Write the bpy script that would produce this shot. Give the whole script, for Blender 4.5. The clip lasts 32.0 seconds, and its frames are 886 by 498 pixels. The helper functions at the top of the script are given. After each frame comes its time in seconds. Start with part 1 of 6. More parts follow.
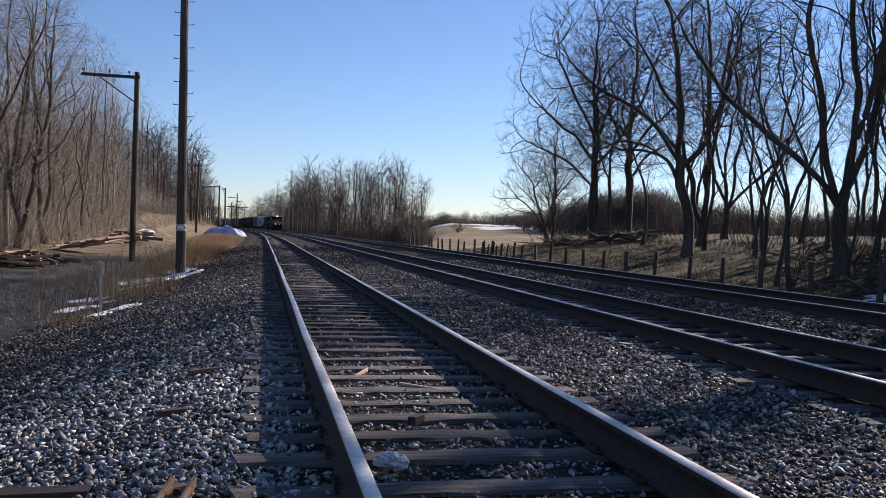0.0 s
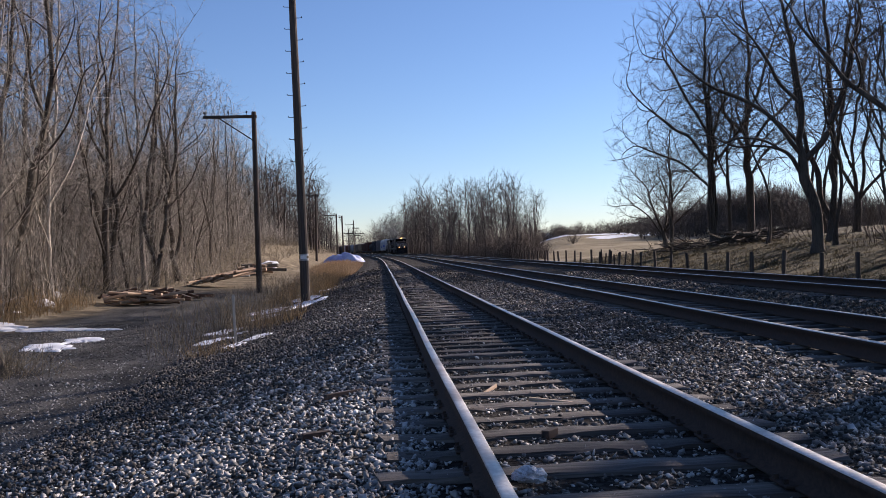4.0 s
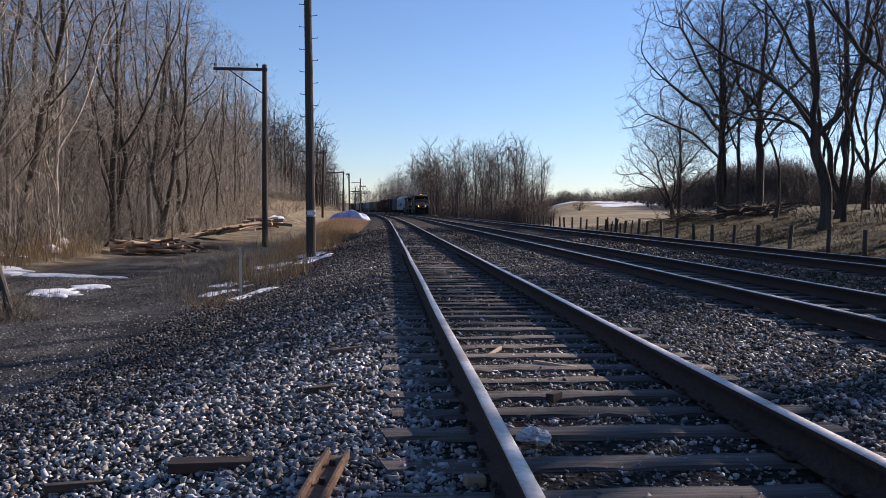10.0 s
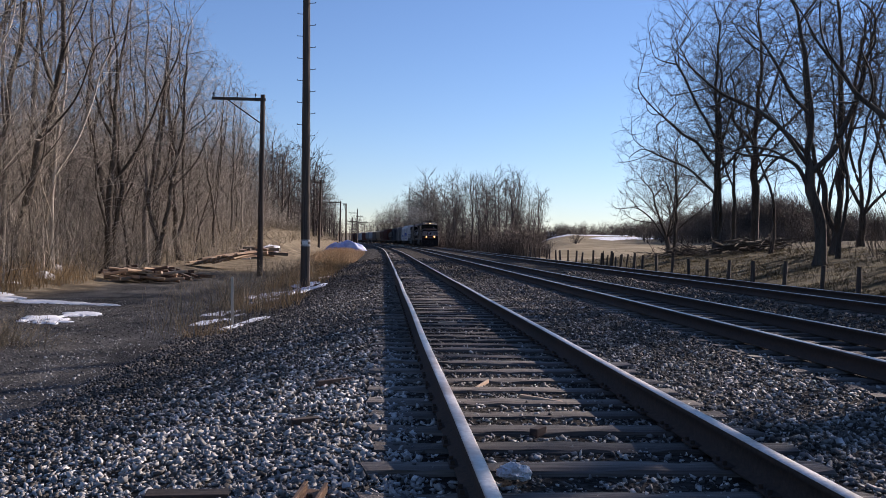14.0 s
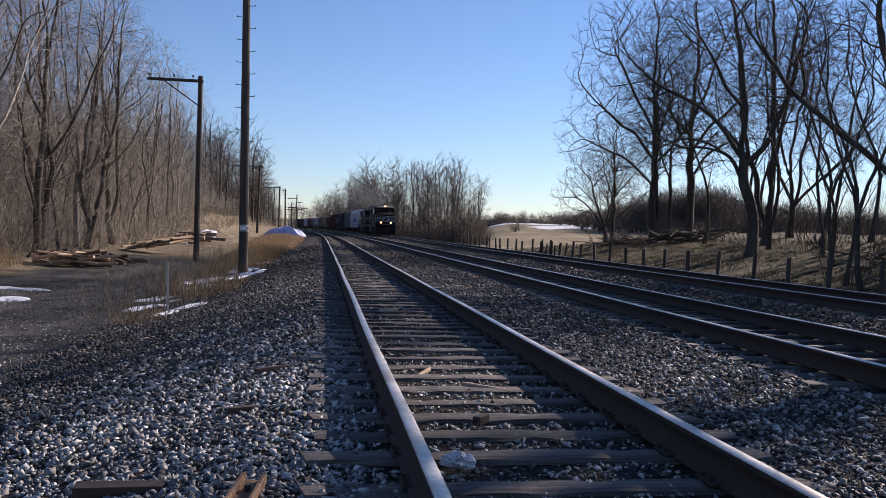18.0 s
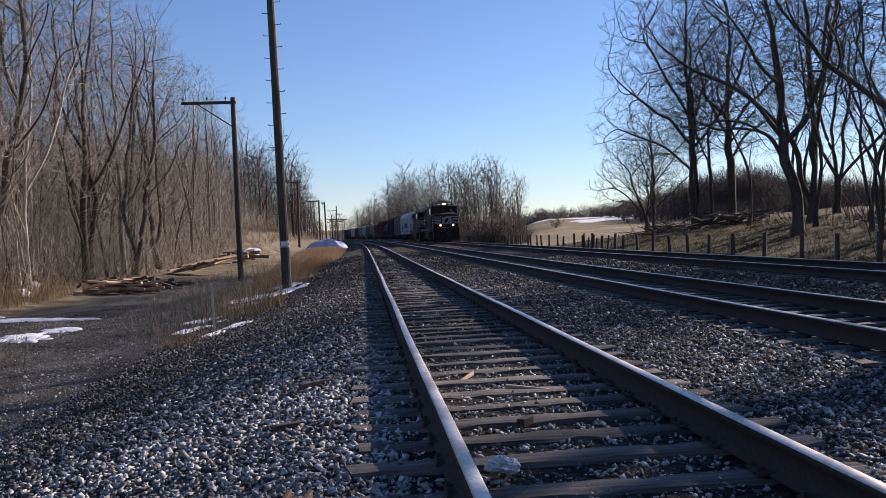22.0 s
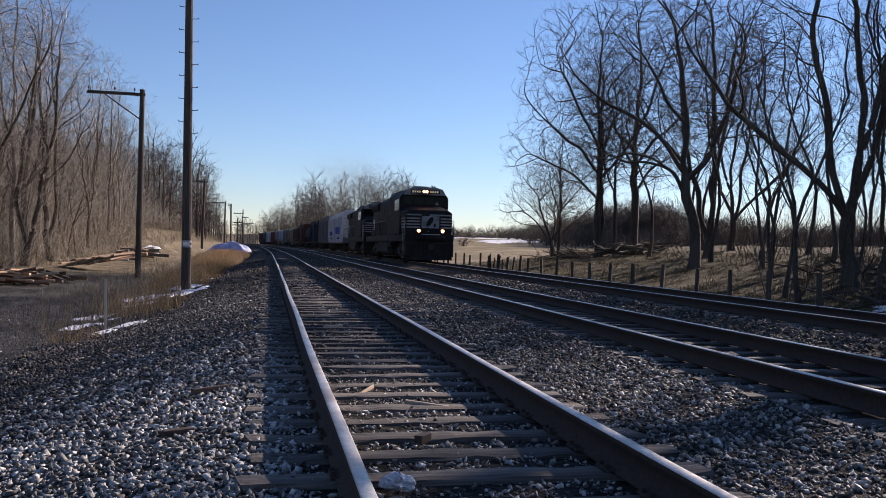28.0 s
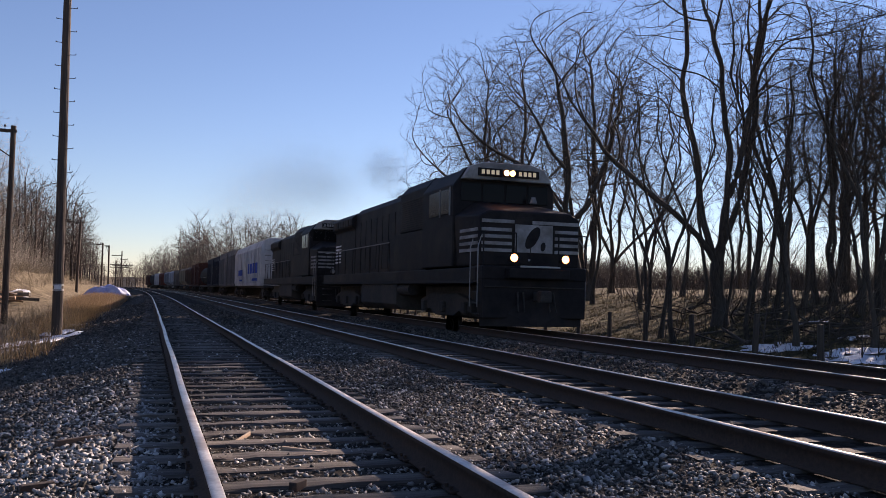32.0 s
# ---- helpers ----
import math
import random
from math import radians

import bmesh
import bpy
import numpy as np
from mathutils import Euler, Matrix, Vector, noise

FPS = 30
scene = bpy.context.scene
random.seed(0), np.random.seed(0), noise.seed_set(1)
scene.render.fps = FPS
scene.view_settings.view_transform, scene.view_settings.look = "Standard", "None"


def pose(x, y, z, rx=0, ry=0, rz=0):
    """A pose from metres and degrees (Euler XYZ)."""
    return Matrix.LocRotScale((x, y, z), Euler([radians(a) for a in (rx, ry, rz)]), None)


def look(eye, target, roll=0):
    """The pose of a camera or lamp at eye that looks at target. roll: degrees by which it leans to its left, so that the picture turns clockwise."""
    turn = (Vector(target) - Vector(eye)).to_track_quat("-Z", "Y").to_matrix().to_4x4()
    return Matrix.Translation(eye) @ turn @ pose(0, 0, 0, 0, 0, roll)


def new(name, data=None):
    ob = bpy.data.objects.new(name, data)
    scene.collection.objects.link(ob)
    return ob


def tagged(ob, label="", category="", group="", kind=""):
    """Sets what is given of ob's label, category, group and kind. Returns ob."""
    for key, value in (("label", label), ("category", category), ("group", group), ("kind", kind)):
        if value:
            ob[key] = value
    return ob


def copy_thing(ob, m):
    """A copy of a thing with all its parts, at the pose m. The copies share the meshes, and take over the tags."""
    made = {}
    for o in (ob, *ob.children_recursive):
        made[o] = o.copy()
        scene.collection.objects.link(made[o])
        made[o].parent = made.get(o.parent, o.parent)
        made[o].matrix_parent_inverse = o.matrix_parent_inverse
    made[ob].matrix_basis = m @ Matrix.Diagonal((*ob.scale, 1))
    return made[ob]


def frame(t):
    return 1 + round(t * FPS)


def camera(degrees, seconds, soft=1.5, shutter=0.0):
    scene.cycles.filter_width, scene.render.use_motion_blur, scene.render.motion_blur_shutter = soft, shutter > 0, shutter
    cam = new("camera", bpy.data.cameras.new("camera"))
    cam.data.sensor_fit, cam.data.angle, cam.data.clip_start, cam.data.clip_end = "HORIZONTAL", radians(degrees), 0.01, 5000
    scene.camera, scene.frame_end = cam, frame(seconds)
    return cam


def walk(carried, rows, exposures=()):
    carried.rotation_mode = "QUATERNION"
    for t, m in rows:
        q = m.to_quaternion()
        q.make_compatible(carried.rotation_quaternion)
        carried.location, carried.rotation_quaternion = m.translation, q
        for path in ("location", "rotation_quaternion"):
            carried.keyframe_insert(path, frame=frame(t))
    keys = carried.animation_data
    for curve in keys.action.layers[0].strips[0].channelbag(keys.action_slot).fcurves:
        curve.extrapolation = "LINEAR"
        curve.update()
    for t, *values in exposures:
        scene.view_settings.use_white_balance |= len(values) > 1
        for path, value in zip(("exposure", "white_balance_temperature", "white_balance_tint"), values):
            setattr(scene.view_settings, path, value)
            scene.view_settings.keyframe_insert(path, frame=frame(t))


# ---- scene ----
cam = camera(54.5, 32.0, soft=0.62)

PATH = [
    (0, (-1.214, -1.046, 1.211), (-0.801, 0.911, 1.174), 2.0),
    (0.5, (-1.223, -1.064, 1.21), (-0.856, 0.902, 1.215), -0.1),
    (1, (-1.251, -1.085, 1.22), (-1.004, 0.9, 1.245), -0.1),
    (1.5, (-1.263, -1.105, 1.217), (-1.085, 0.887, 1.241), -0.8),
    (2, (-1.264, -1.117, 1.217), (-1.091, 0.876, 1.239), -0.9),
    (2.5, (-1.26, -1.111, 1.217), (-1.074, 0.881, 1.238), -1.3),
    (3, (-1.267, -1.128, 1.222), (-1.094, 0.865, 1.24), -1.5),
    (3.5, (-1.269, -1.124, 1.218), (-1.107, 0.87, 1.223), -1.6),
    (5.5, (-1.276, -1.11, 1.218), (-1.199, 0.889, 1.213), -2.0),
    (6, (-1.281, -1.123, 1.221), (-1.229, 0.877, 1.195), -1.4),
    (6.5, (-1.285, -1.137, 1.223), (-1.222, 0.862, 1.18), -1.1),
    (7, (-1.283, -1.123, 1.22), (-1.178, 0.874, 1.169), -1.1),
    (7.5, (-1.3, -1.133, 1.218), (-1.126, 0.858, 1.144), 0.0),
    (8, (-1.303, -1.108, 1.208), (-1.129, 0.883, 1.131), 0.7),
    (8.5, (-1.302, -1.106, 1.213), (-1.152, 0.887, 1.135), 0.2),
    (9, (-1.306, -1.101, 1.208), (-1.168, 0.892, 1.118), -0.0),
    (9.5, (-1.307, -1.108, 1.21), (-1.17, 0.885, 1.115), 0.3),
    (10, (-1.312, -1.112, 1.209), (-1.176, 0.881, 1.12), 0.4),
    (10.5, (-1.299, -1.123, 1.213), (-1.133, 0.869, 1.133), -0.2),
    (11, (-1.229, -1.114, 1.216), (-1.095, 0.879, 1.115), -1.2),
    (11.5, (-1.157, -1.116, 1.215), (-1.059, 0.879, 1.101), -1.0),
    (12, (-1.183, -1.091, 1.207), (-1.056, 0.902, 1.108), -0.1),
    (12.5, (-1.218, -1.099, 1.216), (-1.06, 0.893, 1.132), 0.6),
    (13, (-1.262, -1.092, 1.213), (-1.105, 0.901, 1.158), 1.2),
    (13.5, (-1.253, -1.116, 1.219), (-1.115, 0.879, 1.203), 1.1),
    (15.5, (-1.216, -1.077, 1.203), (-1.016, 0.912, 1.167), 1.3),
    (16, (-1.223, -1.041, 1.195), (-1.002, 0.946, 1.14), 1.2),
    (16.5, (-1.228, -1.053, 1.191), (-0.998, 0.933, 1.137), 1.2),
    (17, (-1.229, -1.056, 1.2), (-0.977, 0.928, 1.156), 1.6),
    (17.5, (-1.241, -1.058, 1.203), (-0.964, 0.922, 1.157), 2.0),
    (18, (-1.257, -1.022, 1.206), (-0.975, 0.957, 1.164), 1.8),
    (18.5, (-1.202, -0.986, 1.25), (-1.044, 1.008, 1.256), -1.0),
    (19, (-1.168, -1.001, 1.235), (-1.069, 0.996, 1.225), -0.4),
    (19.5, (-1.161, -1.003, 1.234), (-0.995, 0.99, 1.192), -0.4),
    (20, (-1.161, -1.021, 1.235), (-0.974, 0.97, 1.215), -2.0),
    (20.5, (-1.161, -1.049, 1.236), (-0.93, 0.937, 1.228), -1.8),
    (21, (-1.164, -1.04, 1.234), (-0.912, 0.944, 1.221), -1.2),
    (21.5, (-1.161, -1.049, 1.232), (-0.932, 0.938, 1.198), -2.7),
    (22, (-1.188, -1.023, 1.226), (-1.003, 0.968, 1.19), -2.4),
    (22.5, (-1.18, -0.957, 1.228), (-0.909, 1.019, 1.374), -1.9),
    (23, (-1.172, -0.981, 1.226), (-0.856, 0.994, 1.244), -0.8),
    (23.5, (-1.193, -0.988, 1.222), (-0.991, 1.002, 1.27), 0.1),
    (24, (-1.207, -0.996, 1.22), (-1.043, 0.997, 1.249), 1.9),
    (24.5, (-1.202, -1.015, 1.224), (-1.067, 0.98, 1.278), 1.7),
    (26.5, (-1.223, -0.96, 1.221), (-0.973, 1.023, 1.288), 1.6),
    (27, (-1.211, -0.972, 1.224), (-0.834, 0.992, 1.245), 1.7),
    (27.5, (-1.208, -0.966, 1.213), (-0.812, 0.994, 1.207), 2.0),
    (28, (-1.195, -0.959, 1.217), (-0.796, 1.001, 1.212), 1.5),
    (28.5, (-1.184, -0.969, 1.216), (-0.772, 0.988, 1.205), 0.7),
    (29, (-1.188, -0.969, 1.214), (-0.806, 0.994, 1.239), 0.70),
    (29.5, (-1.172, -1.035, 1.217), (-0.775, 0.925, 1.279), 1.15),
    (30, (-1.18, -0.987, 1.218), (-0.786, 0.972, 1.287), 1.20),
    (30.5, (-1.177, -0.977, 1.218), (-0.75, 0.975, 1.298), 0.60),
    (31, (-1.179, -0.982, 1.207), (-0.637, 0.942, 1.288), 1.15),
    (31.5, (-1.166, -0.994, 1.217), (-0.562, 0.91, 1.318), 1.10),
    (31.6, (-1.143, -1.001, 1.217), (-0.537, 0.902, 1.326), 0.75),
    (32, (-1.133, -1.042, 1.227), (-0.489, 0.849, 1.328), 1.40),
]
walk(cam, [(t, look(eye, target, roll)) for t, eye, target, roll in PATH], [(0, 1.0, 5960, 24), (24.5, 1.0, 5960, 24), (28, 1.0, 6120, 24), (31.2, 1.0, 6260, 25.5), (32, 1.12, 6700, 30)])

# ---- sky, sun ----
SUN_BEARING, SUN_HEIGHT = radians(53), radians(20.5)
world = bpy.data.worlds.new("sky")
scene.world = world
world.use_nodes = True
sky = world.node_tree.nodes.new("ShaderNodeTexSky")
sky.sky_type, sky.sun_disc = "NISHITA", False
sky.sun_elevation, sky.sun_rotation = SUN_HEIGHT, SUN_BEARING
sky.air_density, sky.dust_density, sky.ozone_density = 1.0, 0.0, 3.8
world.node_tree.links.new(sky.outputs[0], world.node_tree.nodes["Background"].inputs[0])
world.node_tree.nodes["Background"].inputs[1].default_value = 0.06
sun = new("sun", bpy.data.lights.new("sun", "SUN"))
sun.data.energy, sun.data.angle, sun.data.color = 5.0, radians(0.5), (1.0, 0.86, 0.66)
sun_way = Vector((math.sin(SUN_BEARING) * math.cos(SUN_HEIGHT), math.cos(SUN_BEARING) * math.cos(SUN_HEIGHT), math.sin(SUN_HEIGHT)))
sun.matrix_world = look(sun_way * 50, (0, 0, 0))


# ---- materials ----
def ramp_node(nt, stops):
    r = nt.nodes.new("ShaderNodeValToRGB")
    while len(r.color_ramp.elements) < len(stops):
        r.color_ramp.elements.new(0.5)
    for e, (p, c) in zip(r.color_ramp.elements, stops):
        e.position, e.color = p, (*c, 1)
    return r


def coords(nt, where):
    if where == "world":
        return nt.nodes.new("ShaderNodeNewGeometry").outputs["Position"]
    return nt.nodes.new("ShaderNodeTexCoord").outputs["Object"]


def noise_node(nt, at, scale, detail=5.0, rough=0.6, stretch=None):
    if stretch:
        mp = nt.nodes.new("ShaderNodeMapping")
        mp.inputs["Scale"].default_value = stretch
        nt.links.new(at, mp.inputs["Vector"])
        at = mp.outputs[0]
    n = nt.nodes.new("ShaderNodeTexNoise")
    n.inputs["Scale"].default_value, n.inputs["Detail"].default_value, n.inputs["Roughness"].default_value = scale, detail, rough
    nt.links.new(at, n.inputs["Vector"])
    return n.outputs["Fac"]


def mix_node(nt, fac, a, b, kind="MIX"):
    m = nt.nodes.new("ShaderNodeMix")
    m.data_type, m.blend_type = "RGBA", kind
    for value, socket in ((fac, m.inputs[0]), (a, m.inputs[6]), (b, m.inputs[7])):
        if isinstance(value, (int, float)):
            socket.default_value = value
        elif isinstance(value, tuple):
            socket.default_value = (*value, 1)
        else:
            nt.links.new(value, socket)
    return m.outputs[2]


def base(name):
    m = bpy.data.materials.new(name)
    m.use_nodes = True
    nt = m.node_tree
    return m, nt, nt.nodes["Principled BSDF"]


def bump_into(nt, bsdf, height, strength, distance):
    b = nt.nodes.new("ShaderNodeBump")
    b.inputs["Strength"].default_value, b.inputs["Distance"].default_value = strength, distance
    nt.links.new(height, b.inputs["Height"])
    nt.links.new(b.outputs[0], bsdf.inputs["Normal"])


def surface(name, dark, light, scale=8.0, rough=0.8, metal=0.0, stain=None, stain_scale=0.7, bump=0.4, depth=0.01, where="object", stretch=None, vary=0.0, spec=0.5):
    """Two-tone grain, large stains, a fine bump and a shade of its own for each object or piece."""
    m, nt, b = base(name)
    at = coords(nt, where)
    grain = noise_node(nt, at, scale, 8.0, 0.65, stretch)
    r = ramp_node(nt, [(0.32, dark), (0.68, light)])
    nt.links.new(grain, r.inputs[0])
    col = r.outputs[0]
    if stain:
        big = noise_node(nt, at, stain_scale, 4.0, 0.6, stretch)
        k = ramp_node(nt, [(0.45, (0, 0, 0)), (0.7, (1, 1, 1))])
        nt.links.new(big, k.inputs[0])
        col = mix_node(nt, k.outputs[0], col, stain)
    if vary:
        info = nt.nodes.new("ShaderNodeObjectInfo")
        isl = nt.nodes.new("ShaderNodeNewGeometry")
        add = nt.nodes.new("ShaderNodeMath")
        add.operation = "ADD"
        nt.links.new(info.outputs["Random"], add.inputs[0])
        nt.links.new(isl.outputs["Random Per Island"], add.inputs[1])
        fr = nt.nodes.new("ShaderNodeMath")
        fr.operation = "FRACT"
        nt.links.new(add.outputs[0], fr.inputs[0])
        hsv = nt.nodes.new("ShaderNodeHueSaturation")
        mr = nt.nodes.new("ShaderNodeMapRange")
        mr.inputs["To Min"].default_value, mr.inputs["To Max"].default_value = 1 - vary, 1 + vary
        nt.links.new(fr.outputs[0], mr.inputs["Value"])
        nt.links.new(mr.outputs[0], hsv.inputs["Value"])
        nt.links.new(col, hsv.inputs["Color"])
        col = hsv.outputs[0]
    nt.links.new(col, b.inputs["Base Color"])
    b.inputs["Roughness"].default_value, b.inputs["Metallic"].default_value = rough, metal
    b.inputs["Specular IOR Level"].default_value = spec
    if bump:
        bump_into(nt, b, grain, bump, depth)
    return m


def thin_leaf(m, share=0.45):
    """Let part of the light through thin blades."""
    nt = m.node_tree
    b = nt.nodes["Principled BSDF"]
    t = nt.nodes.new("ShaderNodeBsdfTranslucent")
    nt.links.new(b.inputs["Base Color"].links[0].from_socket, t.inputs["Color"])
    mx = nt.nodes.new("ShaderNodeMixShader")
    mx.inputs[0].default_value = share
    nt.links.new(b.outputs[0], mx.inputs[1])
    nt.links.new(t.outputs[0], mx.inputs[2])
    nt.links.new(mx.outputs[0], nt.nodes["Material Output"].inputs["Surface"])


def glow(name, colour, strength):
    m, nt, b = base(name)
    b.inputs["Base Color"].default_value = (*colour, 1)
    b.inputs["Emission Color"].default_value = (*colour, 1)
    b.inputs["Emission Strength"].default_value = strength
    return m


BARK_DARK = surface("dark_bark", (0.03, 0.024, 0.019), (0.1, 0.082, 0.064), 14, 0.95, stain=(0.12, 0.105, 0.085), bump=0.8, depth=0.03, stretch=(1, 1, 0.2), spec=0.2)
BARK_GREY = surface("grey_brown_bark", (0.06, 0.052, 0.043), (0.24, 0.212, 0.178), 12, 0.95, stain=(0.14, 0.115, 0.088), bump=0.7, depth=0.03, stretch=(1, 1, 0.2), vary=0.45, spec=0.2)
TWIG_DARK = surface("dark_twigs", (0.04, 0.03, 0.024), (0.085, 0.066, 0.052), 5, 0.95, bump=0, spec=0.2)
# pale bark raised further so its colour carries sunlight on the front stems
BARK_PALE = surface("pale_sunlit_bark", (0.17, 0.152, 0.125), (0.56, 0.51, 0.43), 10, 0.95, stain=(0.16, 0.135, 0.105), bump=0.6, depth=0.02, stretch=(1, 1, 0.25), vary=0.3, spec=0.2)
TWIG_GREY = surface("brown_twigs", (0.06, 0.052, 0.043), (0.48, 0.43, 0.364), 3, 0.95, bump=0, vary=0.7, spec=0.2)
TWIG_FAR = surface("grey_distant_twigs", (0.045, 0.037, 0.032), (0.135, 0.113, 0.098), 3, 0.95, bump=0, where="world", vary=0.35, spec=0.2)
POLE_WOOD = surface("weathered_pole_wood", (0.04, 0.03, 0.024), (0.1, 0.078, 0.06), 20, 0.9, stain=(0.045, 0.035, 0.03), bump=0.7, depth=0.02, stretch=(1, 1, 0.06))
TIE_WOOD = surface("weathered_tie_timber", (0.02, 0.017, 0.015), (0.21, 0.185, 0.157), 11, 0.92, stain=(0.04, 0.029, 0.025), stain_scale=2.5, bump=0.8, depth=0.012, stretch=(0.08, 2.2, 2.2), vary=0.45)
RAIL_SIDE = surface("rusty_rail_web", (0.022, 0.014, 0.01), (0.062, 0.038, 0.026), 30, 0.9, stain=(0.05, 0.03, 0.022), bump=0.4, depth=0.004)
RAIL_TOP = surface("polished_rail_head", (0.5, 0.47, 0.43), (0.7, 0.67, 0.62), 40, 0.36, metal=0.7, stain=(0.25, 0.18, 0.14), stain_scale=3, bump=0.05, depth=0.001)
RAIL_DULL = surface("dull_rail_head", (0.5, 0.45, 0.4), (0.78, 0.73, 0.66), 30, 0.42, metal=0.35, stain=(0.36, 0.28, 0.22), stain_scale=2, bump=0.1, depth=0.001)
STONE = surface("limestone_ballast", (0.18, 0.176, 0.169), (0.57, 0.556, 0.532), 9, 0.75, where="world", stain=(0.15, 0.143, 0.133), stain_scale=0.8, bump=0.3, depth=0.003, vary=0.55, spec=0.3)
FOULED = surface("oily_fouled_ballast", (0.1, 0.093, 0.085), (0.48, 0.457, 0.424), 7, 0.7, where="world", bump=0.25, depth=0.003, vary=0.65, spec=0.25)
# dark stones: track dirt and tree shade together in one colour
SOOTY_SHADE = surface("sooty_shaded_ballast", (0.03, 0.027, 0.0235), (0.17, 0.157, 0.14), 7, 0.75, where="world", bump=0.25, depth=0.003, vary=0.6, spec=0.15)
GRIT = surface("dark_road_gravel", (0.05, 0.0485, 0.046), (0.3, 0.292, 0.279), 5, 0.8, where="world", stain=(0.035, 0.034, 0.033), stain_scale=0.5, bump=0.2, depth=0.003, vary=0.6, spec=0.15)
SNOW = surface("old_snow", (0.66, 0.68, 0.72), (0.86, 0.88, 0.9), 6, 0.6, stain=(0.6, 0.6, 0.6), bump=0.5, depth=0.03)
DRY_GRASS = surface("dry_tan_grass", (0.24, 0.17, 0.095), (0.46, 0.35, 0.2), 3, 0.9, bump=0, where="world", vary=0.3)
ORANGE_GRASS = surface("rust_tan_grass", (0.32, 0.235, 0.155), (0.58, 0.455, 0.32), 3, 0.9, bump=0, where="world", vary=0.3)
BANK_GRASS = surface("dull_winter_grass", (0.034, 0.029, 0.013), (0.22, 0.179, 0.09), 0.9, 0.9, bump=0, where="world", vary=0.5)
BRUSH = surface("brown_brush", (0.075, 0.062, 0.044), (0.35, 0.293, 0.205), 3, 0.95, bump=0, where="world", vary=0.3)
for grass_kind in (DRY_GRASS, ORANGE_GRASS, BANK_GRASS):
    thin_leaf(grass_kind)
thin_leaf(BRUSH, 0.25)

WHITE = surface("white_paint", (0.55, 0.55, 0.55), (0.78, 0.78, 0.77), 4, 0.6, stain=(0.4, 0.38, 0.36), bump=0.05)


# ---- meshes ----
def mesh_of(name, verts, faces, *mats, smooth=False):
    me = bpy.data.meshes.new(name)
    me.from_pydata([tuple(v) for v in verts], [], faces)
    for m in mats:
        me.materials.append(m)
    if smooth:
        me.polygons.foreach_set("use_smooth", [True] * len(me.polygons))
    me.update()
    return me


def fast_mesh(name, verts, faces, *mats, smooth=False):
    """verts (n,3) and faces (m,k) as arrays."""
    me = bpy.data.meshes.new(name)
    k = faces.shape[1]
    me.vertices.add(len(verts))
    me.vertices.foreach_set("co", np.ascontiguousarray(verts, dtype=np.float32).ravel())
    me.loops.add(faces.size)
    me.loops.foreach_set("vertex_index", np.ascontiguousarray(faces, dtype=np.int32).ravel())
    me.polygons.add(len(faces))
    me.polygons.foreach_set("loop_start", np.arange(0, faces.size, k, dtype=np.int32))
    me.update(calc_edges=True)
    if smooth:
        me.polygons.foreach_set("use_smooth", np.ones(len(faces), dtype=bool))
    for m in mats:
        me.materials.append(m)
    return me


def part(name, bm, material, parent, label="", at=None):
    me = bpy.data.meshes.new(name)
    bm.to_mesh(me)
    bm.free()
    me.materials.append(material)
    ob = new(name, me)
    ob.parent = parent
    if at is not None:
        ob.matrix_local = at
    if label:
        tagged(ob, label)
    return ob


def box(x0, x1, y0, y1, z0, z1, bevel=0.0, bm=None):
    own = bmesh.new()
    bmesh.ops.create_cube(own, size=1.0, matrix=Matrix.LocRotScale(((x0 + x1) / 2, (y0 + y1) / 2, (z0 + z1) / 2), None, (x1 - x0, y1 - y0, z1 - z0)))
    if bevel:
        bmesh.ops.bevel(own, geom=own.edges[:], offset=bevel, segments=2, affect="EDGES", profile=0.5)
    if bm is None:
        return own
    join(bm, own)
    return bm


def join(bm, other, m=None):
    me = bpy.data.meshes.new("tmp")
    if m is not None:
        bmesh.ops.transform(other, matrix=m, verts=other.verts[:])
    other.to_mesh(me)
    other.free()
    bm.from_mesh(me)
    bpy.data.meshes.remove(me)
    return bm


def rod(a, b, r0, r1=None, sides=8, bm=None):
    """A tapered round bar from a to b."""
    own = bmesh.new()
    a, b = Vector(a), Vector(b)
    r1 = r0 if r1 is None else r1
    bmesh.ops.create_cone(own, cap_ends=True, segments=sides, radius1=r0, radius2=r1, depth=(b - a).length)
    m = Matrix.Translation((a + b) / 2) @ (b - a).to_track_quat("Z", "Y").to_matrix().to_4x4()
    bmesh.ops.transform(own, matrix=m, verts=own.verts[:])
    if bm is None:
        return own
    return join(bm, own)


def prism(outline, x0, x1, bevel=0.0, bm=None):
    """A (y, z) outline pushed along x."""
    own = bmesh.new()
    vs = [own.verts.new((x0, y, z)) for y, z in outline]
    f = own.faces.new(vs)
    out = bmesh.ops.extrude_face_region(own, geom=[f])
    bmesh.ops.translate(own, vec=(x1 - x0, 0, 0), verts=[v for v in out["geom"] if isinstance(v, bmesh.types.BMVert)])
    bmesh.ops.recalc_face_normals(own, faces=own.faces[:])
    if bevel:
        bmesh.ops.bevel(own, geom=own.edges[:], offset=bevel, segments=2, affect="EDGES", profile=0.5)
    if bm is None:
        return own
    return join(bm, own)


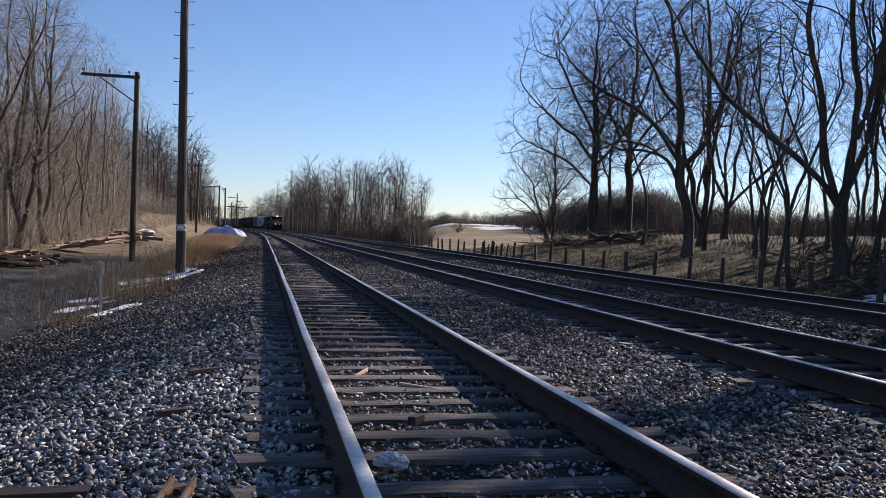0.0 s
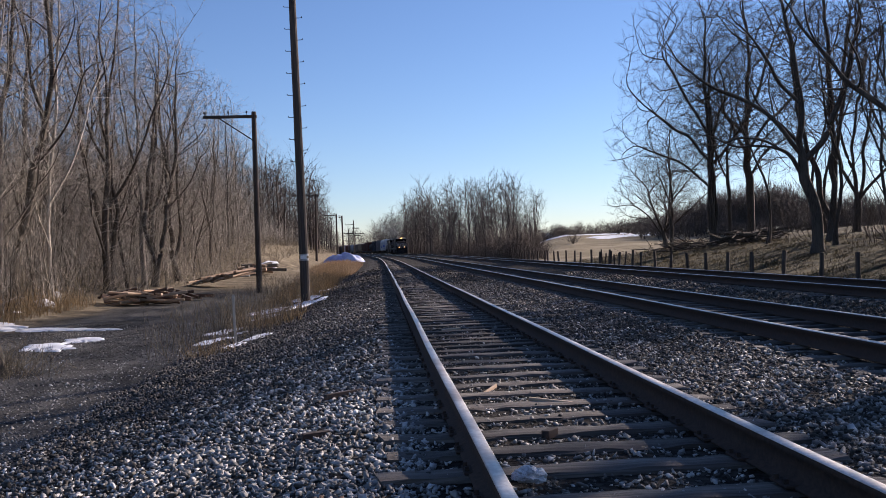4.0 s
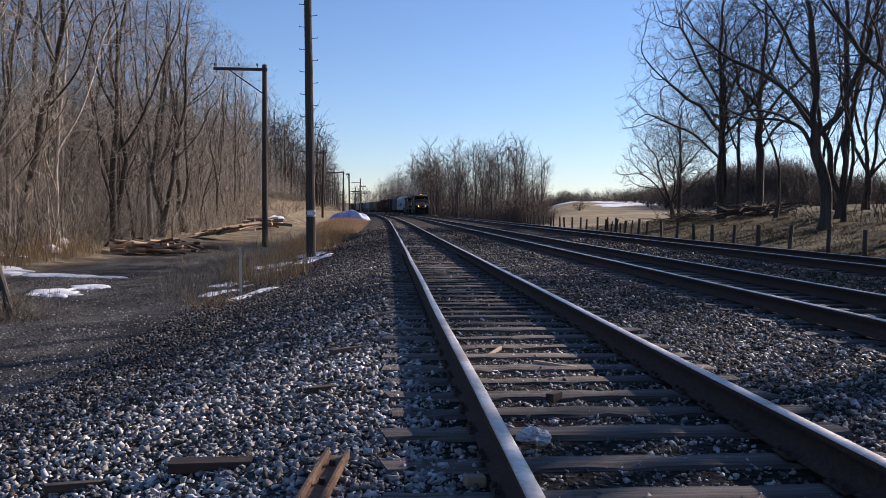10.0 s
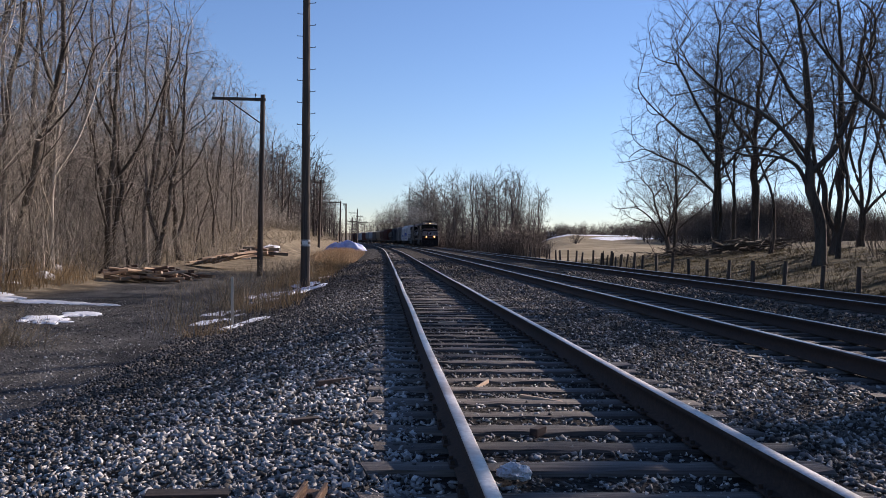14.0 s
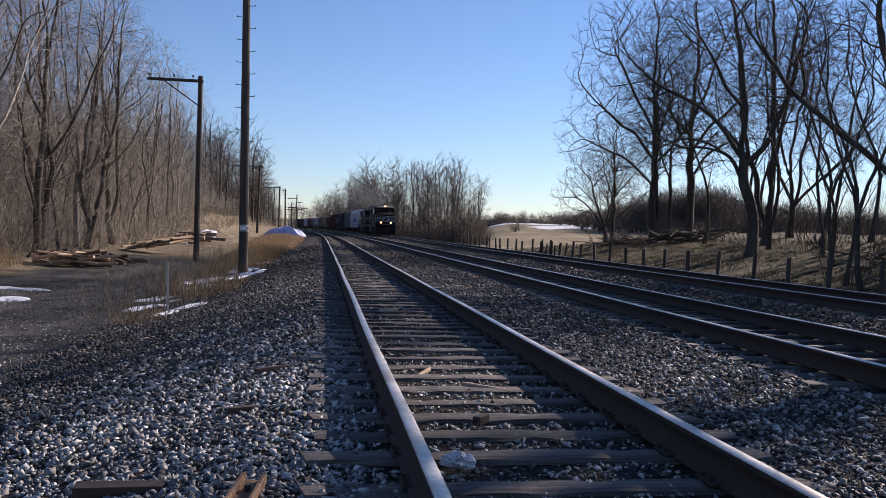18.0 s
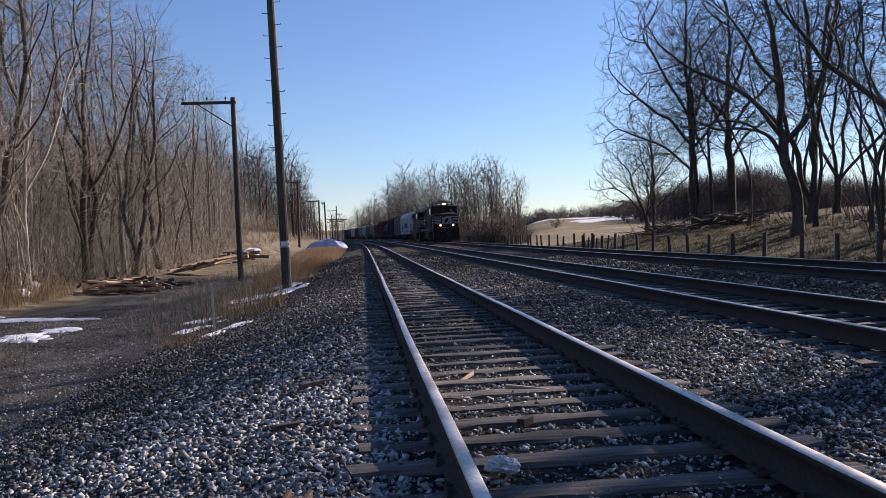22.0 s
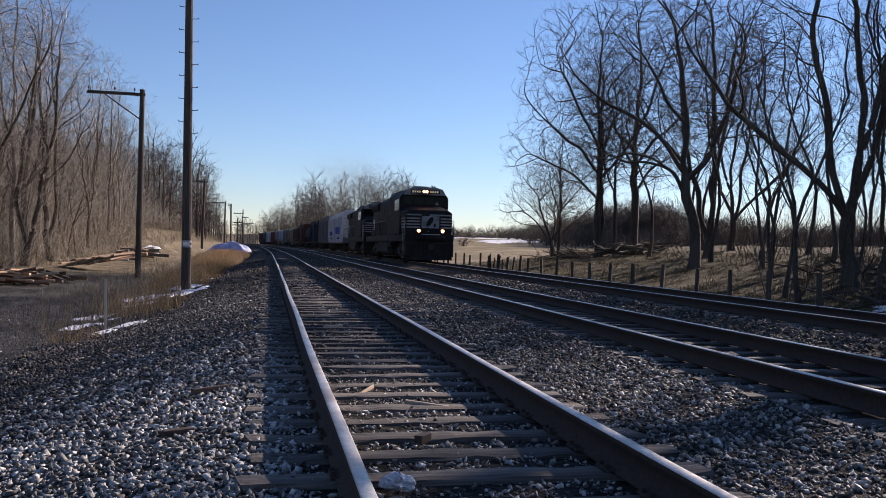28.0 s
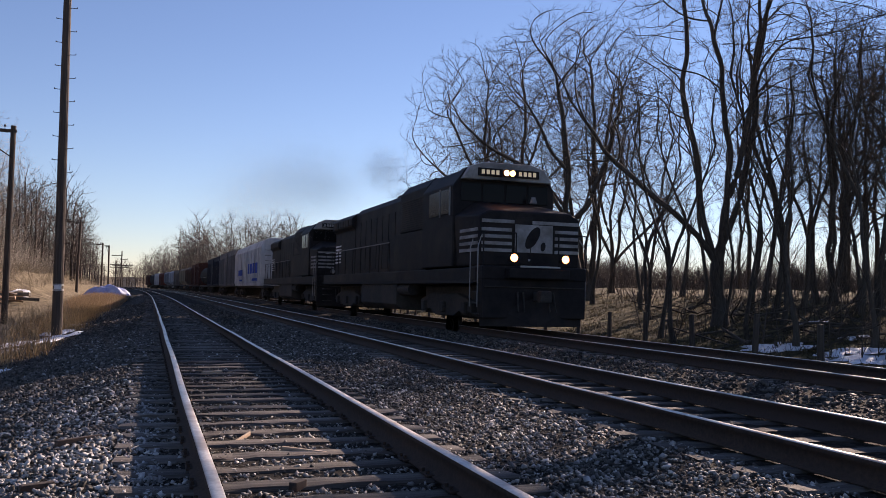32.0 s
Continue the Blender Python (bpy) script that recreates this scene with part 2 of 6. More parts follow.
def section(outline, y0, y1, bevel=0.0, bm=None):
    """An (x, z) outline pushed along y."""
    own = bmesh.new()
    vs = [own.verts.new((x, y0, z)) for x, z in outline]
    f = own.faces.new(vs)
    out = bmesh.ops.extrude_face_region(own, geom=[f])
    bmesh.ops.translate(own, vec=(0, y1 - y0, 0), verts=[v for v in out["geom"] if isinstance(v, bmesh.types.BMVert)])
    bmesh.ops.recalc_face_normals(own, faces=own.faces[:])
    if bevel:
        bmesh.ops.bevel(own, geom=own.edges[:], offset=bevel, segments=2, affect="EDGES", profile=0.5)
    if bm is None:
        return own
    return join(bm, own)


# ---- the lie of the land ----
SIDING, MAIN_NEAR, MAIN_FAR = 0.0, 4.17, 8.28
HALF_GAUGE = 0.7525


def bend(y):
    """How far the two main tracks swing to the left at y."""
    y = np.asarray(y, float)
    s = np.clip(y - 100, 0, 330)
    return -s**2 / 5300 - np.clip(y - 430, 0, None) * 0.1245


def siding_bend(y):
    y = np.asarray(y, float)
    s = np.clip(y - 60, 0, 260)
    return -s**2 / 7500 - np.clip(y - 320, 0, None) * 0.0693


def steps(v, table):
    return np.interp(v, [a for a, _ in table], [b for _, b in table])


def smooth(v, a, b):
    t = np.clip((np.asarray(v, float) - a) / (b - a), 0, 1)
    return t * t * (3 - 2 * t)


CROSS = [(-90, 5.5), (-45, 3.2), (-25, 1.3), (-17, 0.35), (-13, -0.35), (-11, -0.58), (-8, -0.66), (-4.9, -0.64), (-3.6, -0.45), (-2.4, -0.2), (-1.5, -0.045), (-1.2, -0.03), (1.5, -0.03), (2.1, -0.06), (2.7, -0.01), (5.7, -0.01), (6.2, 0.0), (6.8, 0.075), (9.8, 0.075), (11.6, -0.55), (13, -0.66), (16.5, -0.62), (19, -0.3), (24, 0.35), (32, 1.35), (40, 2.0), (55, 1.5), (90, 0.2)]


def wobble(x, y):
    return 0.5 * np.sin(x * 0.31 + 1.3 * np.sin(y * 0.17)) * np.sin(y * 0.23 + 0.7) + 0.5 * np.sin(x * 0.83 + y * 0.51) * np.sin(y * 0.71 - x * 0.37 + 2)


def ground_height(x, y):
    x, y = np.asarray(x, float), np.asarray(y, float)
    u = x - bend(y)
    z = steps(u, CROSS)
    # the bank on the right runs out into open fields that climb far off
    field = -0.55 + 4.6 * smooth(np.hypot(x, y), 95, 270) * smooth(np.arctan2(x, np.maximum(y, 1)), radians(8), radians(12.5)) * (1 - 0.75 * smooth(np.arctan2(x, np.maximum(y, 1)), radians(24), radians(34)))
    z = np.where(u > 14, z * (1 - smooth(y, 74, 104)) + field * smooth(y, 74, 104), z)
    # the left bank rises past the brush
    lift = smooth(y, 55, 85) * smooth(-u, 6.5, 13) * 2.2 + smooth(y, 50, 85) * smooth(-u, 2.5, 5) * 0.55
    z = z + np.where(u < 0, lift, 0)
    rough = 0.06 + 0.1 * smooth(np.abs(u - 2), 16, 30)
    z = z + wobble(x, y) * rough * smooth(np.abs(u - 4), 9.5, 13)
    far = np.hypot(x, y)
    hill = 1.0 + 0.5 * np.sin(x * 0.0061 + 1.0) + 0.35 * np.sin(y * 0.0093 + x * 0.003)
    z = z + 7 * smooth(far, 420, 1100) * hill
    return z


def spaced(a, b, near, grow):
    out, v, d = [a], a, near
    while v < b:
        v += d
        d *= grow
        out.append(v)
    return np.array(out)


gx = np.concatenate([-spaced(12, 1700, 0.6, 1.11)[::-1], np.arange(-11.6, 12, 0.28), spaced(12, 1700, 0.5, 1.10)])
gy = np.concatenate([-spaced(4, 500, 0.6, 1.25)[::-1], np.arange(-3.6, 40, 0.5), spaced(40, 2600, 0.6, 1.035)])
GX, GY = np.meshgrid(gx, gy)
gv = np.stack([GX, GY, ground_height(GX, GY)], -1).reshape(-1, 3)
nx, ny = len(gx), len(gy)
ii = (np.arange(ny - 1)[:, None] * nx + np.arange(nx - 1)[None]).ravel()
gf = np.stack([ii, ii + 1, ii + nx + 1, ii + nx], 1)


def ground_material():
    m, nt, b = base("ground_of_ballast_litter_and_grass")
    at = coords(nt, "world")
    sep = nt.nodes.new("ShaderNodeSeparateXYZ")
    nt.links.new(at, sep.inputs[0])
    edge = noise_node(nt, at, 0.5, 5)

    def mask(socket, a, c, wob=2.0):
        """1 above c, 0 below a, with a ragged edge."""
        ad = nt.nodes.new("ShaderNodeMath")
        ad.operation = "MULTIPLY_ADD"
        nt.links.new(edge, ad.inputs[0])
        ad.inputs[1].default_value = wob
        nt.links.new(socket, ad.inputs[2])
        mr = nt.nodes.new("ShaderNodeMapRange")
        mr.inputs["From Min"].default_value, mr.inputs["From Max"].default_value = a + wob / 2, c + wob / 2
        nt.links.new(ad.outputs[0], mr.inputs["Value"])
        return mr.outputs[0]

    fine = noise_node(nt, at, 22, 6, 0.7)
    vor = nt.nodes.new("ShaderNodeTexVoronoi")
    vor.inputs["Scale"].default_value = 24
    nt.links.new(at, vor.inputs["Vector"])
    stone = ramp_node(nt, [(0.0, (0.018, 0.0165, 0.015)), (0.5, (0.045, 0.042, 0.039)), (1.0, (0.14, 0.132, 0.12))])
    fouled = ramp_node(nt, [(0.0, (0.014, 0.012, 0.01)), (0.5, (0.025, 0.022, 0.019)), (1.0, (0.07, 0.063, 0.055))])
    bw = nt.nodes.new("ShaderNodeRGBToBW")
    nt.links.new(vor.outputs["Color"], bw.inputs[0])
    nt.links.new(bw.outputs[0], stone.inputs[0])
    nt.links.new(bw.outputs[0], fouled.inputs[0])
    road = ramp_node(nt, [(0.3, (0.026, 0.0253, 0.0245)), (0.7, (0.125, 0.122, 0.117))])
    nt.links.new(fine, road.inputs[0])
    worn = ramp_node(nt, [(0.36, (0.42, 0.42, 0.43)), (0.62, (1.35, 1.33, 1.28))])
    nt.links.new(noise_node(nt, at, 0.9, 6, 0.62, (1.6, 0.45, 1)), worn.inputs[0])
    road_colour = mix_node(nt, 1.0, road.outputs[0], worn.outputs[0], "MULTIPLY")
    mid = noise_node(nt, at, 1.3, 8, 0.7)
    litter = ramp_node(nt, [(0.3, (0.065, 0.049, 0.034)), (0.5, (0.145, 0.119, 0.08)), (0.72, (0.32, 0.268, 0.188))])
    nt.links.new(mid, litter.inputs[0])
    grass = ramp_node(nt, [(0.36, (0.02, 0.017, 0.008)), (0.5, (0.055, 0.045, 0.021)), (0.66, (0.16, 0.13, 0.062))])
    nt.links.new(noise_node(nt, at, 0.8, 9, 0.72), grass.inputs[0])
    hay = ramp_node(nt, [(0.33, (0.14, 0.115, 0.07)), (0.5, (0.22, 0.182, 0.115)), (0.68, (0.34, 0.285, 0.19))])
    nt.links.new(noise_node(nt, at, 0.12, 9, 0.75), hay.inputs[0])
    x, y = sep.outputs[0], sep.outputs[1]
    # x counted from the bending line
    past = nt.nodes.new("ShaderNodeMath")
    past.operation, past.inputs[1].default_value, past.use_clamp = "MULTIPLY_ADD", 1 / 330, True
    past.inputs[2].default_value = -100 / 330
    nt.links.new(y, past.inputs[0])
    squared = nt.nodes.new("ShaderNodeMath")
    squared.operation = "MULTIPLY"
    nt.links.new(past.outputs[0], squared.inputs[0])
    nt.links.new(past.outputs[0], squared.inputs[1])
    along = nt.nodes.new("ShaderNodeMath")
    along.operation, along.inputs[1].default_value = "MULTIPLY_ADD", 330**2 / 5300
    nt.links.new(squared.outputs[0], along.inputs[0])
    nt.links.new(x, along.inputs[2])
    x = along.outputs[0]
    col = mix_node(nt, mask(x, -11.3, -10.3, 2.4), litter.outputs[0], road_colour)
    col = mix_node(nt, mask(y, 38, 46, 8), col, litter.outputs[0])
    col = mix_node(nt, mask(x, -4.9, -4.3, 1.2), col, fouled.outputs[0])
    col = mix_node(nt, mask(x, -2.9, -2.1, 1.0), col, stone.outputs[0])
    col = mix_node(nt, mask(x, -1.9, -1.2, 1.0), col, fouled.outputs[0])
    col = mix_node(nt, mask(x, 11.2, 11.8, 0.8), col, grass.outputs[0])
    right = mask(x, 10, 12, 1)
    far = mask(y, 75, 95, 12)
    both = nt.nodes.new("ShaderNodeMath")
    both.operation = "MULTIPLY"
    nt.links.new(right, both.inputs[0])
    nt.links.new(far, both.inputs[1])
    slant = nt.nodes.new("ShaderNodeMath")
    slant.operation = "MULTIPLY_ADD"
    nt.links.new(y, slant.inputs[0])
    slant.inputs[1].default_value = -0.19
    nt.links.new(sep.outputs[0], slant.inputs[2])
    col = mix_node(nt, both.outputs[0], col, litter.outputs[0])
    open_land = nt.nodes.new("ShaderNodeMath")
    open_land.operation = "MULTIPLY"
    nt.links.new(both.outputs[0], open_land.inputs[0])
    nt.links.new(mask(slant.outputs[0], -2, 1, 3), open_land.inputs[1])
    col = mix_node(nt, open_land.outputs[0], col, hay.outputs[0])
    nt.links.new(col, b.inputs["Base Color"])
    b.inputs["Roughness"].default_value = 0.92
    b.inputs["Specular IOR Level"].default_value = 0.06
    hsum = mix_node(nt, 0.5, vor.outputs["Distance"], fine)
    bump_into(nt, b, hsum, 0.8, 0.03)
    return m


ground = new("ground", fast_mesh("ground", gv, gf, ground_material(), smooth=True))
tagged(ground, "grey ballast, gravel track, leaf litter and winter grass", "ground", kind="structure")


# ---- tracks ----
RAIL_PROFILE = [(-0.07, -0.18), (0.07, -0.18), (0.07, -0.168), (0.012, -0.15), (0.009, -0.05), (0.036, -0.038), (0.036, -0.006), (0.03, 0.0), (-0.03, 0.0), (-0.036, -0.006), (-0.036, -0.038), (-0.009, -0.05), (-0.012, -0.15), (-0.07, -0.168)]


def rail_mesh(name, offset, curve, top, y0, y1, head):
    ys = np.concatenate([np.arange(y0, 60, 1.5), np.arange(60, y1 + 1, 4.0)])
    xs = offset + curve(ys)
    jig = 0.006 * np.sin(ys * 0.7 + offset) + 0.012 * np.sin(ys * 0.09 + offset * 2)
    n = len(RAIL_PROFILE)
    prof = np.array(RAIL_PROFILE)
    v = np.stack([xs[:, None] + jig[:, None] + prof[None, :, 0], np.repeat(ys[:, None], n, 1), top + prof[None, :, 1] + 0 * xs[:, None]], -1).reshape(-1, 3)
    i = np.arange(len(ys) - 1)[:, None] * n
    a = np.arange(n)[None]
    f = np.stack([i + a, i + (a + 1) % n, i + n + (a + 1) % n, i + n + a], -1).reshape(-1, 4)
    me = fast_mesh(name, v, f, RAIL_SIDE, head)
    me.polygons.foreach_set("material_index", np.tile(np.isin(np.arange(n), (6, 7, 8)).astype(np.int32), len(ys) - 1))
    return me


def tie_mesh(seed):
    rng = random.Random(seed)
    bm = box(-1.295, 1.295, -0.115, 0.115, -0.17, 0.0)
    lengthwise = [e for e in bm.edges if abs(e.verts[0].co.x - e.verts[1].co.x) > 1]
    bmesh.ops.subdivide_edges(bm, edges=lengthwise, cuts=15, use_grid_fill=True)
    bmesh.ops.bevel(bm, geom=[e for e in bm.edges if abs(e.verts[0].co.x - e.verts[1].co.x) > 0.05 and max(v.co.z for v in e.verts) > -0.01], offset=0.016, segments=1, affect="EDGES")
    for v in bm.verts:
        ragged = 0.02 if rng.random() < 0.25 else 0.007
        end = 0.03 if abs(v.co.x) > 1.25 else 0
        v.co += Vector((rng.uniform(-1, 1) * (0.01 + end), rng.uniform(-1, 1) * ragged, rng.uniform(-1, 0.4) * ragged))
    me = bpy.data.meshes.new("tie")
    bm.to_mesh(me)
    bm.free()
    me.materials.append(TIE_WOOD)
    return me


TIES = [tie_mesh(s) for s in range(7)]
plate_bm = box(-0.1, 0.1, -0.09, 0.09, 0.0, 0.016, 0.004)
for sx in (-0.082, 0.082):
    for sy in (-0.05, 0.05):
        box(sx - 0.012, sx + 0.012, sy - 0.01, sy + 0.01, 0.0, 0.04, 0.003, plate_bm)
PLATE = bpy.data.meshes.new("tie_plate")
plate_bm.to_mesh(PLATE)
plate_bm.free()
PLATE.materials.append(RAIL_SIDE)


def track(label, centre, curve, top, head, y1, seed, plates):
    rng = random.Random(seed)
    thing = tagged(new("railway_track"), label, "railway track", kind="structure")
    for side in (-1, 1):
        r = new("rail", rail_mesh("rail", centre + side * HALF_GAUGE, curve, top, -14, y1, head))
        r.parent = thing
    z = top - 0.18
    y, n = -5.0, 0
    while n < 240:
        t = new("tie", TIES[rng.randrange(7)])
        t.parent = thing
        slope = math.degrees(float(curve(y + 0.5) - curve(y - 0.5)))
        t.matrix_local = pose(centre + float(curve(y)) + rng.uniform(-0.05, 0.05), y, z + (rng.uniform(-0.014, 0.004) if plates else rng.uniform(-0.012, 0.0)), 0, 0, -slope + rng.uniform(-2.0, 2.0))
        if plates and -1 < y < 22:
            for side in (-1, 1):
                p = new("tie_plate", PLATE)
                p.parent = thing
                p.matrix_local = pose(centre + side * HALF_GAUGE, y, z + 0.004)
        y += 0.5 + rng.uniform(-0.055, 0.055)
        n += 1
    return thing


track("weathered siding track with worn timber ties", SIDING, siding_bend, 0.18, RAIL_DULL, 420, 1, True)
track("main railway track with shiny rails beside the siding", MAIN_NEAR, bend, 0.2, RAIL_TOP, 420, 2, False)
track("main railway track that carries the train", MAIN_FAR, bend, 0.285, RAIL_TOP, 420, 3, False)


# ---- trees ----
def unit(v):
    return v / np.maximum(np.linalg.norm(v, axis=-1, keepdims=True), 1e-9)


def grow(rng, start, way, length, radius, segs, sides, wander, lift, tip=0.3):
    """Tapered tubes for many branches at once. Returns verts, quads and the centre lines (n, segs + 1, 3) with their radii."""
    n = len(start)
    up = np.zeros((n, 3))
    up[:, 2] = lift
    pts, p, d = [start], start.copy(), way.copy()
    for s in range(segs):
        d = unit(d + rng.normal(0, wander, (n, 3)) + up)
        p = p + d * (length / segs)[:, None]
        pts.append(p)
    line = np.stack(pts, 1)
    t = np.linspace(0, 1, segs + 1)
    rad = radius[:, None] * (1 - (1 - tip) * t[None])
    tang = unit(np.gradient(line, axis=1))
    ref = np.where(np.abs(tang[..., 2:3]) > 0.9, np.array([1.0, 0, 0]), np.array([0, 0, 1.0]))
    u = unit(np.cross(tang, ref))
    w = np.cross(tang, u)
    ang = np.arange(sides) * 2 * np.pi / sides
    ring = line[:, :, None] + rad[:, :, None, None] * (np.cos(ang)[None, None, :, None] * u[:, :, None] + np.sin(ang)[None, None, :, None] * w[:, :, None])
    verts = ring.reshape(-1, 3)
    base_i = (np.arange(n)[:, None, None] * (segs + 1) + np.arange(segs)[None, :, None]) * sides
    a = np.arange(sides)[None, None]
    f = np.stack([base_i + a, base_i + (a + 1) % sides, base_i + sides + (a + 1) % sides, base_i + sides + a], -1).reshape(-1, 4)
    return verts, f, line, rad


def shoots(rng, line, rad, per, t0, t1, angle, ratio, thin, length):
    """Start, way, length and radius of the side branches along each line."""
    n, m, _ = line.shape
    t = t0 + (t1 - t0) * (np.arange(per)[None] + rng.uniform(0, 1, (n, per))) / per
    x = t * (m - 1)
    i = np.clip(x.astype(int), 0, m - 2)
    fr = (x - i)[..., None]
    rows = np.arange(n)[:, None]
    a, b = line[rows, i], line[rows, i + 1]
    start = a * (1 - fr) + b * fr
    tang = unit(b - a)
    side = unit(np.cross(tang, rng.normal(0, 1, (n, per, 3))))
    ang = rng.normal(angle, 0.2, (n, per))[..., None]
    way = unit(tang * np.cos(ang) + side * np.sin(ang))
    r = (rad[rows, i] * (1 - fr[..., 0]) + rad[rows, i + 1] * fr[..., 0]) * thin
    ln = length[:, None] * ratio * (1.08 - 0.42 * t) * rng.uniform(0.6, 1.3, (n, per))
    return start.reshape(-1, 3), way.reshape(-1, 3), ln.reshape(-1), r.reshape(-1)


def tree_arrays(seed, trunk_len, radius, lean, stems, plan, wander=0.11, lift=0.035, tip=0.55, least=0.0055, sway=0.03, coarse=False):
    """stems: (height on the trunk, azimuth, elevation, length, radius ratio, lift). plan: for each level shoots per branch, first place, angle, length ratio, thinning, segments, sides."""
    rng = np.random.default_rng(seed)
    start = np.array([[0, 0, -0.3]])
    way = unit(np.array([[lean[0], lean[1], 1.0]]))
    length, rad0 = np.array([trunk_len + 0.3]), np.array([radius])
    v, f, line, rad = grow(rng, start, way, length, rad0, 8, 10, sway, 0.03, tip)
    v[:10] += (v[:10] - start[0]) * np.array([0.7, 0.7, 0])
    v[10:20] += (v[10:20] - line[0, 1]) * np.array([0.12, 0.12, 0])
    wood, faces, n = [v], [f], len(v)
    twv, twf, tn = [], [], 0
    st = np.array(stems, float)
    x = np.clip((st[:, 0] + 0.3) / (trunk_len + 0.3), 0, 1) * 8
    i = np.clip(x.astype(int), 0, 7)
    fr = (x - i)[:, None]
    s0 = line[0, i] * (1 - fr) + line[0, i + 1] * fr
    az, el = np.radians(st[:, 1]), np.radians(st[:, 2])
    w0 = np.stack([np.cos(az) * np.cos(el), np.sin(az) * np.cos(el), np.sin(el)], -1)
    v, f, line, rad = grow(rng, s0, w0, st[:, 3], radius * st[:, 4] * 0.74, 4 if coarse else 10, 4 if coarse else 8, wander * 1.15, st[:, 5], 0.14)
    wood.append(v), faces.append(f + n)
    n += len(v)
    length = st[:, 3]
    for level, (per, t0, angle, ratio, thin, segs, sides) in enumerate(plan):
        s, w, ln, r = shoots(rng, line, rad, per, t0, 1.0, angle, ratio, thin, length)
        v, f, line, rad = grow(rng, s, w, ln, np.maximum(r, least), segs, sides, wander + 0.03 * level, lift, 0.35)
        length = ln
        if level < 1:
            wood.append(v), faces.append(f + n)
            n += len(v)
        else:
            twv.append(v), twf.append(f + tn)
            tn += len(v)
    return (np.concatenate(wood), np.concatenate(faces)), (np.concatenate(twv), np.concatenate(twf))


def tree_model(arrays, bark, twig, label, group):
    (v, f), (tv, tf) = arrays
    thing = tagged(new("tree"), label, "tree", group)
    trunk = new("trunk", fast_mesh("trunk", v, f, bark, smooth=True))
    crown = new("crown", fast_mesh("crown", tv, tf, twig))
    trunk.parent = crown.parent = thing
    return thing


def plant(model, spots):
    """Put the model and its copies on the ground at the spots (x, y, size, turn)."""
    for n, (x, y, k, turn) in enumerate(spots):
        m = pose(x, y, float(ground_height(x, y)) - 0.03, 0, 0, turn)
        if n == 0:
            model.matrix_basis = m
            t = model
        else:
            t = copy_thing(model, m)
        t.scale = (k, k, k)


def resample(pts, step):
    """A polyline at even steps, without its first point."""
    p = np.array(pts, float)
    d = np.concatenate([[0], np.cumsum(np.linalg.norm(np.diff(p, axis=0), axis=1))])
    t = np.linspace(0, d[-1], max(2, int(d[-1] / step) + 1))[1:]
    return np.stack([np.interp(t, d, p[:, k]) for k in range(3)], 1)


def branching(seed, guides, blobs, count, step=0.34, reach=2.2, kill=0.46, wander=0.34, crook=0.08, most=150, ribs=(1.2, 3.2)):
    """Grow a skeleton from guide limbs towards points strewn in the crown's blobs (x, y, z, rx, ry, rz). Returns nodes and parents."""
    r = np.random.default_rng(seed)
    P, par = [np.array([0, 0, -0.3])], [-1]
    for g in guides:
        first = np.array(g[0], float)
        near = int(np.argmin(np.linalg.norm(np.array(P) - first, axis=1)))
        bow = r.normal(0, crook, 3)
        line = resample([P[near]] + list(g[1:]), step)
        for i, q in enumerate(line):
            bow = 0.75 * bow + r.normal(0, crook, 3)
            P.append(q + bow * min(1, i / 3))
            par.append(near)
            near = len(P) - 1
    # side limbs along the guides
    spine = np.array(P)
    way = unit(spine - spine[np.maximum(par, 0)])
    for i in range(3, len(spine)):
        if spine[i, 2] < 2.2 or r.random() > step / 0.8:
            continue
        out = unit(np.cross(way[i], r.normal(0, 1, 3)))
        d = unit(0.75 * way[i] + 0.8 * out + np.array([0, 0, 0.12]))
        near, q = i, spine[i]
        for _ in range(int(r.uniform(*ribs) / step)):
            d = unit(d + r.normal(0, 0.16, 3) + np.array([0, 0, 0.05]))
            q = q + d * step
            P.append(q)
            par.append(near)
            near = len(P) - 1
    vol = np.array([b[3] * b[4] * b[5] for b in blobs])
    pts = []
    for b, n in zip(blobs, (count * vol / vol.sum()).astype(int)):
        u = unit(r.normal(0, 1, (n, 3))) * (r.random(n) ** 0.38)[:, None]
        pts.append(u * np.array(b[3:6]) + np.array(b[:3]))
    A = np.concatenate(pts)
    A = A[A[:, 2] > 1.2]
    P = np.array(P)
    d = np.linalg.norm(A[:, None] - P[None], axis=2)
    near, dist = d.argmin(1), d.min(1)
    for _ in range(most):
        live = dist < reach * (1 + 2 * (_ < 12))
        if not live.any():
            break
        k, inv = np.unique(near[live], return_inverse=True)
        pull = np.zeros((len(k), 3))
        np.add.at(pull, inv, unit(A[live] - P[near[live]]))
        ahead = unit(P[k] - P[np.maximum(np.array(par)[k], 0)])
        pull = unit(pull)
        free = (pull * ahead).sum(1) > -0.15
        if not free.any():
            break
        k, pull, ahead = k[free], pull[free], ahead[free]
        q = P[k] + step * unit(pull + 0.45 * ahead + r.normal(0, wander, (len(k), 3)) + np.array([0, 0, 0.1]))
        new_i = np.arange(len(P), len(P) + len(q))
        P = np.concatenate([P, q])
        par += k.tolist()
        d = np.linalg.norm(A[:, None] - q[None], axis=2)
        j, m = d.argmin(1), d.min(1)
        better = m < dist
        near, dist = np.where(better, new_i[j], near), np.where(better, m, dist)
        keep = dist > kill
        A, near, dist = A[keep], near[keep], dist[keep]
        if len(P) > 12000 or not len(A):
            break
    return P, np.array(par)


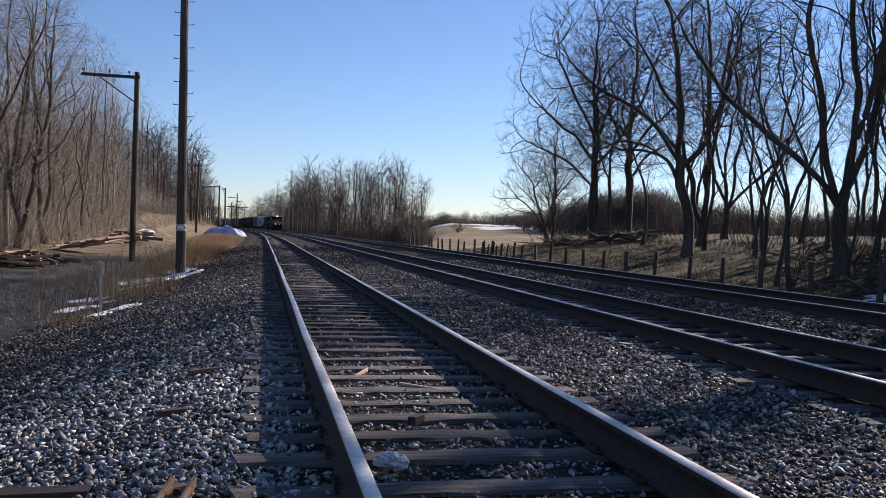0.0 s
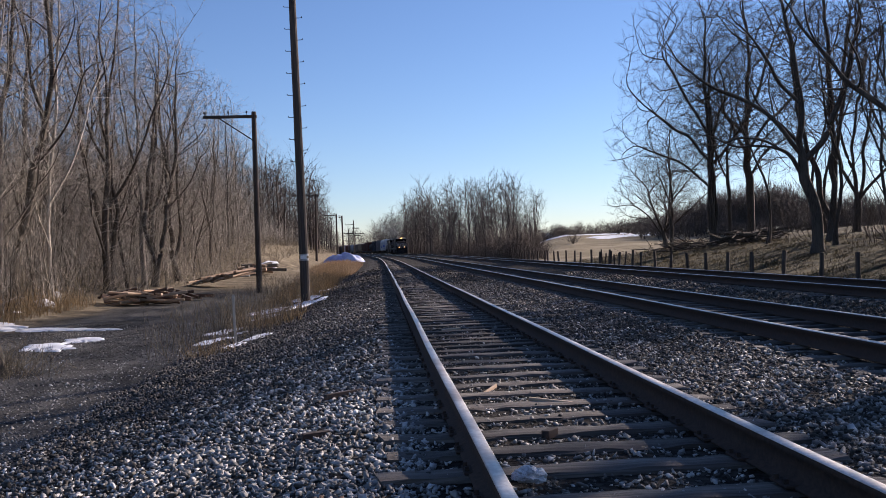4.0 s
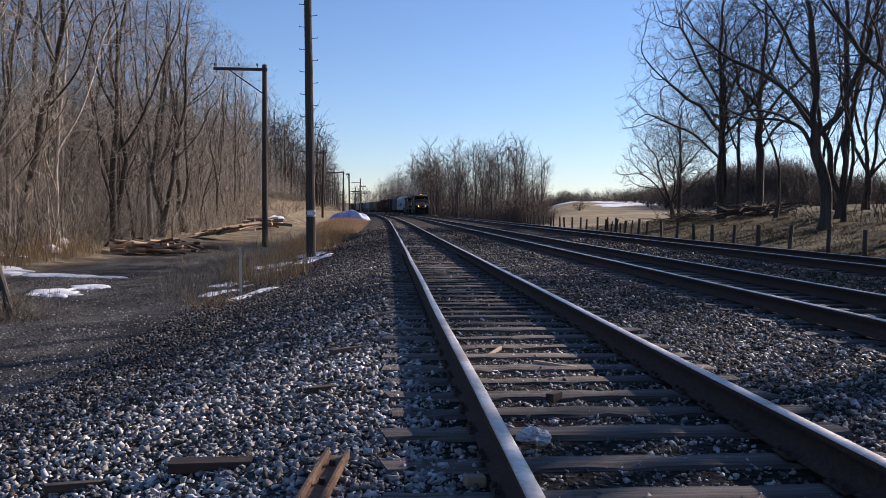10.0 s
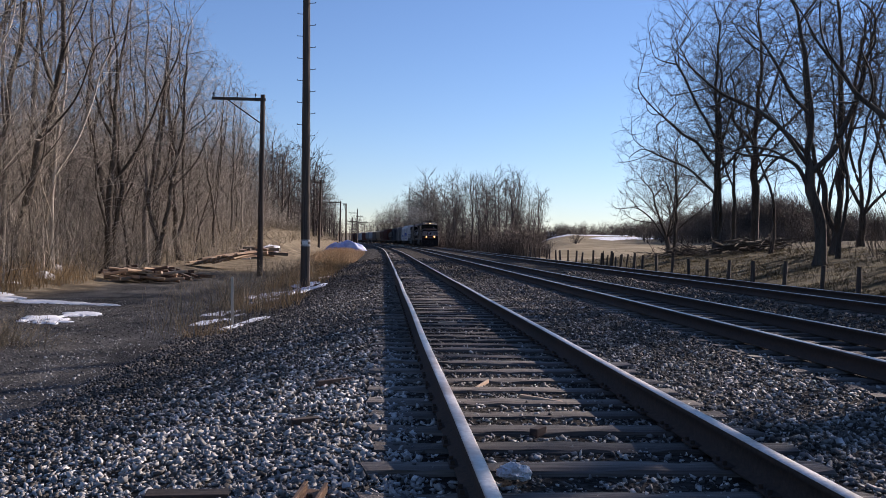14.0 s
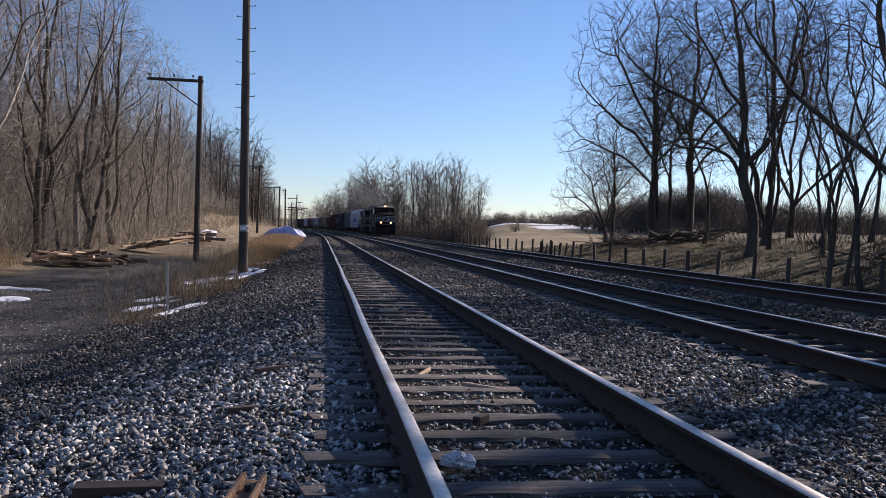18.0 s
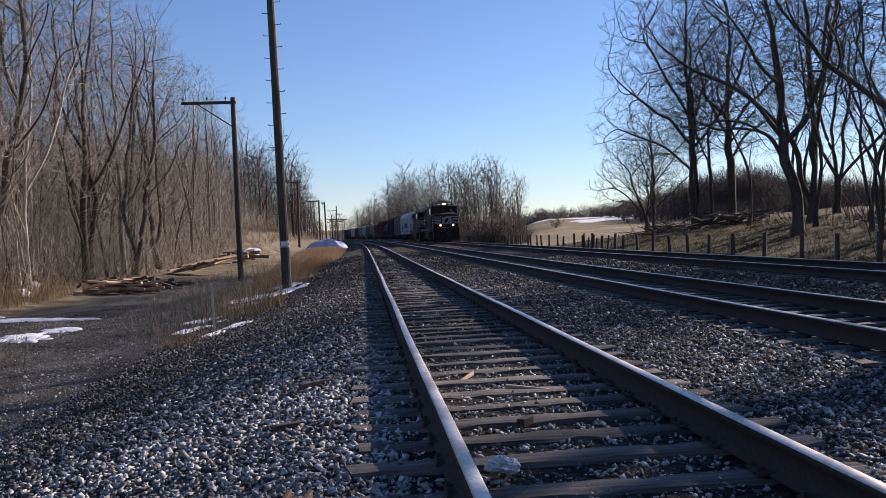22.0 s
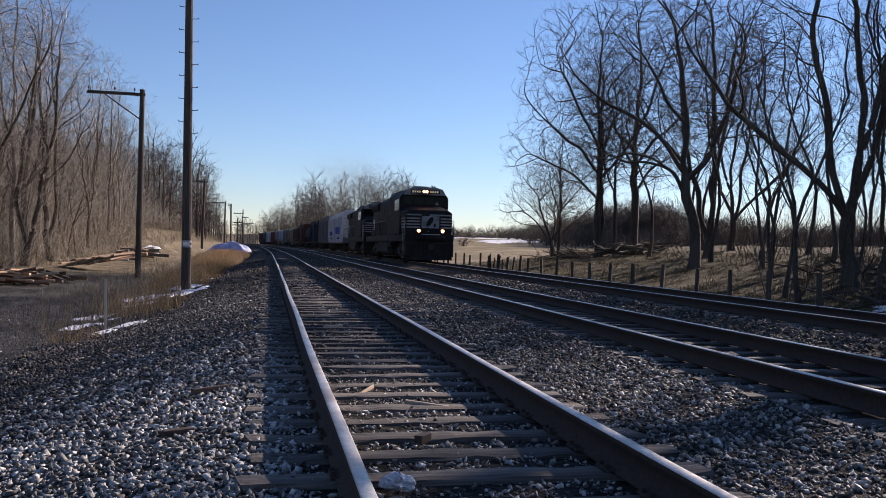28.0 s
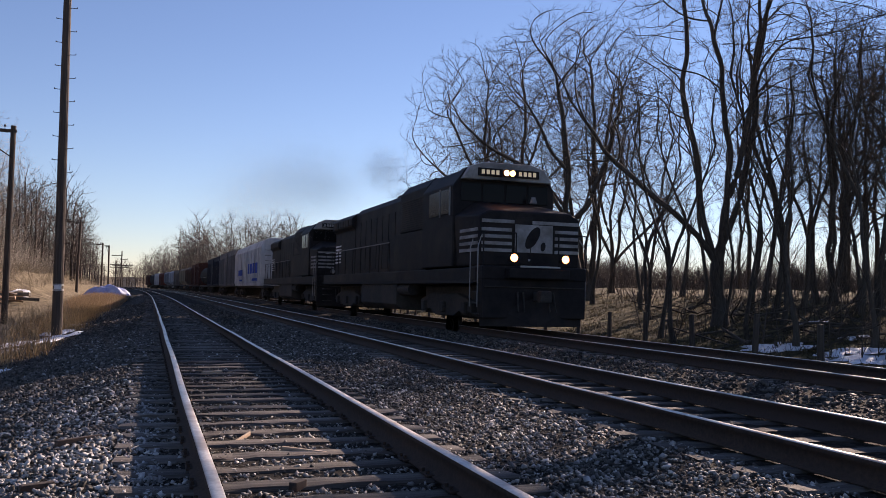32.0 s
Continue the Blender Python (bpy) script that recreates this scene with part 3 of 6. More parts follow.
def timber(P, par, trunk, tip, flare=0.5):
    """Radii by the pipe rule, then tubes along the chains: (verts, faces) for stout and for fine wood, with the fine nodes and their ways."""
    n = len(P)
    kids = [[] for _ in range(n)]
    for i in range(1, n):
        kids[par[i]].append(i)
    load = np.zeros(n)
    for i in range(n - 1, -1, -1):
        load[i] = load[i] if kids[i] else 1.0
        if i:
            load[par[i]] += load[i]
    R = tip * load ** (math.log(trunk / tip) / math.log(load[0]))
    main = np.array([max(k, key=lambda j: load[j]) if k else -1 for k in kids])
    for _ in range(3):
        Q = P.copy()
        for i in range(1, n):
            if main[i] >= 0:
                Q[i] = 0.5 * P[i] + 0.25 * P[par[i]] + 0.25 * P[main[i]]
        P = Q
    R = R * (1 + flare * np.exp(-np.maximum(P[:, 2], 0) / 0.35) * (R > trunk * 0.6))
    out = {8: ([], [], []), 5: ([], [], []), 3: ([], [], [])}
    for i in range(n):
        heads = [i] if i == 0 else []
        heads += [k for k in kids[i] if k != main[i]]
        for h in heads:
            ids = [h] if h == 0 else [i, h]
            while main[ids[-1]] >= 0:
                ids.append(main[ids[-1]])
            if len(ids) < 2:
                continue
            rad = R[ids].copy()
            rad[0] = min(rad[0], rad[1] * 1.12)
            rad[-1] *= 0.45
            g = out[8 if rad[0] > 0.06 else 5 if rad[0] > 0.022 else 3]
            g[0].append(P[ids]), g[1].append(rad), g[2].append(len(ids))
    made = {}
    for sides, (lines, rads, lens) in out.items():
        if not lines:
            continue
        X, rr = np.concatenate(lines), np.concatenate(rads)
        chain = np.repeat(np.arange(len(lens)), lens)
        tang = np.zeros_like(X)
        same = chain[1:] == chain[:-1]
        d = np.where(same[:, None], X[1:] - X[:-1], 0)
        tang[1:] += d
        tang[:-1] += d
        tang = unit(tang)
        ref = np.where(np.abs(tang[:, 2:3]) > 0.95, np.array([1.0, 0, 0]), np.array([0, 0.12, 1.0]))
        u = unit(np.cross(tang, ref))
        w = np.cross(tang, u)
        ang = np.arange(sides) * 2 * np.pi / sides
        ring = X[:, None] + rr[:, None, None] * (np.cos(ang)[None, :, None] * u[:, None] + np.sin(ang)[None, :, None] * w[:, None])
        i = np.nonzero(same)[0][:, None] * sides
        a = np.arange(sides)[None]
        f = np.stack([i + a, i + (a + 1) % sides, i + sides + (a + 1) % sides, i + sides + a], -1).reshape(-1, 4)
        made[sides] = (ring.reshape(-1, 3), f)
    thin_ = np.nonzero((R < 2.3 * tip) & (np.arange(n) > 0))[0]
    return made, P[thin_], unit(P[thin_] - P[par[thin_]]), R[thin_]


def stack_up(meshes):
    vs, fs, n = [], [], 0
    for v, f in meshes:
        vs.append(v), fs.append(f + n)
        n += len(v)
    return np.concatenate(vs), np.concatenate(fs)


def grown(seed, trunk, tip, guides, blobs, count, twigs=1, twig=(0.25, 0.75), fine=0.0065, spray=2, rise=0.25, **kw):
    """Wood and crown arrays of one bare tree."""
    P, par = branching(seed, guides, blobs, count, **kw)
    made, at, way, _ = timber(P, par, trunk, tip)
    r = np.random.default_rng(seed + 900)
    at, way = np.repeat(at, twigs, 0), np.repeat(way, twigs, 0)
    way = unit(way * 0.9 + r.normal(0, 0.5, way.shape) + np.array([0, 0, rise]))
    ln = r.uniform(*twig, len(at))
    v, f, line, rad = grow(r, at, way, ln, np.full(len(at), fine), 2 if spray else 1, 3, 0.2, 0.03, 0.4)
    sprigs = [(v, f)]
    if spray:
        s2, w2, l2, r2 = shoots(r, line, rad, spray, 0.2, 0.9, 0.75, 0.55, 0.75, ln)
        sprigs.append(grow(r, s2, w2, l2, r2, 1, 3, 0.1, 0.02, 0.5)[:2])
    wood = stack_up([made[k] for k in (8, 5) if k in made])
    return wood, stack_up([made[k] for k in (3,) if k in made] + sprigs)


TALL = [(6, 0.25, 0.55, 0.42, 0.45, 4, 4), (5, 0.12, 0.6, 0.5, 0.5, 2, 3), (4, 0.1, 0.6, 0.55, 0.6, 1, 3)]
BANK = "bare trees on the grassy bank"
arching = tree_model(grown(3, 0.31, 0.0095, [
    [(0, 0, -0.3), (-0.1, 0, 2), (-0.4, 0, 4.4), (-0.55, 0.1, 6.3), (-0.63, 0.3, 9.2), (-1.05, 0.2, 12.1), (-2.0, 0, 16.5)],
    [(-0.5, 0, 5.6), (-1.4, -0.2, 6.9), (-2.4, -0.4, 7.8), (-3.5, -0.5, 8.8), (-4.7, -0.6, 9.5), (-6.0, -0.4, 10.4), (-7.6, -0.2, 12.4), (-8.6, 0, 13.8)],
    [(-0.4, 0, 4.2), (-1.1, -0.3, 5.2), (-2.0, -0.6, 6.1), (-3.2, -0.9, 6.8), (-4.4, -1.1, 7.0), (-5.6, -1.2, 6.4), (-6.4, -1.2, 5.6)],
    [(-2.0, -0.6, 6.1), (-3.4, -0.9, 6.2), (-4.8, 0.6, 6.6), (-6.2, 1.2, 7.8)],
    [(-0.4, 0, 5.2), (0.5, 0.2, 6.6), (1.2, 0.4, 8.6), (2.0, 0.3, 11), (2.9, 0, 15)],
    [(-0.6, 0, 8.6), (-2.4, 0.8, 11.4), (-4.2, 1.0, 14.5)]],
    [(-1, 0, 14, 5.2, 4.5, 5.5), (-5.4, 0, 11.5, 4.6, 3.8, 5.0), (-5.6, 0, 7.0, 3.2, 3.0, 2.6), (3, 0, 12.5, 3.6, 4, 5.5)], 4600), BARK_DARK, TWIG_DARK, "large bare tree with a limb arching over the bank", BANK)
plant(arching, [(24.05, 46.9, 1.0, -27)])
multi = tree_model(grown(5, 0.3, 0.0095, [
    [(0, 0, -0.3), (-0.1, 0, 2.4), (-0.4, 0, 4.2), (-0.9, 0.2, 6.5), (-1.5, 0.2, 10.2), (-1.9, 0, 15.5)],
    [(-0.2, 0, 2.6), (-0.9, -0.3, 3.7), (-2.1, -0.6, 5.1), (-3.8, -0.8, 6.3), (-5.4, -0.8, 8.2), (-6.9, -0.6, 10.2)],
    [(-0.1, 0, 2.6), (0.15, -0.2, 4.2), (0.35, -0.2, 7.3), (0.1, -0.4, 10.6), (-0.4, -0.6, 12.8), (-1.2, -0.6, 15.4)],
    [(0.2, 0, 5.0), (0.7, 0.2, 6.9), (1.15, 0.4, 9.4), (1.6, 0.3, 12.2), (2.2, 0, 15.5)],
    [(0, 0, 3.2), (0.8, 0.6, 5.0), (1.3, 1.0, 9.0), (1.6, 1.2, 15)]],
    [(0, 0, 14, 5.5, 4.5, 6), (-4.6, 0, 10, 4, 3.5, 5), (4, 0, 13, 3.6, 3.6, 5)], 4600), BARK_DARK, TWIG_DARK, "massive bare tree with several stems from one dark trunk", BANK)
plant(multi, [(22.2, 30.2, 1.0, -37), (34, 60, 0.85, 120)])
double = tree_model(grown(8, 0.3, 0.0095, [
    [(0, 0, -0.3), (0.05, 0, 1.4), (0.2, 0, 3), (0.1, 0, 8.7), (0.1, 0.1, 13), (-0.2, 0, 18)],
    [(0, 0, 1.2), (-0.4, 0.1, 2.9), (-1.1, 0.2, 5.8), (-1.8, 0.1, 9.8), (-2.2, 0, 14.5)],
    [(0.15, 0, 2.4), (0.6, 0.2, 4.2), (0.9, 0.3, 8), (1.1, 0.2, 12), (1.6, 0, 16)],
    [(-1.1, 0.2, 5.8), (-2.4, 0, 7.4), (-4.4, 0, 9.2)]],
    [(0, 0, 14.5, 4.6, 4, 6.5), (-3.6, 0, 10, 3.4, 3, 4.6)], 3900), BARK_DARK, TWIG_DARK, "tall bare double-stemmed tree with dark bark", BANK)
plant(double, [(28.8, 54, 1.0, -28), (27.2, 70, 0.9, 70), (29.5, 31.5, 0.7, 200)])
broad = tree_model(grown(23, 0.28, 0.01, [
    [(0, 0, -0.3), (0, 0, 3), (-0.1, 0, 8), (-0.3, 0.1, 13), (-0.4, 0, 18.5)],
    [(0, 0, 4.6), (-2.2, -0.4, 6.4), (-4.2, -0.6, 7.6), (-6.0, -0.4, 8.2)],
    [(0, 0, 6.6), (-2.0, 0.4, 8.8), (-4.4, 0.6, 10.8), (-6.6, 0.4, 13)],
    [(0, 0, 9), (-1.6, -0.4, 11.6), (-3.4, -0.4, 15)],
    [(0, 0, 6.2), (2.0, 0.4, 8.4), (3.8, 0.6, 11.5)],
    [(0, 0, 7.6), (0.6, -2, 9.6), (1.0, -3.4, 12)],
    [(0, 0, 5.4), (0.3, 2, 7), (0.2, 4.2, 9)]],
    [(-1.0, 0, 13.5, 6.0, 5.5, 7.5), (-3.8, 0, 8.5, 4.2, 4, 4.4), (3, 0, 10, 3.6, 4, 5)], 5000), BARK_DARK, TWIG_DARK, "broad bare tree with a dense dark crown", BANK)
# the last three copies are added up-sun, mostly unseen, to shade the bank
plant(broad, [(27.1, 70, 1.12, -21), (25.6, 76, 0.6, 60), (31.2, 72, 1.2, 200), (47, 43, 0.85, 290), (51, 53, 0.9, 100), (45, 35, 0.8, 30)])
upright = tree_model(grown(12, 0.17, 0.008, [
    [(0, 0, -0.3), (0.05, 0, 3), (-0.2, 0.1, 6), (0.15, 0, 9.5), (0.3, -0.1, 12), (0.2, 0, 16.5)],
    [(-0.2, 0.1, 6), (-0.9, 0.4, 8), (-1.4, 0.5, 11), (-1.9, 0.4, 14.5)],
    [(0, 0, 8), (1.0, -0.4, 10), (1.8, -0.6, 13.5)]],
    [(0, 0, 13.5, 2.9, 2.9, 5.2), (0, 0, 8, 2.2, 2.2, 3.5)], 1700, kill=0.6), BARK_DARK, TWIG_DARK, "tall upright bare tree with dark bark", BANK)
# copies far to the right, as at (22.5, 14.5), are unseen and cast shade
plant(upright, [(29, 71, 0.95, 0), (36.7, 38.3, 0.9, 130), (18.6, 17.6, 1.2, 215), (26, 22, 1.05, 120), (22.5, 14.5, 1.1, 75), (35, 24, 1.1, 140), (41, 52, 0.95, 30), (50, 44, 1.0, 110), (43, 40, 0.9, 70), (41, 46, 0.9, 200), (46, 37, 0.9, 310), (38, 45, 0.85, 15), (40, 34, 0.8, 160), (47, 55, 1.0, 250), (54, 70, 1.0, 220), (44, 42, 1.0, 150), (46, 41, 0.95, 60), (42, 36, 1.0, 240), (45, 45, 1.05, 330), (43, 45, 0.95, 100), (48, 47, 1.0, 20)])
thin = tree_model(tree_arrays(14, 8.5, 0.1, (0.05, -0.02), [(2.5, 200, 55, 3.5, 0.45, 0.05), (3.8, 40, 55, 3.5, 0.45, 0.05), (5, 300, 55, 3.5, 0.45, 0.05), (6, 120, 60, 3.2, 0.45, 0.05), (7.5, 220, 65, 3, 0.5, 0.05), (8.4, 20, 75, 3.4, 0.7, 0.05)], TALL[:3], tip=0.35, wander=0.13, sway=0.09), BARK_DARK, TWIG_DARK, "thin bare sapling with dark bark near the fence", BANK)
plant(thin, [(24.6, 38, 1.15, 0), (18.4, 29, 0.9, 60), (17.9, 27.2, 0.95, 200), (19.5, 25, 0.8, 130), (25.5, 42, 1.1, 300), (26, 33, 1.2, 80), (30, 33, 1.3, 190), (26.5, 27, 1.25, 10), (31, 46, 1.3, 45), (34, 36, 1.3, 100), (35, 41, 1.3, 270), (25.8, 20.5, 1.2, 170), (20.2, 33, 0.85, 35), (22.4, 36, 1.0, 215), (26.8, 50, 1.3, 90), (30.2, 58, 1.35, 260), (27.6, 61, 1.25, 20), (29.2, 41, 1.2, 310), (32.6, 52, 1.4, 140), (19.0, 22, 0.9, 280), (20.8, 28, 0.75, 100), (23.2, 27.6, 0.95, 350), (28.5, 47, 1.3, 55), (33.4, 63, 1.4, 185), (26.8, 26.0, 1.5, 130), (25.2, 30.5, 1.35, 30), (28.4, 35, 1.5, 75), (20.0, 19.8, 0.8, 300), (30.5, 28.5, 1.6, 160), (27.2, 31, 1.1, 15), (31.4, 27.4, 1.1, 245), (29.4, 30, 1.0, 320), (35, 34, 1.3, 60)])
bushy = tree_model(grown(17, 0.2, 0.0105, [
    [(0, 0, -0.3), (0, 0, 1.4), (0.3, 0, 3.2), (0.5, 0, 6.5)],
    [(0, 0, 1.0), (-1.2, 0, 2.6), (-2.4, 0.2, 3.7), (-3.6, 0, 4.6)],
    [(0, 0, 1.6), (-0.8, -0.4, 3.6), (-1.9, -0.6, 6.0)],
    [(0, 0, 1.3), (1.4, 0.4, 2.8), (3.0, 0.4, 4.2)],
    [(0, 0, 1.5), (0.3, 1.6, 3.2), (0.2, 3.0, 4.8)],
    [(0, 0, 1.4), (0.2, -1.6, 3.0), (0.1, -3.0, 4.6)]],
    [(0, 0, 6.0, 4.6, 4.2, 3.6), (-2.4, 0, 4.6, 3.0, 3, 2.6)], 5200), BARK_DARK, TWIG_DARK, "small round-crowned bare tree at the field's edge", BANK)
plant(bushy, [(26.4, 80, 1.05, -18)])

# brush piles of fallen limbs along the field's edge
def brush_pile(x0, y0, w, d, n, seed):
    r = np.random.default_rng(seed)
    p = np.stack([x0 + r.normal(0, w, n), y0 + r.normal(0, d, n)], 1)
    z = ground_height(p[:, 0], p[:, 1]) + np.abs(r.normal(0, 0.28, n))
    a = r.uniform(0, 2 * np.pi, n)
    way = unit(np.stack([np.cos(a), np.sin(a), r.normal(0.1, 0.22, n)], 1))
    ln = r.uniform(0.8, 3.2, n)
    v, f, line, rad = grow(r, np.column_stack([p, z]), way, ln, r.uniform(0.012, 0.06, n), 4, 5, 0.18, -0.01, 0.3)
    s2, w2, l2, r2 = shoots(r, line, rad, 4, 0.2, 1.0, 0.7, 0.4, 0.5, ln)
    v2, f2, _, _ = grow(r, s2, w2, l2, np.maximum(r2, 0.006), 2, 3, 0.15, 0.0, 0.3)
    tagged(new("brush_pile", fast_mesh("brush_pile", np.concatenate([v, v2]), np.concatenate([f, f2 + len(v)]), BARK_DARK)), "heap of fallen dark branches and brush on the grass", "brush pile", kind="stuff")


brush_pile(26.0, 73, 1.6, 1.4, 160, 1)
brush_pile(29.5, 67, 1.5, 1.5, 110, 2)
brush_pile(24.8, 33, 1.4, 2.0, 60, 3)
brush_pile(21.5, 23, 1.5, 2.0, 50, 4)

WOOD = "bare trees of the wood beside the gravel road"
slims = []
for k in range(6):
    r = random.Random(70 + k)
    lean, top = r.uniform(-0.12, 0.12), r.uniform(12.5, 15.5)
    stem = [(0, 0, -0.3)] + [(lean * z + r.uniform(-0.3, 0.3), r.uniform(-0.3, 0.3), z) for z in (2.6, 5.4, 8.4, 11)] + [(lean * top, 0, top)]
    limbs = [stem]
    spin = r.uniform(0, 6.28)
    for j, h in enumerate((r.uniform(1.6, 3.0), r.uniform(3.2, 4.6), r.uniform(5, 6.5), r.uniform(7, 8.5))):
        spin += r.uniform(1.8, 2.8)
        c, d, far = math.cos(spin), math.sin(spin), r.uniform(0.8, 1.25)
        x = float(np.interp(h, [p[2] for p in stem], [p[0] for p in stem]))
        y = float(np.interp(h, [p[2] for p in stem], [p[1] for p in stem]))
        limbs.append([(x, y, h), (x + 0.6 * far * c, y + 0.6 * far * d, h + 0.9), (x + 1.3 * far * c, y + 1.3 * far * d, h + 2.6 + r.uniform(-0.4, 0.4)), (x + 1.7 * far * c + r.uniform(-0.4, 0.4), y + 1.7 * far * d, h + 4.6), (x + 2.6 * far * c, y + 2.6 * far * d, min(top, h + 7))])
    arrays = grown(140 + k, (0.1, 0.14, 0.085, 0.16, 0.11, 0.13)[k], 0.0065, limbs, [(lean * 10, 0, top - 4.0, 3.2, 3.2, 4.4), (lean * 5, 0, 5.5, 2.8, 2.8, 4.2)], 1050, twig=(0.2, 0.7), fine=0.005, rise=0.45, ribs=(0.6, 2.0), wander=0.32, crook=0.05, reach=2.0, kill=0.42, step=0.32)
    slims.append(tree_model(arrays, (BARK_GREY, BARK_DARK, BARK_PALE, BARK_DARK, BARK_DARK, BARK_GREY)[k], TWIG_GREY, ("tall slender bare tree with grey-brown bark", "forked bare tree with dark bark and thin twigs", "slender bare tree with sunlight put into its pale bark", "stout forked bare tree with dark bark", "tall slender bare tree with dark bark", "crooked bare tree with grey-brown bark")[k], WOOD))
rng = random.Random(8)
forked = tree_model(grown(33, 0.2, 0.007, [
    [(0, 0, -0.3), (0.1, 0, 1.2), (0.3, 0, 2.6), (0.8, 0, 4.6), (1.4, 0.1, 6.3), (1.65, 0.1, 8.2), (1.55, 0, 11), (1.9, 0, 14)],
    [(0.1, 0, 1.2), (-0.3, 0.1, 3.2), (-0.4, 0, 6), (0, 0, 8.6), (0.4, 0.1, 12.5)],
    [(1.4, 0.1, 6.3), (0.7, 0.2, 8.2), (0.3, 0.4, 10.6)],
    [(0.8, 0, 4.6), (2.0, -0.4, 6), (3.0, -0.5, 8.4)]],
    [(0.6, 0, 10.5, 3.2, 2.8, 4.6), (0.4, 0, 6, 2.4, 2.2, 3)], 3200, fine=0.005, wander=0.3, step=0.32), BARK_DARK, TWIG_GREY, "crooked forked bare tree at the edge of the wood", WOOD)
plant(forked, [(-14.4, 30.7, 1.0, 0), (-13.6, 53, 1.0, 250), (-16.5, 38, 1.05, 70), (-13.6, 39.5, 0.95, 150), (-13.3, 46, 0.9, 30), (-15.2, 25.5, 0.9, 190)])
left_spots = [(-14.4, 29.6, 0.9), (-15.8, 31.5, 1.15), (-13.7, 32.6, 1.0), (-13.4, 38.2, 1.05)]
while len(left_spots) < 78:
    y = 13 + 95 * rng.random() ** 1.25
    x = -13.0 - 20 * rng.random() ** 1.7 - 0.012 * y + float(bend(y))
    if all((x - a) ** 2 + (y - b) ** 2 > 1.6**2 for a, b, _ in left_spots):
        left_spots.append((x, y, rng.uniform(0.75, 1.12) * (1.0 if x - float(bend(y)) > -18 else 0.6) * (0.72 if y < 26 else 1.0)))
for s, model in enumerate(slims):
    plant(model, [(x, y, k, rng.uniform(0, 360)) for x, y, k in left_spots[s::6]])


def merged(arrays, spots, seed):
    """Copies of one set of arrays, turned and set on the ground, in one set."""
    r = np.random.default_rng(seed)
    vs, fs, n = [], [], 0
    for x, y, k in spots:
        v, f = arrays[r.integers(len(arrays))]
        a = r.uniform(0, 2 * np.pi)
        c, s = np.cos(a), np.sin(a)
        p = np.stack([v[:, 0] * c - v[:, 1] * s, v[:, 0] * s + v[:, 1] * c, v[:, 2]], 1) * k
        vs.append(p + np.array([x, y, float(ground_height(x, y))]))
        fs.append(f + n)
        n += len(v)
    return np.concatenate(vs), np.concatenate(fs)


far_models = []
for k in range(6):
    r = random.Random(90 + k)
    limbs = [[(0, 0, -0.3), (r.uniform(-0.3, 0.3), 0, 4), (r.uniform(-0.6, 0.6), 0, 11)], [(0, 0, 2.5), (r.uniform(-2, 2), r.uniform(-1, 1), 6.5)]]
    far_models.append(stack_up(grown(260 + k, 0.16, 0.022, limbs, [(0, 0, 8, 2.8, 2.8, 4.6), (0, 0, 4, 2.2, 2.2, 2.6)], 230, twigs=2, twig=(0.5, 1.6), fine=0.018, spray=0, rise=0.8, ribs=(1.0, 3.0), step=0.85, kill=1.0, reach=3.4)))
tall_models = []
for k in range(6):
    r = random.Random(190 + k)
    limbs = [[(0, 0, -0.3), (r.uniform(-0.3, 0.3), 0, 5), (r.uniform(-0.8, 0.8), 0, 13.5)], [(0, 0, r.uniform(3, 6)), (r.uniform(-2, 2), 0.6, 9), (r.uniform(-2.5, 2.5), 0.4, 12.5)]]
    tall_models.append(stack_up(grown(360 + k, 0.15, 0.02, limbs, [(0, 0, 10.5, 3.0, 3.0, 4.6), (0, 0, 5.5, 2.4, 2.4, 3.4)], 330, twigs=2, twig=(0.5, 1.7), fine=0.015, spray=0, rise=0.8, ribs=(1.0, 3.0), step=0.8, kill=0.9, reach=3.4)))
far_spots = []
while len(far_spots) < 165:
    y = 113 + 330 * rng.random() ** 1.1
    edge = float(np.interp(y, [110, 150, 190, 300], [17.6, 15.5, 13.6, 11.8]))
    x = edge + 3 * rng.random() + 20 * rng.random() ** 2 + float(bend(y))
    if x + 1.2 < math.tan(radians(10.6)) * (y + 1):
        top = float(np.interp(y, [112, 150, 190, 235, 290, 450], [10.5, 12.5, 18.0, 20.5, 18.0, 15.0]))
        far_spots.append((x, y, top / 15 * rng.choice((0.5, 0.66, 0.85, 1.02)) * rng.uniform(0.92, 1.08)))
tagged(new("distant_wood", fast_mesh("distant_wood", *merged(tall_models, far_spots, 11), TWIG_FAR)), "tall airy bare trees beside the line where it bends", "wood", kind="stuff")
far_spots = []
while len(far_spots) < 70:
    y = 116 + 380 * rng.random() ** 1.2
    x = 17.6 + 4 * rng.random() + 22 * rng.random() ** 2 + float(bend(y))
    if x + 1.2 < math.tan(radians(10.2)) * (y + 1):
        far_spots.append((x, y, rng.uniform(0.35, 0.8)))
tagged(new("distant_wood", fast_mesh("distant_wood", *merged(far_models, far_spots, 1), TWIG_FAR)), "bare grey-brown wood beside the line where it bends", "wood", kind="stuff")
far_spots = []
for n in range(60):
    y = 105 + 40 * rng.random()
    far_spots.append((-10.8 - 25 * rng.random() ** 1.3 + float(bend(y)), y, rng.uniform(0.7, 1.05)))
for n in range(120):
    y = 140 + 330 * rng.random()
    far_spots.append((-10.5 - 34 * rng.random() ** 1.3 + float(bend(y)), y, rng.uniform(0.6, 1.05)))
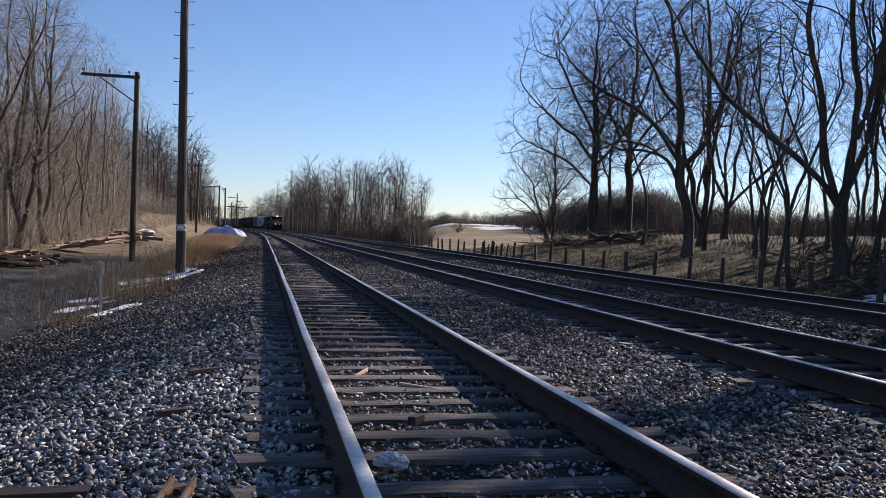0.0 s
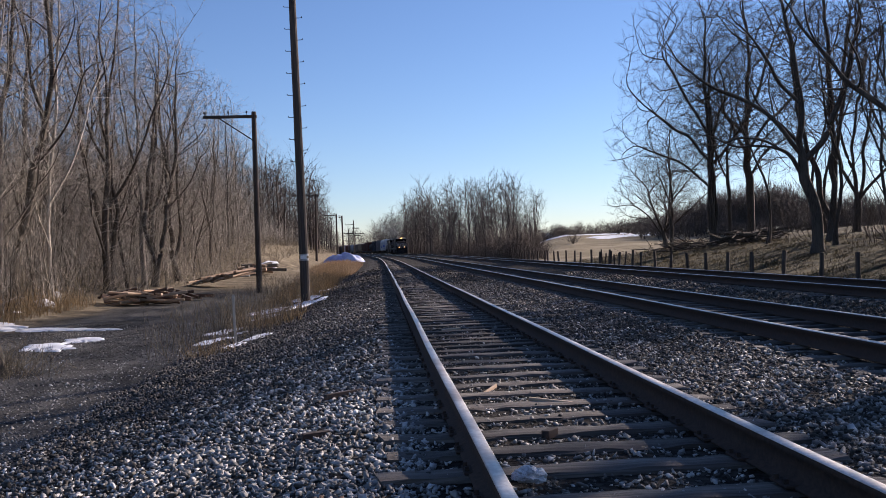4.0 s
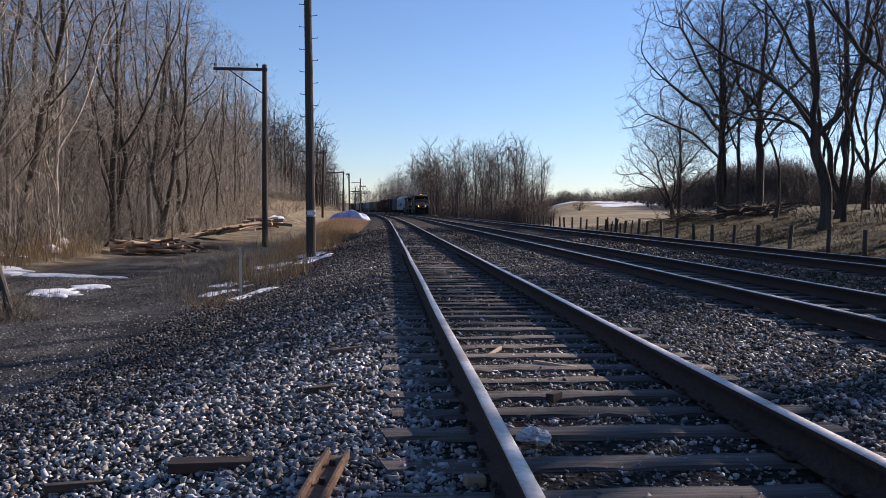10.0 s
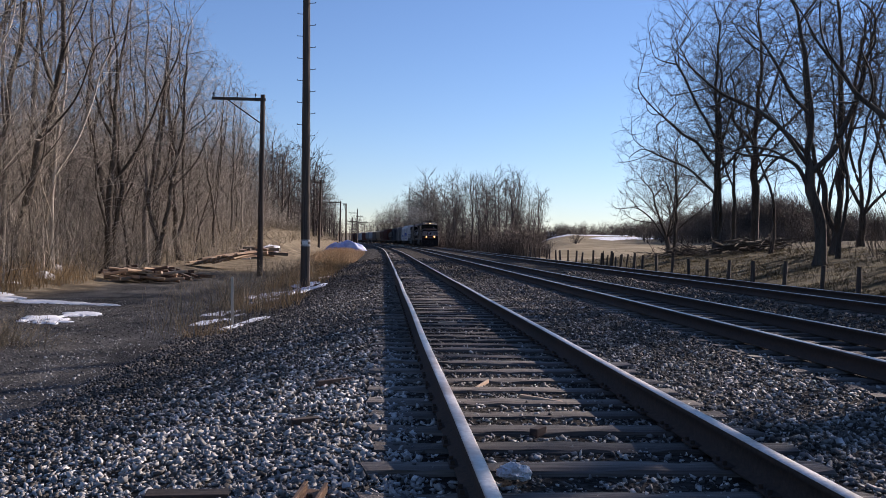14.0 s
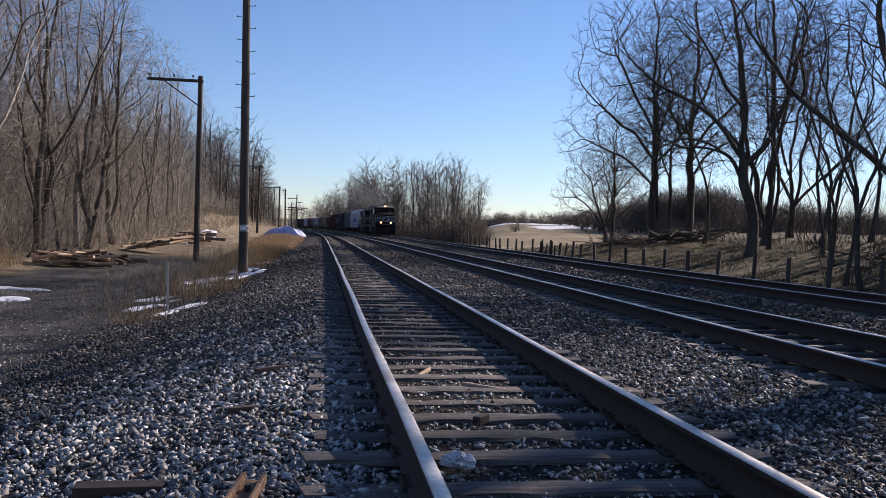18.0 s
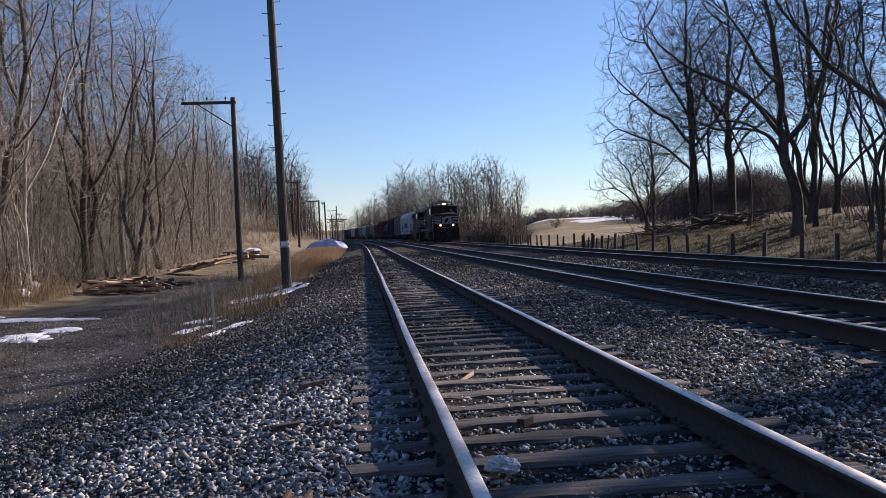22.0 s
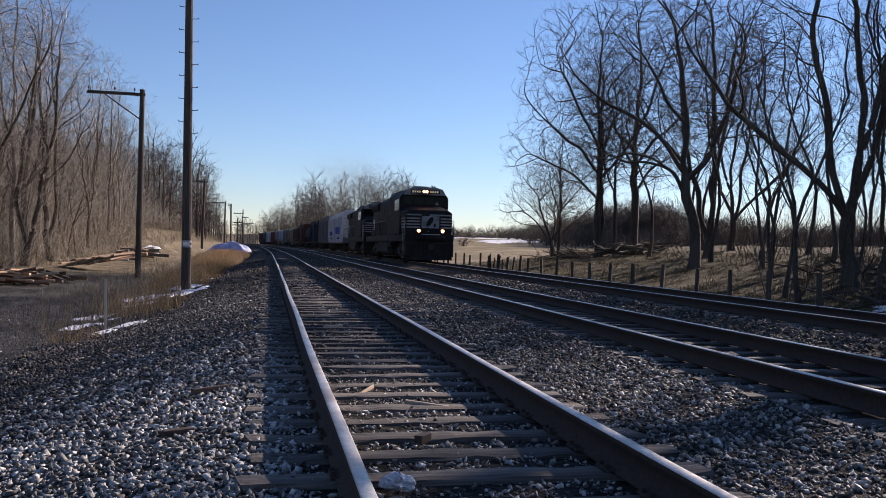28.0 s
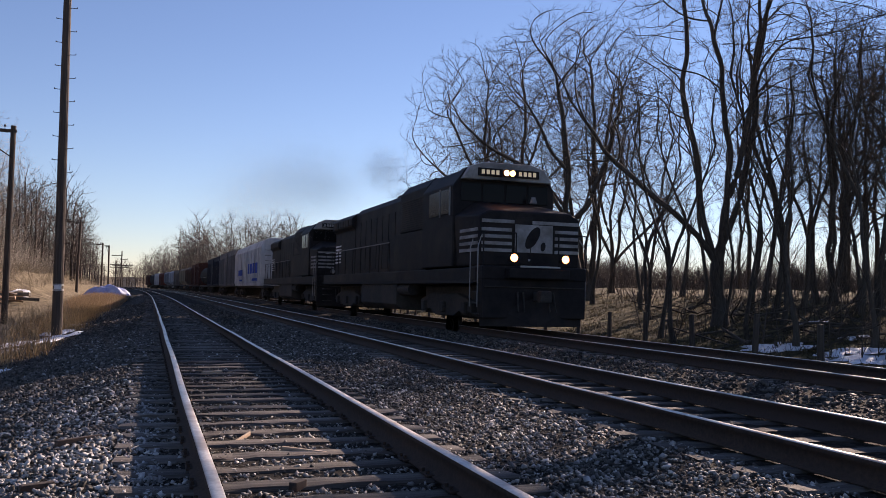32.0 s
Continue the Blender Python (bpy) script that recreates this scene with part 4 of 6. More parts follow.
for n in range(80):
    y = 290 + 220 * rng.random()
    far_spots.append((-9.5 - 60 * rng.random() ** 1.4 + float(bend(y)), y, rng.uniform(0.6, 1.1)))
for n in range(70):
    y = 440 + 120 * rng.random()
    far_spots.append((-60 + 110 * rng.random(), y, rng.uniform(0.8, 1.2)))
tagged(new("distant_wood", fast_mesh("distant_wood", *merged(far_models, far_spots, 2), TWIG_FAR)), "bare brown wood on the slope beyond the gravel road", "wood", kind="stuff")
# the dark twig colour here paints the shade inside the wood
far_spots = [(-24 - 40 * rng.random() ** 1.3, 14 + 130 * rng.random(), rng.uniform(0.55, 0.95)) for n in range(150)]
tagged(new("deep_wood", fast_mesh("deep_wood", *merged(far_models, far_spots, 4), TWIG_FAR)), "bare brown trees deep inside the wood, shade put into their colour", "wood", kind="stuff")
# hedges and trees along the far fields
def hazy_tree(seed, wide, low, high, n, radius):
    """A far bare tree: trunk, limbs and a dense dome of fine twigs."""
    r = np.random.default_rng(seed)
    mid, half = (low + high) / 2, (high - low) / 2
    d = unit(r.normal(0, 1, (n, 3))) * (r.random(n) ** 0.4)[:, None]
    start = d * np.array([wide, wide, half]) + np.array([0, 0, mid])
    way = unit(d * 0.7 + np.array([0, 0, 0.8]) + r.normal(0, 0.35, (n, 3)))
    twigs = grow(r, start, way, r.uniform(0.7, 1.7, n), np.full(n, radius), 1, 3, 0.1, 0.0, 0.4)[:2]
    a = r.uniform(0, 6.28, 7)
    limbs = grow(r, np.tile([[0, 0, low * 0.8]], (7, 1)), unit(np.stack([np.cos(a) * 0.5, np.sin(a) * 0.5, np.ones(7)], 1)), np.full(7, half * 1.5), np.full(7, 0.07), 3, 3, 0.15, 0.0, 0.3)[:2]
    trunk = grow(r, np.array([[0, 0, -0.3]]), np.array([[0.0, 0, 1]]), np.array([mid]), np.array([0.15]), 3, 4, 0.05, 0.0, 0.5)[:2]
    return stack_up([trunk, limbs, twigs])


domes = [hazy_tree(700 + k, 3.2 + 0.3 * k, 1.0, 11.5 - 0.4 * k, 300, 0.034) for k in range(4)]
bushes = [hazy_tree(720 + k, 2.5 + 0.3 * k, 0.1, 4.6, 120, 0.036) for k in range(4)]
far_spots = []
for n in range(420):
    a = radians(rng.uniform(7.5, 46))
    d = rng.choice([rng.uniform(262, 300), rng.uniform(330, 380), rng.uniform(480, 600)])
    far_spots.append((d * math.sin(a), d * math.cos(a), rng.uniform(0.3, 0.65)))
for a, d, n, w in ((11.6, 300, 26, 7), (17.2, 240, 30, 7), (9.6, 255, 14, 5), (13.5, 330, 20, 12), (15.5, 285, 16, 9), (8.9, 200, 8, 4), (12.6, 175, 3, 1)):
    for k in range(n):
        far_spots.append((d * math.sin(radians(a)) + rng.gauss(0, w / 2), d * math.cos(radians(a)) + rng.gauss(0, w / 2), rng.uniform(0.45, 1.0) * min(1.0, d / 240)))
for n in range(170):
    a = radians(rng.uniform(17, 46))
    d = rng.uniform(180, 215)
    far_spots.append((d * math.sin(a), d * math.cos(a), rng.uniform(0.6, 1.1)))
for n in range(150):
    y = 112 + 230 * rng.random() ** 1.3
    x = 15.5 + 7 * rng.random() + float(bend(y))
    if x + 1.2 < math.tan(radians(10.4)) * (y + 1):
        far_spots.append((x, y, rng.uniform(0.45, 1.0)))
tagged(new("field_hedges", fast_mesh("field_hedges", *merged(bushes, far_spots, 5), TWIG_FAR)), "dark bare hedges along the far fields", "hedges", kind="stuff")
far_spots = []
for n in range(40):
    a = radians(rng.uniform(12, 20))
    d = rng.uniform(290, 420)
    far_spots.append((d * math.sin(a), d * math.cos(a), rng.uniform(0.3, 0.6)))
for n in range(420):
    a = rng.uniform(18.5, 46)
    d = rng.uniform(196, 245)
    top = float(np.interp(a, [18.5, 20.5, 24, 26.5, 28.5, 32, 46], [0.45, 0.75, 1.0, 0.95, 0.8, 0.78, 0.85]))
    far_spots.append((d * math.sin(radians(a)), d * math.cos(radians(a)), top * rng.uniform(0.75, 1.08)))
tagged(new("field_trees", fast_mesh("field_trees", *merged(domes, far_spots, 3), TWIG_FAR)), "dark bare trees along the far fields", "trees", kind="stuff")


def thicket(name, label, spots, heights, lean, twigs, material, seed, radius=0.008):
    """Thin upright stems with side shoots, one mesh."""
    r = np.random.default_rng(seed)
    p = np.array([(x, y, float(z)) for (x, y), z in zip(spots, ground_height([s[0] for s in spots], [s[1] for s in spots]))])
    p[:, 2] -= 0.05
    n = len(p)
    way = unit(np.stack([r.normal(0, lean, n), r.normal(0, lean, n), np.ones(n)], 1))
    ln = r.uniform(*heights, n)
    v, f, line, rad = grow(r, p, way, ln, radius * (0.6 + r.random(n)), 3 if twigs else 1, 3, 0.12, 0.0, 0.3)
    vs, fs = [v], [f]
    if twigs:
        s, w, l2, r2 = shoots(r, line, rad, twigs, 0.25, 1.0, 0.7, 0.5, 0.6, ln)
        v2, f2, _, _ = grow(r, s, w, l2, np.maximum(r2, 0.003), 1, 3, 0.1, 0.05, 0.3)
        vs.append(v2), fs.append(f2 + len(v))
    return tagged(new(name, fast_mesh(name, np.concatenate(vs), np.concatenate(fs), material)), label, "brush", kind="stuff")


nrng = np.random.default_rng(77)
spots = []
for n in range(7000):
    y = 14 + 100 * nrng.random() ** 1.3
    x = -12.2 + 1.2 * float(smooth(y, 52, 62)) - 16 * nrng.random() ** 1.4 - 0.01 * y
    spots.append((x, y))
thicket("undergrowth", "tangled brown undergrowth of the bare wood", spots[::2], (0.3, 1.5), 0.55, 5, BRUSH, 21, 0.008)
thicket("undergrowth", "grey-brown tangle of thin branches in the wood", spots[1::2], (0.8, 3.4), 0.45, 8, TWIG_GREY, 45, 0.011)
poles_in_wood = [(-13.2 - 12 * nrng.random() ** 1.2 - 0.01 * y + float(bend(y)), y) for y in 18 + 85 * nrng.random(170)]
# pale half has sunlight in its bark colour, to stand out from the wood
thicket("young_trees", "slender young trees in sun-painted pale bark among the undergrowth", poles_in_wood[::2], (5.0, 9.5), 0.06, 9, BARK_PALE, 46, 0.045)
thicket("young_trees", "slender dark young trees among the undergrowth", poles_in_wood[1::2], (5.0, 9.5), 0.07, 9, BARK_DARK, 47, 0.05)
spots = []
for n in range(1700):
    y = 16 + 92 * nrng.random() ** 1.2
    spots.append((-13.4 - 15 * nrng.random() ** 1.1 - 0.01 * y + float(bend(y)), y))
thicket("saplings", "crowded thin bare saplings inside the wood", spots, (2.5, 7.0), 0.13, 11, TWIG_GREY, 41, 0.017)
# deep saplings take the dark twigs too, as painted shade behind the front stems
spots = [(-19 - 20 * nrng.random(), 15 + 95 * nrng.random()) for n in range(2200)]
thicket("saplings", "tangle of saplings deep in the wood, coloured dark for shade", spots, (2.5, 6.5), 0.2, 9, TWIG_FAR, 42, 0.03)
spots = []
for n in range(2600):
    y = 66 + 150 * nrng.random() ** 1.3
    spots.append((-9.6 - 9 * nrng.random() ** 1.4 + float(bend(y)), y))
thicket("undergrowth", "tan brush and weeds on the bank beyond the poles", spots, (0.3, 1.3), 0.5, 4, BRUSH, 32, 0.008)
spots = [(-5.6 + 2.2 * nrng.random() - 0.02 * (yy - 15), yy) for yy in 15 + 28 * nrng.random(1000) ** 1.1]
spots = [(x, y) for x, y in spots if ((x + 4.2) / 1.2) ** 2 + ((y - 26.5) / 4.5) ** 2 > 1 and (x + 4.16) ** 2 + (y - 15.6) ** 2 > 0.5]
thicket("dead_weeds", "dead grey-brown weeds between the road and the ballast", spots, (0.3, 1.15), 0.16, 3, BRUSH, 22, 0.0045)
spots = [(-4.9 + 1.8 * nrng.random() - 0.045 * (yy - 15) * nrng.random(), yy) for yy in 19 + 60 * nrng.random(7000)]
spots = [(x, y) for x, y in spots if ((x + 4.2) / 1.3) ** 2 + ((y - 26.5) / 5) ** 2 > 1]
spots += [(-11.7 - 2.2 * nrng.random(), 15 + 17 * nrng.random()) for n in range(2500)]
thicket("tan_grass", "tall dry tan grass beside the ballast", spots, (0.25, 0.75), 0.22, 0, DRY_GRASS, 23, 0.006)
spots = [(-6.4 + 3.4 * nrng.random(), 58 + 32 * nrng.random()) for n in range(6500)]
thicket("rust_grass", "tall rust-orange dry grass beside the track", spots, (0.25, 0.72), 0.24, 0, ORANGE_GRASS, 24, 0.009)
spots = []
for n in range(3500):
    y = 108 + 150 * nrng.random() ** 1.4
    spots.append((16.5 + 9 * nrng.random() + float(bend(y)), y))
spots = [s for s in spots if s[0] < 0.187 * s[1]]
thicket("undergrowth", "dark brown brush at the foot of the distant wood", spots, (0.6, 2.8), 0.4, 4, TWIG_FAR, 27, 0.018)
spots = [(17.5 + 16 * nrng.random() ** 1.3, 10 + 60 * nrng.random()) for n in range(600)]
spots += [(18.2 + 7 * nrng.random(), 13 + 17 * nrng.random()) for n in range(350)]
thicket("bank_weeds", "dark dead weeds and saplings on the bank", spots, (0.2, 1.0), 0.4, 4, TWIG_DARK, 28, 0.007)
spots = [(18.0 + 9 * nrng.random(), 13 + 18 * nrng.random()) for n in range(130)]
thicket("saplings", "dark bare saplings crowding the bank", spots, (1.5, 5.0), 0.16, 7, BARK_DARK, 38, 0.02)
spots = [(26 + 16 * nrng.random(), 26 + 36 * nrng.random()) for n in range(400)]
thicket("saplings", "dark tangle of saplings along the top of the bank", spots, (1.0, 4.0), 0.25, 8, TWIG_DARK, 43, 0.017)
spots = []
for n in range(2600):
    x, y = 11.5 + 20 * nrng.random() ** 1.3, 8 + 75 * nrng.random() ** 1.4
    spread = 0.08 + 0.3 * nrng.random()
    spots += [(x + spread * nrng.normal(), y + spread * nrng.normal()) for _ in range(nrng.integers(6, 26))]
thicket("bank_grass", "short dry winter grass on the bank", spots, (0.08, 0.34), 0.8, 0, BANK_GRASS, 25, 0.011)
spots = [(-4.35 + 0.25 * nrng.normal(), 14.7 + 0.25 * nrng.normal()) for n in range(120)]
thicket("grass_tuft", "pale dry grass tuft at the foot of the ballast", spots, (0.2, 0.5), 0.35, 0, DRY_GRASS, 26, 0.004)


# ---- loose stones ----
def stones(name, label, pts, sizes, seed, material):
    r = np.random.default_rng(seed)
    cube = np.array([(-1, -1, -1), (1, -1, -1), (1, 1, -1), (-1, 1, -1), (-1, -1, 1), (1, -1, 1), (1, 1, 1), (-1, 1, 1)]) * 0.62
    tri = np.array([(0, 2, 1), (0, 3, 2), (4, 5, 6), (4, 6, 7), (0, 1, 5), (0, 5, 4), (1, 2, 6), (1, 6, 5), (2, 3, 7), (2, 7, 6), (3, 0, 4), (3, 4, 7)])
    n = len(pts)
    shape = (cube[None] + r.uniform(-0.42, 0.42, (n, 8, 3))) * np.stack([r.uniform(0.8, 1.7, n), r.uniform(0.6, 1.1, n), r.uniform(0.3, 0.7, n)], 1)[:, None]
    q = unit(r.normal(0, 1, (n, 4)) * np.array([1, 0.3, 0.3, 1]))
    w, x, y, z = q.T
    rot = np.stack([1 - 2 * (y * y + z * z), 2 * (x * y - z * w), 2 * (x * z + y * w), 2 * (x * y + z * w), 1 - 2 * (x * x + z * z), 2 * (y * z - x * w), 2 * (x * z - y * w), 2 * (y * z + x * w), 1 - 2 * (x * x + y * y)], -1).reshape(n, 3, 3)
    v = np.einsum("nij,nkj->nki", rot, shape) * sizes[:, None, None] + pts[:, None]
    f = tri[None] + (np.arange(n) * 8)[:, None, None]
    return tagged(new(name, fast_mesh(name, v.reshape(-1, 3), f.reshape(-1, 3), material)), label, "ballast stones", kind="stuff")


def single_stones(pts, sizes, material):
    """The loose stones nearest the path, each an object on one of sixteen shared meshes."""
    r = random.Random(6)
    kinds = []
    for k in range(16):
        bm = bmesh.new()
        bmesh.ops.create_cube(bm, size=1.24)
        bmesh.ops.bevel(bm, geom=bm.verts[:], offset=0.12, segments=1, affect="VERTICES")
        size = Vector((r.uniform(0.8, 1.6), r.uniform(0.65, 1.1), r.uniform(0.4, 0.75)))
        for v in bm.verts:
            v.co = Vector((v.co.x * size.x, v.co.y * size.y, v.co.z * size.z)) + Vector((r.uniform(-0.2, 0.2), r.uniform(-0.2, 0.2), r.uniform(-0.15, 0.15)))
        me = bpy.data.meshes.new("stone")
        bm.to_mesh(me)
        bm.free()
        me.materials.append(material)
        kinds.append(me)
    for q, k in zip(pts, sizes):
        ob = new("stone", kinds[r.randrange(16)])
        ob.parent = ground
        ob.matrix_local = pose(*q, r.uniform(-35, 35), r.uniform(-35, 35), r.uniform(0, 360)) @ Matrix.Scale(float(k), 4)


def strew(n, x0, x1, y0, y1, power, size, seed, lift=0.2):
    r = np.random.default_rng(seed)
    y = y0 + (y1 - y0) * r.random(n) ** power
    x = r.uniform(x0, x1, n)
    s = size * np.minimum(r.lognormal(0, 0.36, n), 1.9) * (0.78 + 0.013 * y)
    z = ground_height(x, y) + s * lift
    return np.stack([x, y, z], 1), s


p, s = strew(56000, -4.9, -1.0, 0.7, 24, 1.75, 0.0195, 1, 0.35)
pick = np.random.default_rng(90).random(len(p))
# share of dark stones grows with y, painting the shade past the sunlit part
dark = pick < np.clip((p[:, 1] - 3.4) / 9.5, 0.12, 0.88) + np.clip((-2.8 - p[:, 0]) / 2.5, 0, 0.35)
near = (~dark) & (p[:, 0] > -2.75) & (p[:, 0] < -1.25) & (p[:, 1] > 2.5) & (p[:, 1] < 3.7)
near &= np.cumsum(near) <= 300
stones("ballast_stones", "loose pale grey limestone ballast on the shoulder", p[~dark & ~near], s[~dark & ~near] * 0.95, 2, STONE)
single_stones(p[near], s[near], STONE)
stones("ballast_stones", "dark grey ballast on the shoulder, dirt and shade in its colour", p[dark], s[dark], 22, SOOTY_SHADE)
p, s = strew(21000, -1.3, 1.35, 0.9, 22, 1.65, 0.0145, 3, 0.3)
keep = np.abs(np.abs(p[:, 0]) - HALF_GAUGE) > 0.09
p, s = p[keep], s[keep]
# same between the rails: dirt plus painted shade, denser farther off
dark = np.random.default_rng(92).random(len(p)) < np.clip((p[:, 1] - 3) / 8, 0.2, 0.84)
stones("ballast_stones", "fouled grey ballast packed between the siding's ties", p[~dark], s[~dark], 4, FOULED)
stones("ballast_stones", "dirty ballast packed between the siding's ties, darkened for shade", p[dark], s[dark], 24, SOOTY_SHADE)
p, s = strew(26000, 1.3, 3.2, 1.2, 28, 1.7, 0.0175, 5, 0.35)
pick = np.random.default_rng(91).random(len(p))
# pale stones left in for sunlight, dark ones for dirt and shade
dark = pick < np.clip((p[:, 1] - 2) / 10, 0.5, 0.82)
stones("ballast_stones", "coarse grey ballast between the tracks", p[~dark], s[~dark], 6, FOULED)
stones("ballast_stones", "coarse dirty ballast between the tracks, darkened for shade", p[dark], s[dark], 16, SOOTY_SHADE)
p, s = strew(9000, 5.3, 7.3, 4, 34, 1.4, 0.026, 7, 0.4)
stones("ballast_stones", "coarse dark ballast between the main tracks", p, s, 8, SOOTY_SHADE)
p, s = strew(34000, -5.0, 3.3, -9, 1.9, 0.62, 0.0175, 13, 0.3)
pick = np.random.default_rng(94).random(len(p))
keep = (np.abs(np.abs(p[:, 0]) - HALF_GAUGE) > 0.09) & (p[:, 1] < np.where(p[:, 0] > 1.2, 1.0, 0.5) + 0.9 * np.random.default_rng(95).random(len(p)))
for name, chosen, seed, mat in (("loose pale grey ballast along the line", (p[:, 0] < -1.2) & (pick < 0.8), 14, STONE), ("loose fouled ballast along the line", (p[:, 0] >= -1.2) & (pick < 0.55), 35, FOULED), ("loose dark ballast along the line", pick >= np.where(p[:, 0] < -1.2, 0.8, 0.55), 34, SOOTY_SHADE)):
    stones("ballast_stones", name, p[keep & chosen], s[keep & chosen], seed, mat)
p, s = strew(20000, -10.4, -4.4, 3.5, 24, 1.3, 0.0115, 9, 0.25)
p[:, 2] += 0.002
r = np.random.default_rng(93)
sway = 0.35 * np.sin(p[:, 1] * 0.55) + 0.2 * np.sin(p[:, 1] * 1.7 + p[:, 0])
tracks = np.minimum(np.abs(p[:, 0] + 5.5 + sway), np.abs(p[:, 0] + 7.3 + sway)) < 0.5
pale = (r.random(len(p)) < np.where(tracks, 0.62, 0.1) * np.clip((17 - p[:, 1]) / 7, 0, 1))
stones("road_gravel", "fine dark gravel loose on the road", p[~pale], s[~pale], 10, GRIT)
stones("road_gravel", "paler gravel along the wheel tracks of the road", p[pale], s[pale] * 1.1, 30, STONE)
p, s = strew(9000, -3.4, 3.2, 20, 62, 1.4, 0.024, 11, 0.35)
keep = np.abs(np.abs(p[:, 0]) - HALF_GAUGE) > 0.09
stones("ballast_stones", "dark ballast along the siding farther off", p[keep], s[keep], 12, SOOTY_SHADE)


# ---- poles ----
GLASS_DARK = surface("dark_insulator", (0.03, 0.03, 0.035), (0.08, 0.09, 0.1), 20, 0.25, bump=0)
STEEL = surface("galvanised_steel", (0.25, 0.25, 0.26), (0.4, 0.4, 0.41), 30, 0.45, metal=0.8, bump=0.05)


def lumpy(bm, seed, much, size):
    off = Vector((seed * 7.3, seed * 3.1, seed))
    for v in bm.verts:
        v.co += Vector((noise.noise(v.co * size + off), noise.noise(v.co * size + off + Vector((9, 0, 0))), noise.noise(v.co * size + off + Vector((0, 9, 0))))) * much
    return bm


def shaft(height, r0, r1, seed):
    bm = bmesh.new()
    rows, sides = 24, 12
    rings = []
    for i in range(rows + 1):
        t = i / rows
        r = r0 + (r1 - r0) * t
        rings.append([bm.verts.new((r * math.cos(a) * (1 + 0.03 * noise.noise(Vector((a, t * 9, seed)))), r * math.sin(a), -0.4 + (height + 0.4) * t)) for a in [k * 2 * math.pi / sides for k in range(sides)]])
    for i in range(rows):
        for k in range(sides):
            bm.faces.new((rings[i][k], rings[i][(k + 1) % sides], rings[i + 1][(k + 1) % sides], rings[i + 1][k]))
    bm.faces.new(rings[-1])
    return bm


def insulator(parent, x, z):
    bm = rod((x, 0, z), (x, 0, z + 0.12), 0.014, 0.014, 6)
    rod((x, 0, z + 0.1), (x, 0, z + 0.16), 0.04, 0.05, 8, bm)
    rod((x, 0, z + 0.16), (x, 0, z + 0.22), 0.045, 0.02, 8, bm)
    part("insulator", bm, GLASS_DARK, parent)


def big_pole():
    big = tagged(new("utility_pole"), "tall dark wooden utility pole with metal climbing pegs", "utility pole", "poles along the line")
    big.matrix_basis = pose(-3.83, 28.8, float(ground_height(-3.83, 28.8)), 0, -0.75, 0)
    part("shaft", shaft(11.75, 0.165, 0.115, 1), POLE_WOOD, big)
    for k in range(24):
        z, side = 2.6 + 0.38 * k, 1 if k % 2 else -1
        bm = rod((side * 0.1, 0, z), (side * 0.3, 0, z + 0.01), 0.011, 0.011, 6)
        rod((side * 0.3, 0, z), (side * 0.3, 0, z + 0.05), 0.012, 0.012, 6, bm)
        part("climbing_peg", bm, RAIL_SIDE, big)
    for z in (1.46, 1.62):
        part("band", rod((0, 0, z), (0, 0, z + 0.07), 0.166, 0.164, 16), STEEL, big, "grey metal band")
    part("marker_plate", box(-0.11, 0.11, -0.172, -0.16, 1.52, 1.64, 0.004), WHITE, big, "small pale marker plate")


def elbow_pole(x, y, height, arm, seed, lean=0.0):
    p = tagged(new("utility_pole"), "wooden pole with one side arm, brace and insulators", "utility pole", "poles along the line")
    p.matrix_basis = pose(x, y, float(ground_height(x, y)), 0, lean, 0)
    part("shaft", shaft(height, 0.145, 0.115, seed), POLE_WOOD, p)
    part("crossarm", box(-arm, 0.14, -0.055, 0.055, height - 0.3, height - 0.16, 0.012), POLE_WOOD, p)
    part("brace", rod((-arm * 0.68, -0.06, height - 0.3), (0, -0.1, height - 1.45), 0.028), RAIL_SIDE, p)
    for k in (0.05, 0.5, 0.97):
        insulator(p, -arm * k if k > 0.1 else -0.35, height - 0.16)


def cross_pole(x, y, height, arms, seed, lean=0.0):
    p = tagged(new("utility_pole"), "dark wooden utility pole with crossarms", "utility pole", "poles along the line")
    p.matrix_basis = pose(x, y, float(ground_height(x, y)), 0, lean, 0)
    part("shaft", shaft(height, 0.15, 0.11, seed), POLE_WOOD, p)
    for z, a, b in arms:
        part("crossarm", box(a, b, -0.06, 0.06, z, z + 0.14, 0.012), POLE_WOOD, p)
        for k in (0.06, 0.35, 0.65, 0.94):
            insulator(p, a + (b - a) * k, z + 0.14)


big_pole()
elbow_pole(-7.15, 41.5, 8.87, 2.45, 2)
cross_pole(-8.3, 97, 7.6, [(7.3, -2.7, 0.35)], 3, 1.0)
elbow_pole(-7.95, 139, 7.4, 2.1, 4)
elbow_pole(-6.9, 138, 7.2, 0.5, 5, -1.0)
cross_pole(-6.6, 188, 8.2, [(7.2, -1.9, 0.2), (6.4, -0.3, 1.2), (5.2, -1.8, 2.3), (4.8, -0.5, 1.4)], 6)
cross_pole(-8.1, 200, 6.6, [(5.6, -1.2, 1.2), (5.0, -1.2, 1.2)], 7)


